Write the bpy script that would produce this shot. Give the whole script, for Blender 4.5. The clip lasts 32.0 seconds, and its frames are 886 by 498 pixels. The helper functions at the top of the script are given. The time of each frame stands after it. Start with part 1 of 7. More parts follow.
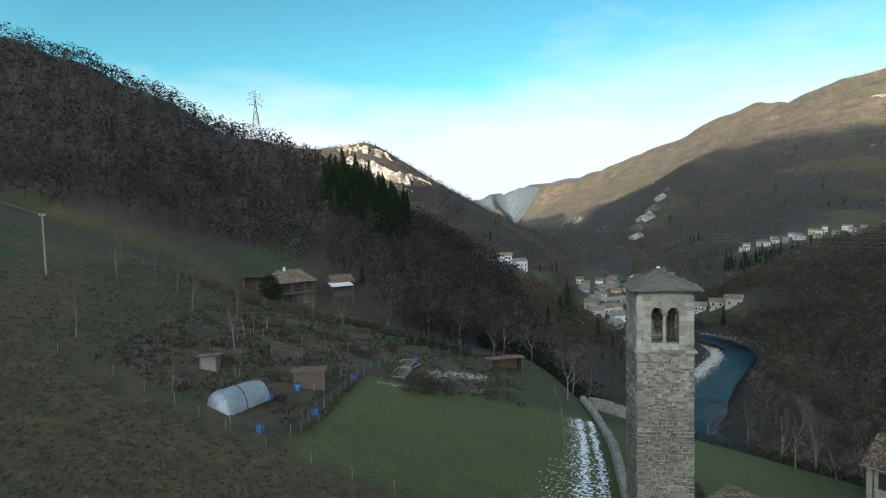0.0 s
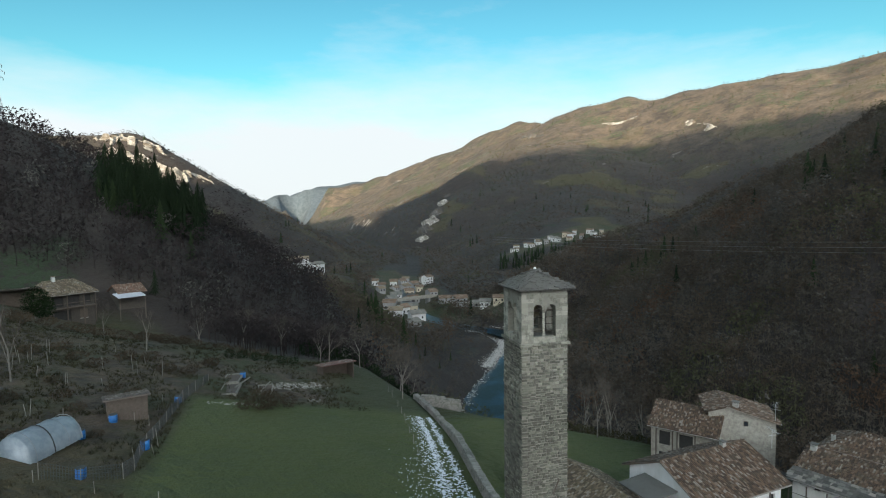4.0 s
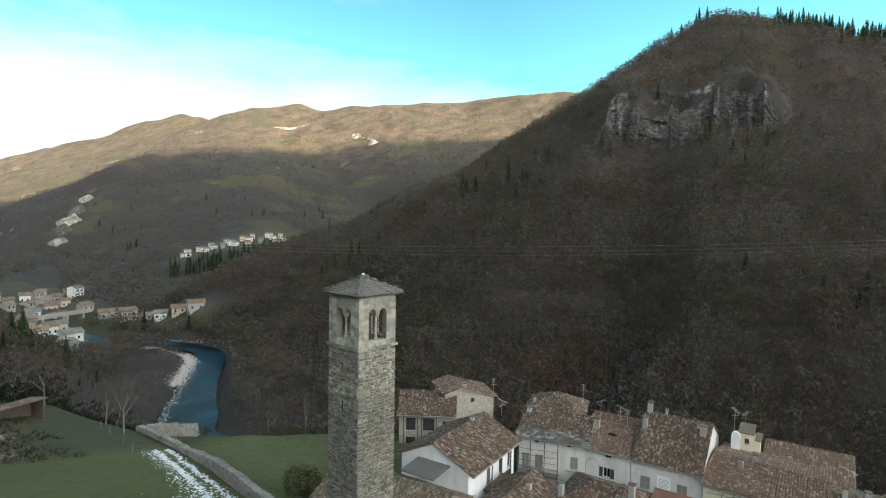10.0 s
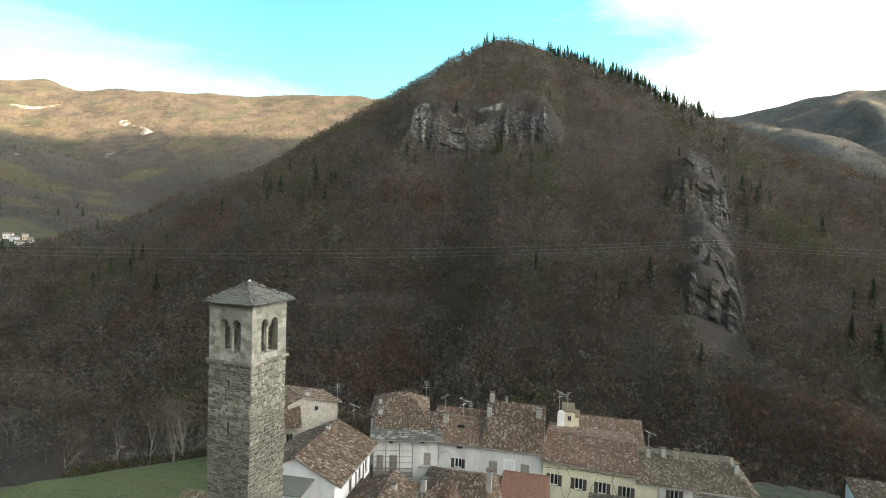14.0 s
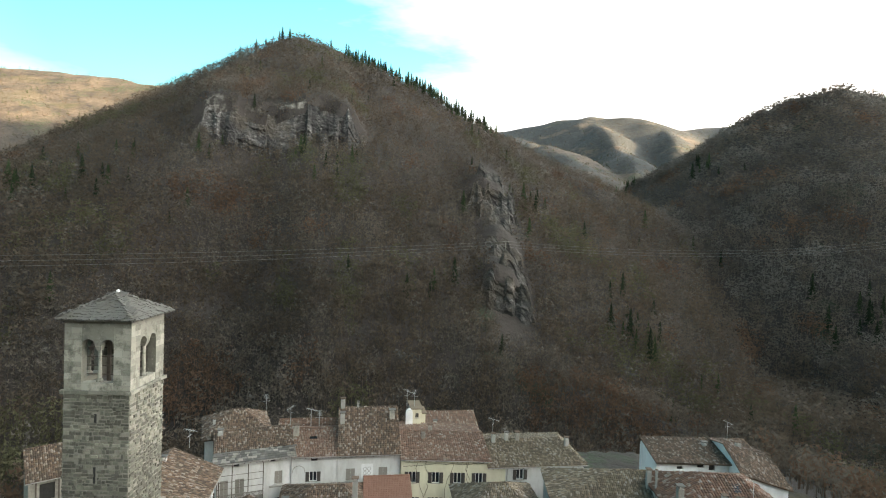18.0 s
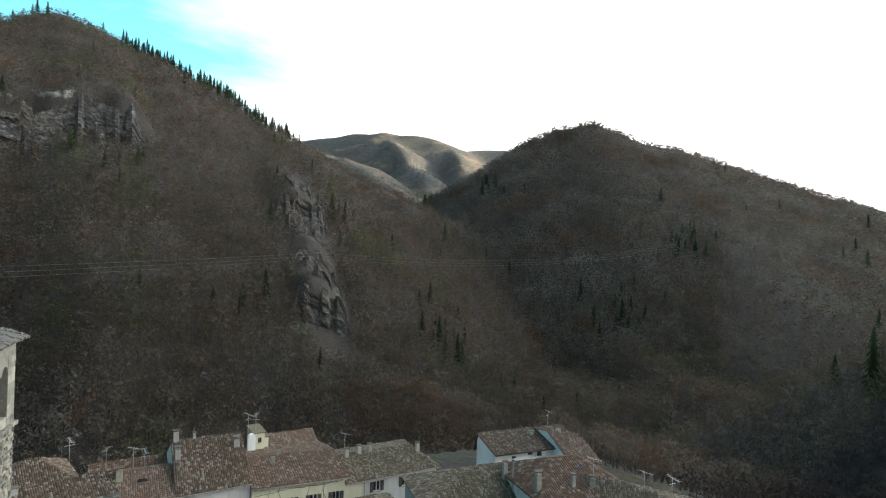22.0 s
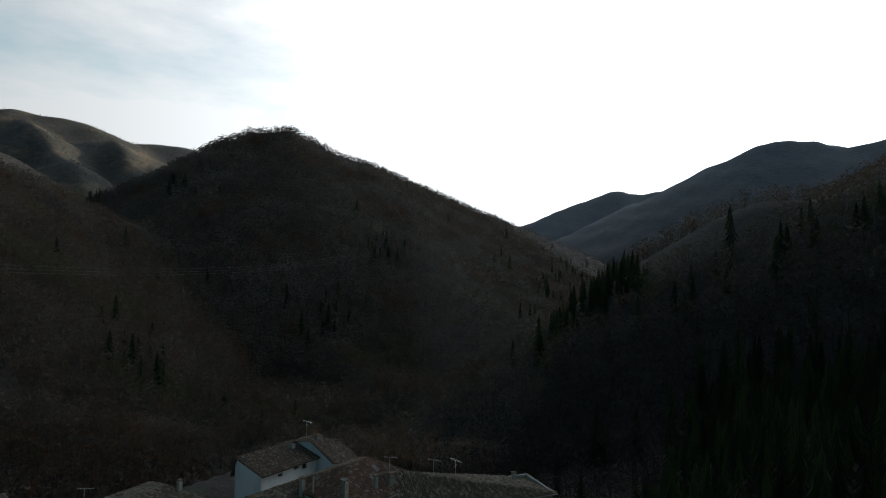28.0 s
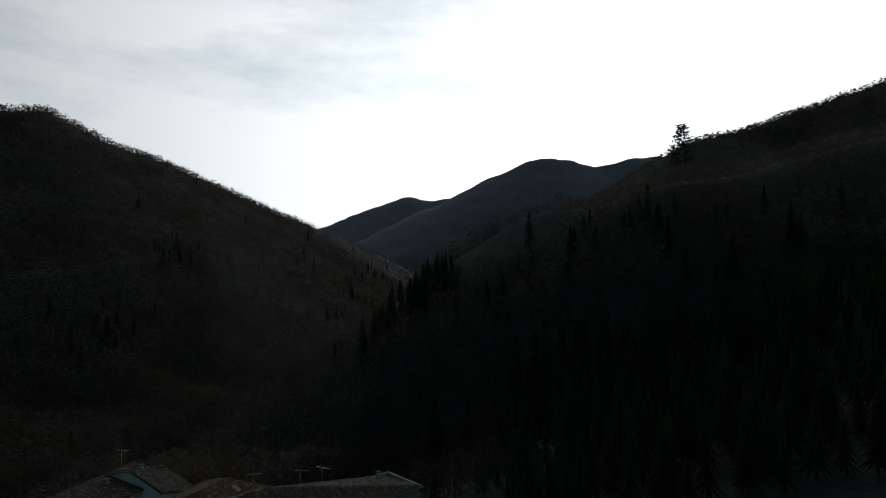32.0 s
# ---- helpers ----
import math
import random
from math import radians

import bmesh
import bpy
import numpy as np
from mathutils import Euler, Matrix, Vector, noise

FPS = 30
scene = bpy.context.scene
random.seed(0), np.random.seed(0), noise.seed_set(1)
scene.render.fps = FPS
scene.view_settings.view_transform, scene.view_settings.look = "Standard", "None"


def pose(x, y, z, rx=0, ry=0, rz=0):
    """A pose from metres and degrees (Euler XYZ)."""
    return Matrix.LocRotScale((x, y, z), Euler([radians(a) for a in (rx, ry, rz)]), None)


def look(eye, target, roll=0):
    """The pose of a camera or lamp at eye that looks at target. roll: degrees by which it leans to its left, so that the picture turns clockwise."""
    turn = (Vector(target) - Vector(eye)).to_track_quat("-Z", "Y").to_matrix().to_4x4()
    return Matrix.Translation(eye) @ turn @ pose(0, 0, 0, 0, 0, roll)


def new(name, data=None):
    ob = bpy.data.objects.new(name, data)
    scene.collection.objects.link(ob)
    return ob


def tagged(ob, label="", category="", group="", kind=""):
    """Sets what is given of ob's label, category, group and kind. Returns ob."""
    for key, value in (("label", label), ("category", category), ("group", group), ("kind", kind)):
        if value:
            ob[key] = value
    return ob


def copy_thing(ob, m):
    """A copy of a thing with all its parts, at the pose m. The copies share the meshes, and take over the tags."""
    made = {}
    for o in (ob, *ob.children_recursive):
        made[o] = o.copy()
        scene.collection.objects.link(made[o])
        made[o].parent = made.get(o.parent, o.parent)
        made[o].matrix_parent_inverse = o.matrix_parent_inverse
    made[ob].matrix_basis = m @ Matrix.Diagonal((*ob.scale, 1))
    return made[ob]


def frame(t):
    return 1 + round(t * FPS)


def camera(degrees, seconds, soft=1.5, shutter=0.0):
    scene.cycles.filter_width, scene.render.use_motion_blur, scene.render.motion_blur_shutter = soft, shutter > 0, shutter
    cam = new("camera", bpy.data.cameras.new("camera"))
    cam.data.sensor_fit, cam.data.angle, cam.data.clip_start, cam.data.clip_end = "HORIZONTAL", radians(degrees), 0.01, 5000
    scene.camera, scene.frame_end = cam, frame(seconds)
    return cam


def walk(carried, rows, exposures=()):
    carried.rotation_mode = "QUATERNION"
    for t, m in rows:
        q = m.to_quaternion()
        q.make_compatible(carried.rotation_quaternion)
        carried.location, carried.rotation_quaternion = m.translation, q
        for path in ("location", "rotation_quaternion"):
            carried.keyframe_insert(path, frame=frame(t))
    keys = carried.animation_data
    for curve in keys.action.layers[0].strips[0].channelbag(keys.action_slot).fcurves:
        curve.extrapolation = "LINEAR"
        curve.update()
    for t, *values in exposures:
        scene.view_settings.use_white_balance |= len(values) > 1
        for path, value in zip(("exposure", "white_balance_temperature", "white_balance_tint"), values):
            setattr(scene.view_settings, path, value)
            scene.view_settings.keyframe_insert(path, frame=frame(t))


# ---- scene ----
cam = camera(77.48, 32.0, soft=1.1)
ROWS = [
    (0, 0.00, -0.00, 40.00, 0.05, -3.43, -1.52),
    (1, -1.82, 0.19, 40.01, -5.37, -3.48, -1.29),
    (2, -3.69, 0.57, 40.07, -10.96, -3.56, -1.19),
    (3, -5.58, 1.11, 40.18, -16.52, -3.61, -0.97),
    (3.5, -6.54, 1.43, 40.20, -19.17, -3.60, -0.82),
    (5.5, -10.34, 3.10, 40.40, -29.89, -3.60, -0.20),
    (6, -11.21, 3.56, 40.41, -32.56, -3.61, 0.10),
    (7, -12.93, 4.68, 40.44, -38.48, -3.49, 0.44),
    (8, -14.64, 5.97, 40.44, -44.19, -3.33, 0.72),
    (9, -16.19, 7.24, 40.45, -49.82, -3.21, 0.93),
    (10, -17.55, 8.81, 40.45, -55.27, -3.07, 1.07),
    (11, -18.61, 10.53, 40.38, -60.53, -2.90, 1.37),
    (12, -19.36, 12.39, 40.28, -65.82, -2.68, 1.50),
    (13, -20.07, 14.30, 40.29, -71.19, -2.47, 1.67),
    (14, -20.74, 16.28, 40.34, -76.55, -2.30, 1.88),
    (14.5, -20.92, 17.36, 40.23, -79.37, -2.15, 1.81),
    (16.5, -20.84, 21.76, 39.97, -90.38, -1.68, 1.90),
    (17, -20.69, 22.80, 39.91, -92.89, -1.55, 1.92),
    (18, -20.34, 24.84, 39.85, -98.15, -1.30, 1.94),
    (19, -19.84, 26.75, 39.80, -103.44, -1.06, 1.86),
    (20, -19.20, 28.65, 39.75, -108.51, -0.86, 1.83),
    (21, -18.48, 30.45, 39.57, -113.79, -0.61, 1.65),
    (21.5, -18.03, 31.38, 39.42, -116.47, 0.22, 1.66),
    (22, -17.53, 32.31, 39.26, -119.19, 0.62, 1.68),
    (23, -16.41, 34.07, 39.19, -124.48, 0.95, 1.66),
    (24, -15.17, 35.82, 39.21, -129.78, 1.21, 1.53),
    (25, -13.81, 37.56, 39.19, -135.13, 1.45, 1.42),
    (25.5, -13.00, 38.38, 39.20, -137.75, 1.55, 1.35),
    (27.5, -9.44, 41.16, 39.19, -148.52, 1.95, 1.10),
    (28, -8.45, 41.72, 39.16, -151.19, 2.05, 1.02),
    (29, -6.21, 42.67, 39.05, -156.46, 2.23, 0.84),
    (30, -3.95, 43.35, 38.92, -161.75, 2.34, 0.59),
    (31, -1.85, 43.81, 38.73, -167.08, 2.50, 0.24),
    (32, 0.13, 44.21, 38.43, -172.26, 2.62, 0.07),
]
EXPOSURES = [(0, 1.72, 6200, 9), (3, 1.6, 6300, 8), (7, 1.8, 6450, 9), (9, 2.05, 6650, 10), (13, 2.5, 7250, 11), (20, 2.7, 7250, 11), (23, 2.0, 6600, 11), (26, 0.85, 6450, 10), (28, 0.2, 6450, 10), (32, -0.65, 6450, 10)]
walk(cam, [(t, pose(x, y, z, 90, 0, yaw) @ pose(0, 0, 0, pitch, 0, 0) @ pose(0, 0, 0, 0, 0, roll)) for t, x, y, z, yaw, pitch, roll in ROWS], EXPOSURES)
# ---- light ----
SUN_AZ, SUN_EL = math.radians(205.0), math.radians(5.0)   # clockwise from +y, above the horizon
TO_SUN = Vector((math.sin(SUN_AZ) * math.cos(SUN_EL), math.cos(SUN_AZ) * math.cos(SUN_EL), math.sin(SUN_EL)))
# the brightest part of the cloud veil, over the southern end of the valley
GLOW = Vector((math.sin(math.radians(194)), math.cos(math.radians(194)), 0.14)).normalized()
DIM = 0.35      # the sky against the sun
world = bpy.data.worlds.new("winter_sky")
scene.world = world
world.use_nodes = True
wt = world.node_tree
wt.nodes.clear()


def wnode(kind, **values):
    n = wt.nodes.new(kind)
    for key, value in values.items():
        n.inputs[key].default_value = value
    return n


sky = wt.nodes.new("ShaderNodeTexSky")
sky.sky_type, sky.sun_disc = "NISHITA", False
sky.sun_elevation, sky.sun_rotation = SUN_EL, SUN_AZ
sky.air_density, sky.dust_density, sky.ozone_density, sky.altitude = 1.2, 1.0, 2.0, 600
co = wt.nodes.new("ShaderNodeTexCoord")
# thin streaky cloud, thicker towards the sun
stretch = wnode("ShaderNodeMapping", Scale=(1.6, 1.6, 6.0), Rotation=(0.0, 0.25, 0.6))
puffs = wnode("ShaderNodeTexNoise", Scale=1.3, Detail=7.0, Roughness=0.6)
wt.links.new(co.outputs["Generated"], stretch.inputs["Vector"])
wt.links.new(stretch.outputs["Vector"], puffs.inputs["Vector"])
toward = wt.nodes.new("ShaderNodeVectorMath")
toward.operation = "DOT_PRODUCT"
toward.inputs[1].default_value = GLOW
wt.links.new(co.outputs["Generated"], toward.inputs[0])
veil = wnode("ShaderNodeMapRange", **{"From Min": -0.42, "From Max": 0.42, "To Min": 0.0, "To Max": 0.60})
veil.interpolation_type = "SMOOTHSTEP"
wt.links.new(toward.outputs["Value"], veil.inputs["Value"])
high = wt.nodes.new("ShaderNodeSeparateXYZ")
wt.links.new(co.outputs["Generated"], high.inputs["Vector"])
low = wnode("ShaderNodeMapRange", **{"From Min": 0.05, "From Max": 0.31, "To Min": 0.85, "To Max": 0.0})
low.interpolation_type = "SMOOTHSTEP"
wt.links.new(high.outputs["Z"], low.inputs["Value"])
total = wt.nodes.new("ShaderNodeMath")
total.operation = "ADD"
wt.links.new(puffs.outputs["Fac"], total.inputs[0])
wt.links.new(veil.outputs["Result"], total.inputs[1])
total2 = wt.nodes.new("ShaderNodeMath")
total2.operation = "ADD"
wt.links.new(total.outputs[0], total2.inputs[0])
wt.links.new(low.outputs["Result"], total2.inputs[1])
cover = wnode("ShaderNodeMapRange", **{"From Min": 0.56, "From Max": 1.16, "To Min": 0.0, "To Max": 0.97})
wt.links.new(total2.outputs[0], cover.inputs["Value"])
mix = wt.nodes.new("ShaderNodeMix")
mix.data_type = "RGBA"
# cloud light: even away from the sun, growing steadily towards it
rise = wt.nodes.new("ShaderNodeMath")
rise.operation = "POWER"
rise.inputs[0].default_value = 9.0
wt.links.new(toward.outputs["Value"], rise.inputs[1])
level = wnode("ShaderNodeMath")
level.operation = "MULTIPLY_ADD"
level.inputs[1].default_value, level.inputs[2].default_value = 0.66 * DIM / 0.05, 0.80 * DIM / 0.05
wt.links.new(rise.outputs[0], level.inputs[0])
lit = wt.nodes.new("ShaderNodeVectorMath")
lit.operation = "SCALE"
lit.inputs[0].default_value = (0.97, 1.0, 1.02)
wt.links.new(level.outputs[0], lit.inputs["Scale"])
wt.links.new(lit.outputs["Vector"], mix.inputs["B"])
tint = wt.nodes.new("ShaderNodeMix")
tint.data_type, tint.blend_type = "RGBA", "MULTIPLY"
tint.inputs["Factor"].default_value = 1.0
tint.inputs["B"].default_value = (0.98, 1.95, 2.0, 1)
# paler low down, deeper overhead
depth = wnode("ShaderNodeMapRange", **{"From Min": 0.15, "From Max": 0.9, "To Min": 3.6 * DIM, "To Max": 0.8 * DIM})
wt.links.new(high.outputs["Z"], depth.inputs["Value"])
deep = wt.nodes.new("ShaderNodeVectorMath")
deep.operation = "SCALE"
wt.links.new(sky.outputs["Color"], deep.inputs[0])
near_sun = wnode("ShaderNodeMapRange", **{"From Min": -0.6, "From Max": 0.4, "To Min": 1.0, "To Max": 2.6})
wt.links.new(toward.outputs["Value"], near_sun.inputs["Value"])
gain = wt.nodes.new("ShaderNodeMath")
gain.operation = "MULTIPLY"
wt.links.new(depth.outputs["Result"], gain.inputs[0])
wt.links.new(near_sun.outputs["Result"], gain.inputs[1])
wt.links.new(gain.outputs[0], deep.inputs["Scale"])
wt.links.new(deep.outputs["Vector"], tint.inputs["A"])
wt.links.new(tint.outputs["Result"], mix.inputs["A"])
# the veil thins out overhead
thin = wnode("ShaderNodeMapRange", **{"From Min": 0.40, "From Max": 0.78, "To Min": 1.0, "To Max": 0.12})
wt.links.new(high.outputs["Z"], thin.inputs["Value"])
veiled = wt.nodes.new("ShaderNodeMath")
veiled.operation = "MULTIPLY"
wt.links.new(cover.outputs["Result"], veiled.inputs[0])
wt.links.new(thin.outputs["Result"], veiled.inputs[1])
wt.links.new(veiled.outputs[0], mix.inputs["Factor"])
bg = wnode("ShaderNodeBackground", Strength=0.05)
wt.links.new(mix.outputs["Result"], bg.inputs["Color"])
wo = wt.nodes.new("ShaderNodeOutputWorld")
wt.links.new(bg.outputs["Background"], wo.inputs["Surface"])

sun = bpy.data.lights.new("sun", "SUN")
sun.energy, sun.angle, sun.color = 5.0, math.radians(0.6), (1.0, 0.83, 0.60)
sun_ob = new("sun", sun)
sun_ob.matrix_world = look((0, 0, 500), Vector((0, 0, 500)) - TO_SUN)

# ---- materials ----
class Nodes:
    """A node material, written down in a few words."""

    def __init__(self, name, rough=0.8, metal=0.0):
        self.mat = bpy.data.materials.new(name)
        self.mat.use_nodes = True
        self.t = self.mat.node_tree
        self.bsdf = self.t.nodes["Principled BSDF"]
        self.bsdf.inputs["Roughness"].default_value = rough
        self.bsdf.inputs["Metallic"].default_value = metal
        self.geo = self.t.nodes.new("ShaderNodeNewGeometry")
        self.co = self.t.nodes.new("ShaderNodeTexCoord")

    def link(self, a, b):
        self.t.links.new(a, b)

    def add(self, kind, **values):
        n = self.t.nodes.new(kind)
        for key, value in values.items():
            n.inputs[key].default_value = value
        return n

    def mapped(self, scale=(1, 1, 1), turn=(0, 0, 0), local=False):
        m = self.add("ShaderNodeMapping", Scale=scale, Rotation=turn)
        self.link(self.co.outputs["Object"] if local else self.geo.outputs["Position"], m.inputs["Vector"])
        return m.outputs["Vector"]

    def noise(self, scale, detail=4.0, rough=0.6, vector=None):
        n = self.add("ShaderNodeTexNoise", Scale=scale, Detail=detail, Roughness=rough)
        self.link(vector if vector else self.geo.outputs["Position"], n.inputs["Vector"])
        return n.outputs["Fac"]

    def ramp(self, fac, *stops):
        r = self.t.nodes.new("ShaderNodeValToRGB")
        while len(r.color_ramp.elements) < len(stops):
            r.color_ramp.elements.new(0.5)
        for e, (at, color) in zip(r.color_ramp.elements, stops):
            e.position, e.color = at, (*color, 1)
        self.link(fac, r.inputs["Fac"])
        return r.outputs["Color"]

    def range(self, fac, a, b, c=0.0, d=1.0):
        r = self.add("ShaderNodeMapRange", **{"From Min": a, "From Max": b, "To Min": c, "To Max": d})
        self.link(fac, r.inputs["Value"])
        return r.outputs["Result"]

    def mix(self, fac, a, b, how="MIX"):
        m = self.t.nodes.new("ShaderNodeMix")
        m.data_type, m.blend_type = "RGBA", how
        for slot, value in (("Factor", fac), ("A", a), ("B", b)):
            if isinstance(value, (int, float)):
                m.inputs[slot].default_value = value
            elif isinstance(value, tuple):
                m.inputs[slot].default_value = (*value, 1)
            else:
                self.link(value, m.inputs[slot])
        return m.outputs["Result"]

    def math(self, how, a, b=0.0):
        m = self.t.nodes.new("ShaderNodeMath")
        m.operation = how
        for slot, value in ((0, a), (1, b)):
            if isinstance(value, (int, float)):
                m.inputs[slot].default_value = value
            else:
                self.link(value, m.inputs[slot])
        return m.outputs[0]

    def axis(self, which, source=None):
        s = self.t.nodes.new("ShaderNodeSeparateXYZ")
        self.link(source if source else self.geo.outputs["Position"], s.inputs[0])
        return s.outputs[which]

    def each(self):
        o = self.t.nodes.new("ShaderNodeObjectInfo")
        return o.outputs["Random"]

    def island(self):
        return self.geo.outputs["Random Per Island"]

    def bump(self, height, strength=0.4, distance=0.05):
        b = self.add("ShaderNodeBump", Strength=strength, Distance=distance)
        self.link(height, b.inputs["Height"])
        self.link(b.outputs["Normal"], self.bsdf.inputs["Normal"])

    def done(self, color):
        if isinstance(color, tuple):
            self.bsdf.inputs["Base Color"].default_value = (*color, 1)
        else:
            self.link(color, self.bsdf.inputs["Base Color"])
        return self.mat


def worn(name, a, b, scale=3.0, fine=40.0, rough=0.8, bump=0.3, metal=0.0, vary=0.0):
    """Two tones at two scales, with fine relief; vary: how far single objects differ."""
    m = Nodes(name, rough, metal)
    big, small = m.noise(scale, 5), m.noise(fine, 3)
    c = m.mix(m.range(m.math("ADD", m.math("MULTIPLY", big, 0.65), m.math("MULTIPLY", small, 0.35)), 0.32, 0.68), a, b)
    if vary:
        c = m.mix(m.range(m.each(), 0, 1, 0.0, vary), c, (0.03, 0.025, 0.02))
    m.bump(small, bump, 0.02)
    return m.done(c)

# ---- land ----
def crest(x, y, line, slope, soft=12.0):
    """Height of a ridge: a bent crest line (x, y, z) whose flanks fall away by slope."""
    best = np.full_like(x, -1e4)
    for (ax, ay, az), (bx, by, bz) in zip(line, line[1:]):
        dx, dy = bx - ax, by - ay
        k = np.clip(((x - ax) * dx + (y - ay) * dy) / (dx * dx + dy * dy), 0, 1)
        far = np.hypot(x - ax - k * dx, y - ay - k * dy)
        best = np.maximum(best, az + k * (bz - az) - slope * (np.sqrt(far * far + soft * soft) - soft))
    return best


def along(x, y, line):
    """Distance from a bent line (x, y)."""
    best = np.full_like(x, 1e6)
    for (ax, ay), (bx, by) in zip(line, line[1:]):
        dx, dy = bx - ax, by - ay
        k = np.clip(((x - ax) * dx + (y - ay) * dy) / (dx * dx + dy * dy), 0, 1)
        best = np.minimum(best, np.hypot(x - ax - k * dx, y - ay - k * dy))
    return best


def waves(x, y, size, seed, octaves=4):
    """Smooth pseudo-random relief, about -1 to 1."""
    rng = np.random.RandomState(seed)
    total = np.zeros_like(x)
    for octave in range(octaves):
        for _ in range(3):
            a, p, s = rng.uniform(0, 6.28), rng.uniform(0, 6.28), rng.uniform(0.7, 1.4)
            total += np.sin((x * math.cos(a) + y * math.sin(a)) * 6.28 / (size * s) * 2**octave + p) / 2**octave
    return total / 4


RIVER = [(60, -700), (66, -420), (100, -230), (118, -120), (122, 0), (100, 90), (70, 150), (82, 178), (108, 212), (132, 245), (133, 268), (118, 300), (112, 360), (150, 480), (250, 760), (300, 1200), (330, 2200), (500, 4200)]
RIVER_Z = -25.0
PYLON_HILL = [(-170, 430, 30), (-110, 350, 44), (-82, 296, 60), (-68, 251, 68), (-79, 230, 73), (-95, 231, 77), (-117, 238, 87), (-140, 242, 101), (-162, 240, 112), (-184, 237, 120), (-290, 190, 150), (-330, 20, 150), (-260, -160, 128), (-150, -205, 96), (-80, -180, 76), (-63, -183, 75), (-52, -186, 73), (-40, -188, 66), (-27, -195, 66), (-16, -196, 66), (-7, -196, 58), (0, -201, 50), (12, -206, 38), (29, -214, 31), (48, -205, 16), (68, -185, -2)]
CASTLE_HILL = [(-700, 800, 230), (-213, 874, 152), (-126, 891, 158), (-84, 916, 124), (-21, 950, 92), (68, 998, 47), (155, 1038, 13), (221, 1078, -20)]
FAR_NORTH = [(-500, 4300, 300), (120, 4300, 150), (288, 4293, 169), (582, 4363, 250), (863, 4418, 285), (1400, 4300, 350)]
NORTH_EAST = [(560, 3050, 190), (810, 2993, 247), (1002, 2827, 319), (1284, 2598, 446), (1388, 2429, 500), (1378, 2201, 446), (1352, 1856, 467), (1413, 1680, 468), (1425, 1535, 435), (1501, 1312, 441), (1618, 981, 451), (1632, 739, 445), (1600, 500, 420), (1700, 200, 430)]
VILLAGE_SPUR = [(1352, 1856, 440), (1000, 1400, 250), (760, 1040, 110), (520, 700, 40), (400, 560, 8), (330, 480, -10)]
LOW_SPUR = [(1413, 1680, 430), (1050, 1560, 285), (820, 1460, 222), (700, 1385, 190), (600, 1322, 150), (500, 1308, 96), (440, 1345, 56), (392, 1420, 10), (355, 1530, -38), (330, 1650, -64)]
EAST_HILL = [(130, 262, -24), (200, 310, 8), (310, 363, 27), (370, 358, 42), (399, 322, 73), (432, 272, 95), (444, 200, 117), (445, 169, 130), (444, 138, 151), (441, 109, 179), (445, 80, 195), (439, 37, 180), (430, -5, 160), (417, -35, 142), (401, -75, 116), (371, -128, 88), (330, -168, 54), (281, -188, 29), (224, -196, 4), (176, -187, -9), (139, -179, -18)]
HAMLET_KNOLL = [(-80, 480, 34), (-12, 442, 9), (28, 434, 3), (66, 432, -4), (102, 432, -22)]
EAST_BACK = [(580, 40, 150), (680, 20, 200), (900, 60, 260)]
SOUTH_EAST = [(900, -60, 130), (541, -281, 82), (479, -338, 146), (456, -351, 163), (433, -363, 178), (417, -381, 181), (402, -409, 172), (387, -437, 164), (364, -505, 148), (329, -621, 124), (290, -769, 100), (240, -880, 70), (150, -960, 20)]
FAR_EAST = [(2500, -300, 520), (2600, -626, 556), (2473, -1012, 625), (2384, -1203, 620), (2296, -1361, 565), (2149, -1582, 550), (1900, -2000, 480)]
FAR_EAST_SPUR = [(2600, -626, 540), (1700, -560, 330), (1250, -560, 190), (900, -480, 40)]
FAR_EAST_RIB = [(2473, -1012, 615), (2050, -905, 470), (1650, -800, 310), (1250, -690, 130)]
FAR_EAST_SHOULDER = [(2350, -1280, 590), (1950, -1120, 445), (1550, -960, 270), (1200, -800, 110)]
SOUTH_WEST = [(2100, -4000, 330), (1521, -4084, 368), (1292, -4164, 420), (1090, -4220, 500), (980, -4250, 596), (865, -4271, 655), (760, -4295, 630), (680, -4306, 620), (557, -4320, 641), (446, -4333, 660), (204, -4253, 700), (-400, -4150, 640), (-700, -4094, 420), (-1400, -3900, 300), (-2300, -3300, 300)]
SOUTH_NEAR = [(640, -2880, 130), (531, -2909, 232), (440, -2923, 308), (380, -2932, 380), (304, -2941, 455), (168, -2951, 518), (19, -2956, 592), (-127, -2954, 668), (-269, -2944, 652), (-405, -2929, 618), (-613, -2893, 630), (-700, -2880, 420), (-900, -2800, 250)]
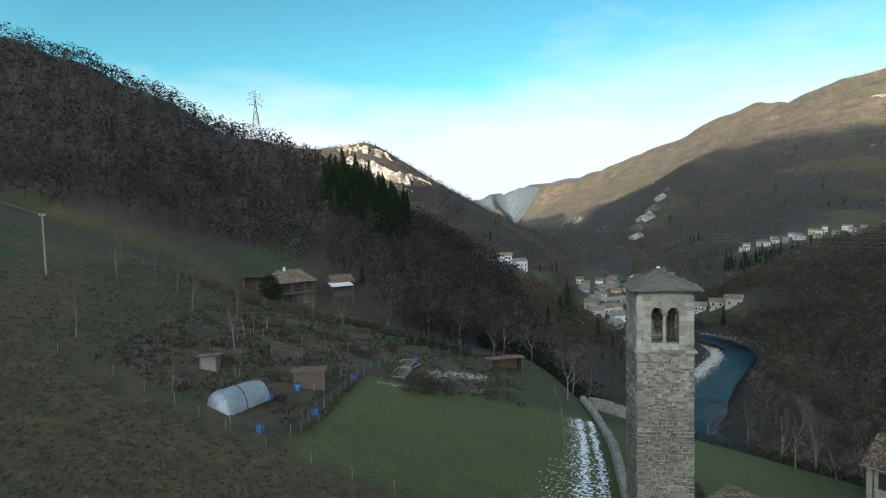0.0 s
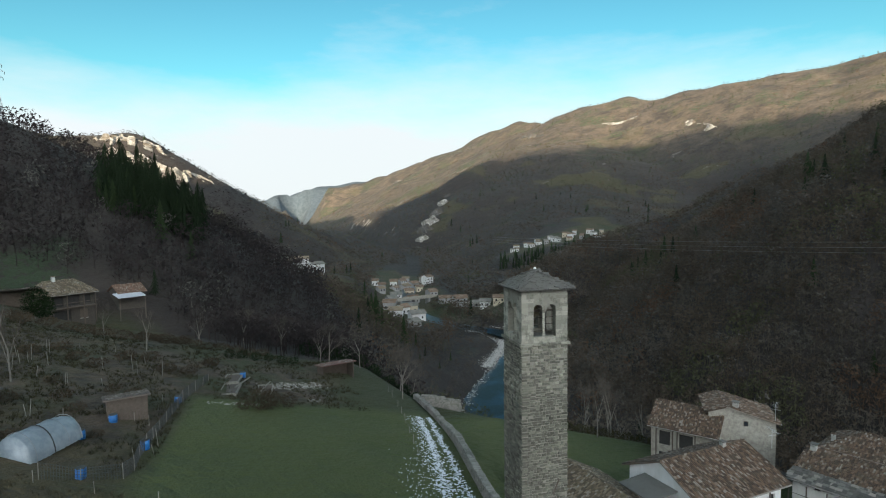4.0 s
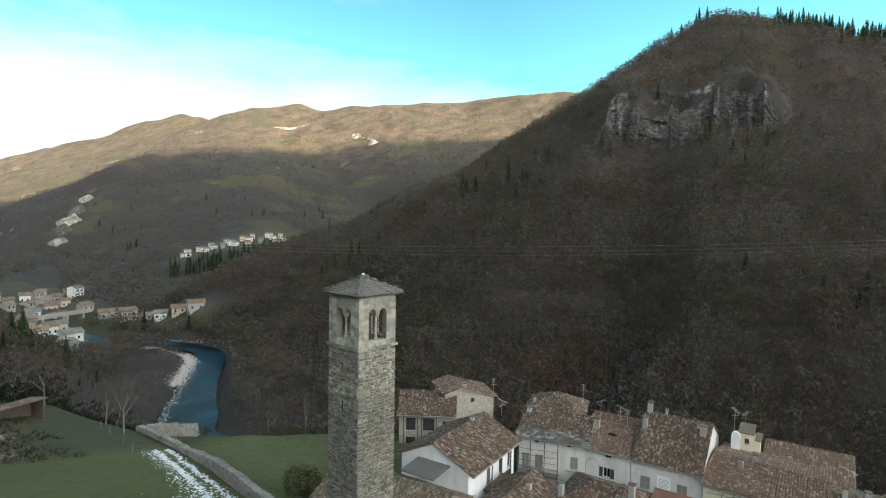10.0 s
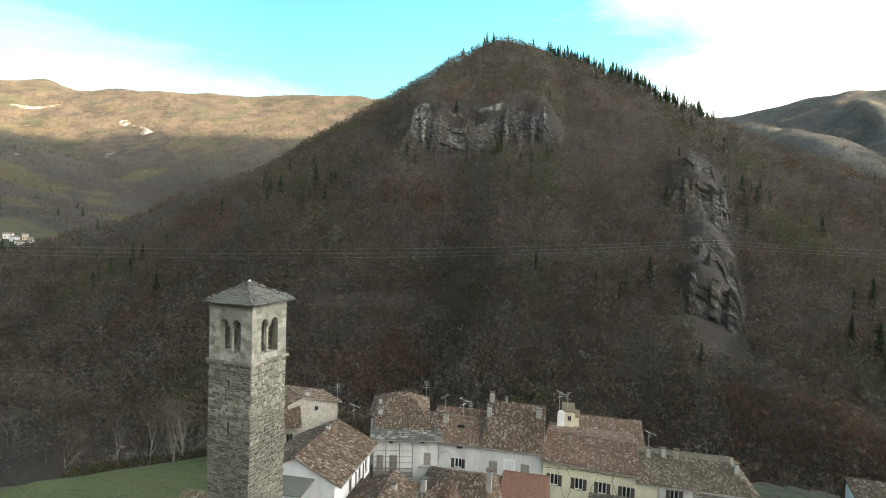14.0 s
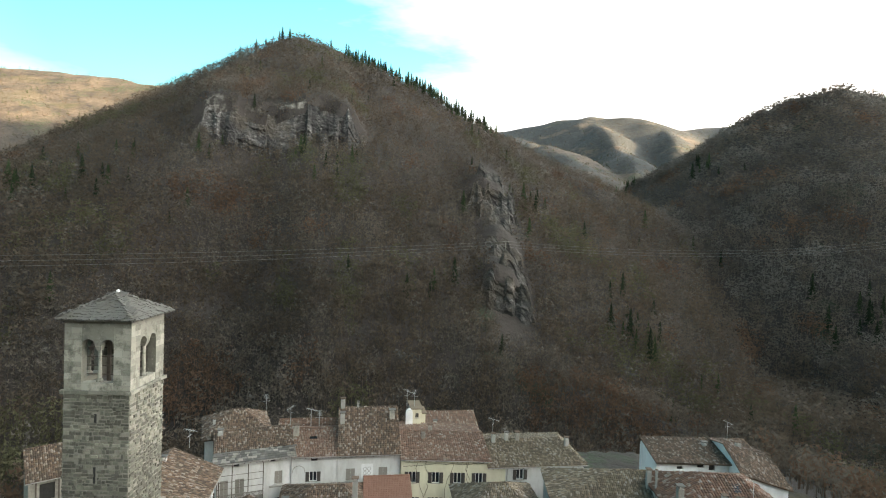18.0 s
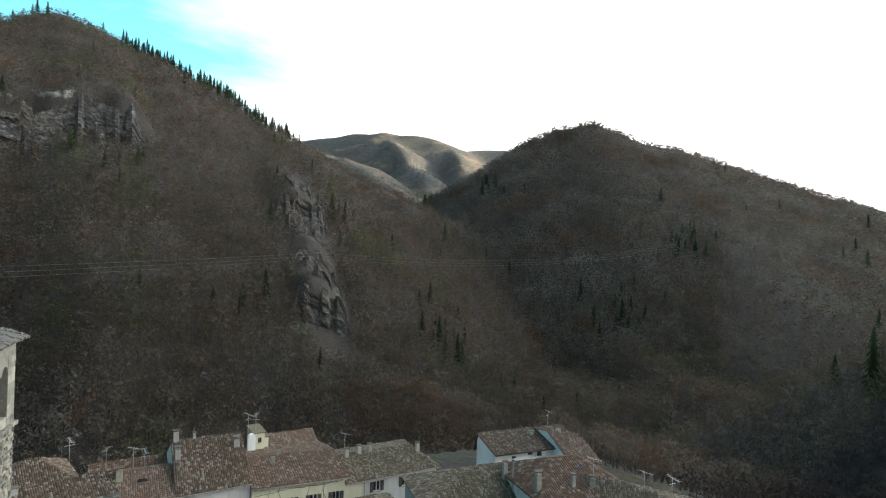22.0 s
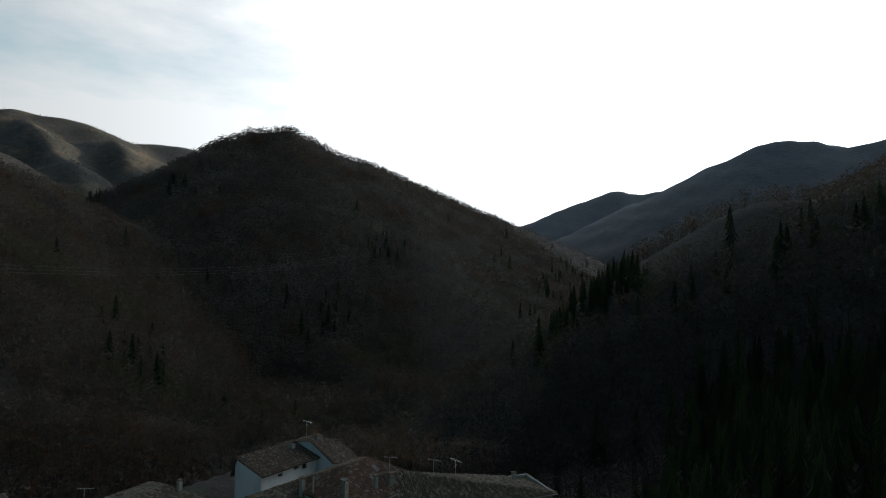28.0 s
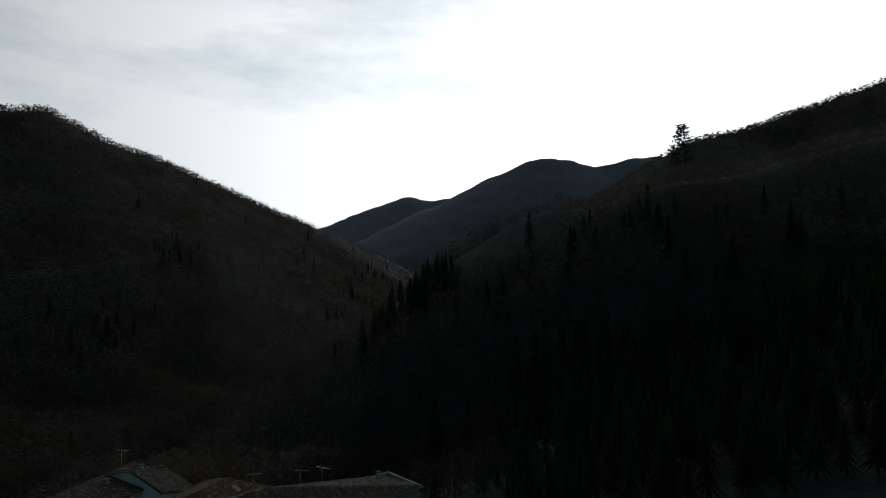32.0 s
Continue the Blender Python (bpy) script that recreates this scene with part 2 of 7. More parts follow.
# hidden behind the western ridge; keeps the valley in shade
WEST_HIGH = [(-1520, -2900, 540), (-1440, -2900, 610), (-1023, -2900, 640), (-802, -2900, 650), (-613, -2893, 628)]
WEST_RIDGE = [(-120, -470, 120), (-190, -525, 172), (-250, -556, 187), (-308, -585, 217), (-365, -553, 228), (-450, -535, 170), (-620, -300, 140), (-700, 200, 140), (-700, 800, 160)]
RIDGES = ((PYLON_HILL, 0.66, 12), (CASTLE_HILL, 0.62, 20), (FAR_NORTH, 0.5, 30), (NORTH_EAST, 0.56, 30), (VILLAGE_SPUR, 0.36, 60), (LOW_SPUR, 0.62, 14), (EAST_HILL, 0.68, 10), (EAST_BACK, 0.66, 20), (HAMLET_KNOLL, 0.45, 14),
          (SOUTH_EAST, 0.66, 10), (FAR_EAST, 0.5, 40), (FAR_EAST_SPUR, 0.5, 40), (FAR_EAST_RIB, 0.62, 25), (FAR_EAST_SHOULDER, 0.62, 25), (SOUTH_WEST, 0.42, 40), (SOUTH_NEAR, 0.5, 30), (WEST_HIGH, 1.1, 20), (WEST_RIDGE, 0.6, 20))


# foot lines of rock faces: start, end (uphill lies to the right of the way), rise, depth of the shelf behind
ROCK_STEPS = (((287, 24), (279, 122), 20.0, 55.0), ((258, -54), (262, -24), 15.0, 26.0), ((222, -48), (226, -26), 10.0, 18.0), ((190, -43), (196, -17), 15.0, 22.0))


def land(x, y):
    """The ground's height."""
    x, y = np.asarray(x, float), np.asarray(y, float)
    w = np.maximum(x, -150.0)
    bench = np.where(x < 22, 9 + 0.23 * (22 - w), 8.2 - 0.10 * (x - 22))
    bench = np.where((x > 22), bench - 3.5 * np.clip((x - 24) / 12, 0, 1) * np.clip((48 - y) / 10, 0, 1), bench)
    bench = bench + 0.16 * np.maximum(0, -34 - w)
    bench = bench - 0.16 * np.maximum(0, y - 108) - 0.05 * np.maximum(0, -20 - y)
    bench = bench - 0.3 * np.maximum(0, -48 - y) * np.clip((x + 40) / 60, 0, 1)
    edge = (x - 22) * 0.62 + (y - 89) * 0.785
    bench = bench - 0.5 * np.maximum(0, edge) * np.clip((x - 18) / 14, 0, 1)
    bench = bench - 7 * np.clip((-10 - y) / 8, 0, 1) * np.clip((y + 78) / 24, 0, 1) * np.clip((x + 8) / 10, 0, 1) * np.clip((36 - x) / 8, 0, 1)
    bench = np.maximum(bench, -22.0)
    z = bench
    lift = np.clip((np.hypot(x - 10, y - 30) - 60) / 300, 0, 1)
    for line, slope, soft in RIDGES:
        h = crest(x, y, line, slope, soft)
        z = np.where(h > z, h, z) + 0.0
    size = np.clip(z / 60, 0, 1)
    much = np.clip(1.5 + np.hypot(x, y) / 260, 0, 9)
    near = np.clip((1100 - np.hypot(x, y)) / 400, 0, 1)
    z = z + lift * size * much * (near * (waves(x, y, 130, 3) + 0.55 * waves(x, y, 37, 5)) + (1 - near) * (1.6 * waves(x, y, 520, 8, 2) + 0.8 * waves(x, y, 170, 9, 2)))
    for (ax, ay), (bx, by), rise, back in ROCK_STEPS:
        dx, dy = bx - ax, by - ay
        length = math.hypot(dx, dy)
        s = ((x - ax) * dx + (y - ay) * dy) / length
        d = ((x - ax) * dy - (y - ay) * dx) / length
        d = d + 2.5 * np.sin(s / 5.0) + 1.5 * np.sin(s / 2.1)
        ends = np.clip(s / 10, 0, 1) * np.clip((length - s) / 10, 0, 1)
        z = z + rise * ends * np.clip(d / 6, 0, 1) * np.exp(-np.maximum(d, 0) / back)
    far = along(x, y, RIVER)
    off = np.maximum(0, far - 8)
    return np.minimum(z, RIVER_Z - 1.5 + off * 0.5 + 0.010 * off * off)


NX, NY = np.arange(-90.0, 171.0), np.arange(-70.0, 351.0)
NEAR = land(*[g.ravel() for g in np.meshgrid(NX, NY, indexing="ij")]).reshape(len(NX), len(NY))


def ground(x, y):
    """The ground's height at one place, from a metre grid near the village."""
    i, j = int(math.floor(x - NX[0])), int(math.floor(y - NY[0]))
    if 0 <= i < len(NX) - 1 and 0 <= j < len(NY) - 1:
        u, v = x - NX[i], y - NY[j]
        return float((NEAR[i, j] * (1 - u) + NEAR[i + 1, j] * u) * (1 - v) + (NEAR[i, j + 1] * (1 - u) + NEAR[i + 1, j + 1] * u) * v)
    return float(land(np.array([x]), np.array([y]))[0])


def raw(name, verts, faces, material, parent=None, smooth=False):
    """A mesh object from arrays."""
    me = bpy.data.meshes.new(name)
    me.from_pydata(verts, [], faces)
    if smooth:
        me.polygons.foreach_set("use_smooth", [True] * len(me.polygons))
    for m in material if isinstance(material, (list, tuple)) else [material]:
        me.materials.append(m)
    ob = new(name, me)
    if parent is not None:
        ob.parent = parent
    return ob


def land_material():
    m = Nodes("winter_land", 0.95)
    x, y, z = m.axis("X"), m.axis("Y"), m.axis("Z")
    big, mid, fine, grain = m.noise(0.006, 5), m.noise(0.05, 6, 0.65), m.noise(0.5, 5, 0.7), m.noise(4.0, 3, 0.7)
    wood = m.ramp(m.math("ADD", m.math("MULTIPLY", mid, 0.55), m.math("MULTIPLY", fine, 0.45)), (0.3, (0.017, 0.014, 0.012)), (0.48, (0.027, 0.021, 0.017)), (0.62, (0.036, 0.028, 0.022)), (0.8, (0.050, 0.039, 0.031)))
    ever = m.range(m.noise(0.018, 6, 0.7), 0.6, 0.68)
    wood = m.mix(m.math("MULTIPLY", ever, m.range(fine, 0.4, 0.5)), wood, (0.022, 0.035, 0.014))
    grass = m.ramp(m.math("ADD", m.math("MULTIPLY", mid, 0.4), m.math("MULTIPLY", grain, 0.6)), (0.3, (0.020, 0.025, 0.007)), (0.5, (0.032, 0.037, 0.011)), (0.7, (0.046, 0.043, 0.017)))
    dry = m.ramp(m.math("ADD", m.math("MULTIPLY", mid, 0.35), m.math("MULTIPLY", fine, 0.65)), (0.3, (0.034, 0.027, 0.012)), (0.55, (0.062, 0.048, 0.022)), (0.75, (0.092, 0.071, 0.036)))
    rock = m.ramp(m.noise(0.3, 6, 0.75), (0.3, (0.06, 0.055, 0.05)), (0.5, (0.19, 0.175, 0.15)), (0.7, (0.36, 0.335, 0.29)))
    # meadow round the village, with uneven edges
    wob = m.math("MULTIPLY", m.math("SUBTRACT", mid, 0.5), 40.0)
    near = m.math("ADD", wob, 0.0)
    fx = m.math("MULTIPLY", m.range(m.math("ADD", x, m.math("MULTIPLY", near, 0.3)), -118, -108), m.range(m.math("ADD", x, m.math("MULTIPLY", wob, 0.1)), 62, 58))
    fy = m.math("MULTIPLY", m.range(m.math("ADD", y, m.math("MULTIPLY", m.range(x, 45, 30), -60.0)), -60, -50), m.range(m.math("ADD", m.math("ADD", y, m.math("MULTIPLY", wob, 0.35)), m.math("MULTIPLY", m.range(x, 6, -22), -34.0)), 116, 110))
    meadow = m.math("MULTIPLY", fx, fy)
    kind = m.mix(m.range(m.math("ADD", x, m.math("MULTIPLY", wob, 0.35)), -12, -20), grass, m.mix(m.range(m.noise(0.09, 4), 0.38, 0.55), grass, dry))
    kind = m.mix(m.range(m.math("ADD", m.math("ADD", y, m.math("MULTIPLY", x, 0.30)), m.math("MULTIPLY", wob, 0.12)), 49, 46), kind, m.mix(m.range(mid, 0.15, 0.42), kind, dry))
    lawn = m.ramp(m.math("ADD", m.math("MULTIPLY", mid, 0.5), m.math("MULTIPLY", grain, 0.5)), (0.3, (0.038, 0.048, 0.012)), (0.5, (0.057, 0.069, 0.018)), (0.7, (0.082, 0.086, 0.030)))
    plot = m.math("MULTIPLY", m.range(m.math("SUBTRACT", x, m.math("MULTIPLY", y, 0.12)), -23, -20.5), m.math("MULTIPLY", m.range(m.math("ADD", y, m.math("MULTIPLY", x, 0.30)), 46, 49), m.range(m.math("ADD", y, m.math("MULTIPLY", wob, 0.06)), 83, 79)))
    kind = m.mix(plot, kind, lawn)
    patch = m.math("MULTIPLY", m.math("MULTIPLY", m.range(x, -44, -38), m.range(x, 12, 6)), m.math("MULTIPLY", m.range(m.math("ADD", y, m.math("MULTIPLY", x, 0.30)), 50, 54), m.range(y, 112, 104)))
    patch = m.math("MULTIPLY", patch, m.math("SUBTRACT", 1.0, plot))
    kind = m.mix(m.math("MULTIPLY", patch, m.range(m.noise(0.16, 5, 0.65), 0.36, 0.56)), kind, m.mix(m.range(fine, 0.35, 0.65), (0.030, 0.022, 0.014), (0.085, 0.062, 0.040)))
    c = m.mix(meadow, wood, kind)
    # hay clearings on the slopes
    clear = m.math("MULTIPLY", m.range(m.noise(0.007, 3, 0.5), 0.60, 0.64), m.range(y, 500, 620))
    c = m.mix(clear, c, m.mix(0.3, dry, grass))
    for px, py, sx, sy in ((405, 592, 105, 42), (24, 412, 62, 34), (112, 345, 26, 60), (128, 440, 34, 60), (152, 335, 16, 55), (160, 540, 30, 60)):
        away = m.math("ADD", m.math("POWER", m.math("DIVIDE", m.math("SUBTRACT", x, px), sx), 2.0), m.math("POWER", m.math("DIVIDE", m.math("SUBTRACT", y, py), sy), 2.0))
        c = m.mix(m.range(m.math("ADD", away, m.math("MULTIPLY", wob, 0.05)), 1.2, 0.8), c, m.mix(m.range(mid, 0.4, 0.6), grass, dry))
    # bare rock on steep ground and along some crests
    steep = m.range(m.axis("Z", m.geo.outputs["Normal"]), 0.70, 0.62)
    c = m.mix(m.math("MULTIPLY", steep, m.range(m.noise(0.03, 5, 0.7), 0.56, 0.62)), c, rock)
    # golden grass, sunlight painted into its tone, and green pines on the sunny heights
    tops = m.math("MULTIPLY", m.math("MAXIMUM", m.range(z, 120, 260), m.range(y, 1550, 1900)), m.math("MAXIMUM", m.range(y, 300, 700), m.range(x, 800, 1100)))
    c = m.mix(m.math("MULTIPLY", tops, m.range(m.noise(0.02, 7, 0.75), 0.36, 0.64)), c, m.mix(m.range(m.noise(0.13, 6, 0.8), 0.36, 0.62), (0.070, 0.052, 0.036), (0.145, 0.108, 0.072)))
    c = m.mix(m.math("MULTIPLY", tops, m.math("MULTIPLY", m.range(m.noise(0.008, 5, 0.6), 0.52, 0.60), m.range(m.noise(0.11, 6, 0.8), 0.47, 0.53))), c, (0.040, 0.052, 0.020))
    crag = m.math("MULTIPLY", m.range(m.noise(0.013, 8, 0.8), 0.625, 0.65), m.math("MULTIPLY", m.range(z, 60, 130), m.range(x, 1250, 1000)))
    c = m.mix(m.math("MULTIPLY", crag, m.range(y, 600, 800)), c, rock)
    # shade on the far eastern slopes, put into their colour as dark patches
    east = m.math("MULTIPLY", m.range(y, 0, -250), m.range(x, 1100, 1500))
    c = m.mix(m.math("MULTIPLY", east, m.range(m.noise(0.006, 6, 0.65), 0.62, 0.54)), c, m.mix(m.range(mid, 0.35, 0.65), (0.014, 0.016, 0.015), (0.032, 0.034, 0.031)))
    # bluish distance haze painted into the far southern and northern mountains
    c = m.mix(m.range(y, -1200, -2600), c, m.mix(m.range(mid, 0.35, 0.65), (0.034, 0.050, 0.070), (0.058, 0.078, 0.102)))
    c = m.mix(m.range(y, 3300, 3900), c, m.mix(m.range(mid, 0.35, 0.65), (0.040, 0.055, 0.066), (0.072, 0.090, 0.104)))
    m.bump(m.math("ADD", m.math("MULTIPLY", fine, 0.7), m.math("MULTIPLY", mid, 3.0)), 0.8, 1.2)
    return m.done(c)


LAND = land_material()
RINGS = 330
CX, CY = 8.0, 24.0
# finer towards the sides that come into view
ang = np.radians(np.r_[np.arange(-124, 132, 0.33), np.arange(132, 236, 2.0)])
TURNS = len(ang)
rad = 1.5 * (4900 / 1.5) ** (np.arange(RINGS) / (RINGS - 1))
gx, gy = CX + np.outer(rad, np.cos(ang)), CY + np.outer(rad, np.sin(ang))
gz = land(gx.ravel(), gy.ravel())
verts = np.c_[gx.ravel(), gy.ravel(), gz]
ii = np.arange(RINGS - 1)[:, None] * TURNS + np.arange(TURNS)[None]
jj = np.arange(RINGS - 1)[:, None] * TURNS + (np.arange(TURNS)[None] + 1) % TURNS
faces = np.stack([ii, ii + TURNS, jj + TURNS, jj], -1).reshape(-1, 4)
middle = len(verts)
verts = np.vstack([verts, [[CX, CY, ground(CX, CY)]]])
cap = [(middle, k, (k + 1) % TURNS) for k in range(TURNS)]
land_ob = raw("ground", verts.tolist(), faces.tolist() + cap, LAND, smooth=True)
GRID = gz.reshape(RINGS, TURNS)


def sheet(x, y):
    """Height of the ground sheet itself, where trees stand."""
    x, y = np.asarray(x, float) - CX, np.asarray(y, float) - CY
    i = np.clip(np.log(np.maximum(np.hypot(x, y), 1.5) / 1.5) / math.log(4900 / 1.5) * (RINGS - 1), 0, RINGS - 1.001)
    a = (np.arctan2(y, x) - ang[0]) % (2 * math.pi)
    j = np.interp(a, np.r_[ang - ang[0], 2 * math.pi], np.arange(TURNS + 1.0))
    i0, j0 = i.astype(int), j.astype(int)
    u, v = i - i0, j - j0
    j0, j1 = j0 % TURNS, (j0 + 1) % TURNS
    return (GRID[i0, j0] * (1 - v) + GRID[i0, j1] * v) * (1 - u) + (GRID[i0 + 1, j0] * (1 - v) + GRID[i0 + 1, j1] * v) * u


tagged(land_ob, "winter valley floor and wooded brown mountain slopes with meadows", "ground", kind="structure")

# ---- woods ----
def tri_soup(name, points, material_of, materials):
    """One mesh of loose triangles: points (n, 3, 3), a material index for each."""
    n = len(points)
    me = bpy.data.meshes.new(name)
    me.vertices.add(3 * n)
    me.vertices.foreach_set("co", points.reshape(-1).astype(np.float32))
    me.loops.add(3 * n)
    me.loops.foreach_set("vertex_index", np.arange(3 * n, dtype=np.int32))
    me.polygons.add(n)
    me.polygons.foreach_set("loop_start", np.arange(0, 3 * n, 3, dtype=np.int32))
    me.polygons.foreach_set("material_index", np.asarray(material_of, dtype=np.int32))
    for m in materials:
        me.materials.append(m)
    me.update(calc_edges=True)
    return new(name, me)


def sliver(a, b, width, rng):
    """A thin tapering blade from a to b."""
    a, b = np.array(a, float), np.array(b, float)
    side = np.cross(b - a, rng.normal(size=3))
    side *= width / (np.linalg.norm(side) + 1e-9) / 2
    return [a - side, a + side, b]


def bare_kind(rng, twigs=30, fine=1.0, low=0.20):
    """A leafless tree one unit tall: a stem and a rounded brush of upright twigs, thin and open at the rim."""
    out = []
    top = np.array([rng.normal() * 0.04, rng.normal() * 0.04, 0.70])
    for k in range(3):
        a = 6.283 * k / 3
        off = np.array([math.cos(a), math.sin(a), 0]) * 0.014
        off2 = np.array([math.cos(a + 2.1), math.sin(a + 2.1), 0]) * 0.014
        out.append([off, off2, top])
    wide, mid = rng.uniform(0.22, 0.30), rng.uniform(0.50, 0.60)
    for k in range(twigs):
        h = rng.uniform(low, 0.90)
        a = 6.283 * (k * 0.618 + rng.uniform(-0.1, 0.1))
        r = wide * math.sqrt(max(0.02, 1 - ((h - mid) / 0.46) ** 2)) * rng.uniform(0.6, 1.05)
        away = np.array([math.cos(a), math.sin(a), 0.0])
        across = np.array([-math.sin(a), math.cos(a), 0.0])
        up = max(0.0, (h - mid) / 0.46)
        base = away * r + np.array([0, 0, h])
        tip = base + away * (rng.uniform(0.0, 0.06) - 0.10 * up) + across * rng.normal() * 0.07 + np.array([0, 0, rng.uniform(0.04, 0.13) * (1 - 0.5 * up)])
        side = across * fine * rng.uniform(0.025, 0.05) + np.array([0, 0, rng.normal() * 0.012])
        out.append([base - side + away * rng.normal() * 0.02, base + side, tip])
    return np.array(out)


def fir_kind(rng, layers=7):
    """A conifer one unit tall: drooping jagged skirts round a stem."""
    out = []
    for k in range(3):
        a, b = 6.283 * k / 3, 6.283 * (k + 1) / 3
        out.append([(math.cos(a) * 0.014, math.sin(a) * 0.014, 0), (math.cos(b) * 0.014, math.sin(b) * 0.014, 0), (0, 0, 0.9)])
    for k in range(layers):
        z0 = 0.10 + 0.80 * k / layers
        wide = 0.19 * (1 - k / layers) ** 0.85 + 0.02
        n = 9
        turn = rng.uniform(0, 6.283)
        for j in range(n):
            a, b = turn + 6.283 * j / n, turn + 6.283 * (j + 0.72) / n
            r = wide * rng.uniform(0.65, 1.15)
            apex = (0, 0, min(1.0, z0 + 0.20))
            out.append([apex, (math.cos(a) * r * 0.55, math.sin(a) * r * 0.55, z0 + 0.06), (math.cos((a + b) / 2) * r, math.sin((a + b) / 2) * r, z0 - 0.02 * rng.uniform(0, 2))])
            out.append([apex, (math.cos((a + b) / 2) * r, math.sin((a + b) / 2) * r, z0 - 0.01), (math.cos(b) * r * 0.55, math.sin(b) * r * 0.55, z0 + 0.06)])
    return np.array(out, float)


def plant(kinds, x, y, z, tall, wide, rng):
    """Copies of the kinds as one triangle array; and the tree number of each triangle."""
    parts, owner = [], []
    which = rng.randint(0, len(kinds), len(x))
    turn = rng.uniform(0, 6.283, len(x))
    for k, kind in enumerate(kinds):
        at = np.nonzero(which == k)[0]
        if not len(at):
            continue
        c, s = np.cos(turn[at])[:, None, None], np.sin(turn[at])[:, None, None]
        p = kind[None]
        px = (p[..., 0] * c - p[..., 1] * s) * (tall[at] * wide[at])[:, None, None] + x[at][:, None, None]
        py = (p[..., 0] * s + p[..., 1] * c) * (tall[at] * wide[at])[:, None, None] + y[at][:, None, None]
        pz = p[..., 2] * tall[at][:, None, None] + z[at][:, None, None]
        parts.append(np.stack([px, py, pz], -1).reshape(-1, 3, 3))
        owner.append(np.repeat(at, len(kind)))
    return np.concatenate(parts), np.concatenate(owner)


def bark(name, color, rough=0.9, spread=0.10, thin=0.5):
    """Brush of fine twigs or needles, lit from both sides. thin: the share of light that passes through."""
    m = Nodes(name, rough)
    m.bsdf.inputs["Specular IOR Level"].default_value = 0.1
    v = m.ramp(m.math("ADD", m.math("MULTIPLY", m.island(), spread), m.math("MULTIPLY", m.noise(0.025, 5, 0.6), 1.2 - spread)), (0.25, tuple(c * 0.6 for c in color)), (0.6, color), (1.0, tuple(min(1, c * 1.5) for c in color)))
    through_ = m.add("ShaderNodeBsdfTranslucent")
    both = m.add("ShaderNodeMixShader", Fac=thin)
    m.link(v, through_.inputs["Color"])
    m.link(m.bsdf.outputs["BSDF"], both.inputs[1])
    m.link(through_.outputs["BSDF"], both.inputs[2])
    m.link(both.outputs["Shader"], m.t.nodes["Material Output"].inputs["Surface"])
    return m.done(v)


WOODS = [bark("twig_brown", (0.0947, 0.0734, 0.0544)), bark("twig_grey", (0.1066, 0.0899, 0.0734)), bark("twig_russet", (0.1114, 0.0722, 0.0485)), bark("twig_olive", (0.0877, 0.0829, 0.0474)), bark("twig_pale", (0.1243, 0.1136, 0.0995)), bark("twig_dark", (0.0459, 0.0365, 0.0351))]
PINES = [bark("pine_green", (0.050, 0.062, 0.026)), bark("pine_dull", (0.060, 0.064, 0.032))]
NEEDLES = [bark("needles_dark", (0.0208, 0.0312, 0.0156)), bark("needles_green", (0.0338, 0.0520, 0.0221))]

rng = np.random.RandomState(11)
KINDS = [bare_kind(rng, 22, 1.2) for _ in range(12)]
NEAR_KINDS = [bare_kind(rng, 40, 0.75, 0.25) for _ in range(10)]
FIRS = [fir_kind(rng) for _ in range(5)]
FAR_KINDS = [bare_kind(rng, 10, 2.0, 0.04)[2:] for _ in range(8)]
TINY_KINDS = [bare_kind(rng, 8, 3.2, 0.0)[3:] for _ in range(6)]
TINY_FIRS = [fir_kind(rng, 2) for _ in range(4)]


def scattered(near, far, start, grow, rng, cx=0.0, cy=22.0):
    """Jittered places in rings, the wider apart the farther."""
    xs, ys = [], []
    r = near
    while r < far:
        step = start + grow * r
        n = int(6.283 * r / step)
        a = (np.arange(n) + rng.uniform(0, 1, n)) * 6.283 / n
        rr = r + rng.uniform(-0.5, 0.5, n) * step
        xs.append(cx + rr * np.cos(a)), ys.append(cy + rr * np.sin(a))
        r += step
    return np.concatenate(xs), np.concatenate(ys)


CRAG_LINE = [(290, -46), (178, -31)]          # the rock rib that runs down the east hill


def open_ground(x, y):
    """Where no trees stand: meadows, the village, the river, clearings."""
    bare = (x > -64 + 3 * np.sin(y / 7)) & (x < 60 + 3 * np.sin(y / 9)) & (y > np.where(x < 2, -8, np.where(x < 32, -38, -42))) & (y < 112 + 4 * np.sin(x / 8))
    bare |= (x > 40) & (x < 88) & (y > -48) & (y < 70)
    bare |= along(x, y, RIVER) < np.where(y < 70, 6.5, 10.5)
    bare |= np.hypot((x - 400) / 105, (y - 590) / 60) < 1
    bare |= np.hypot((x - 450) / 60, (y - 640) / 40) < 1
    bare |= np.hypot((x - 24) / 60, (y - 412) / 34) < 1
    bare |= (along(x, y, [(90, 290), (105, 380), (120, 440), (190, 640)]) < 17) | (along(x, y, [(160, 290), (138, 365), (150, 420)]) < 13)
    bare |= np.hypot((x + 36) / 22, (y - 140) / 18) < 1
    bare |= np.hypot((x - 2) / 26, (y + 172) / 15) < 1
    bare |= (along(x, y, [(219, -37), (150, 162)]) < 1.8) & (y < 110)
    bare |= (x > -114) & (x < -20) & (y > 60) & (y < 141 + 15 * np.clip((x + 110) / 48, 0, 1) + 2 * np.sin(x / 5))
    bare |= (x >= -21) & (x < 9) & (y > 60) & (y < 150 - (x + 21) * 1.6 + 2 * np.sin(x / 3))
    # unseen side
    bare |= (x < -0.6 * (44 - y) - 12) & (x < -0.81 * y - 12)
    return bare


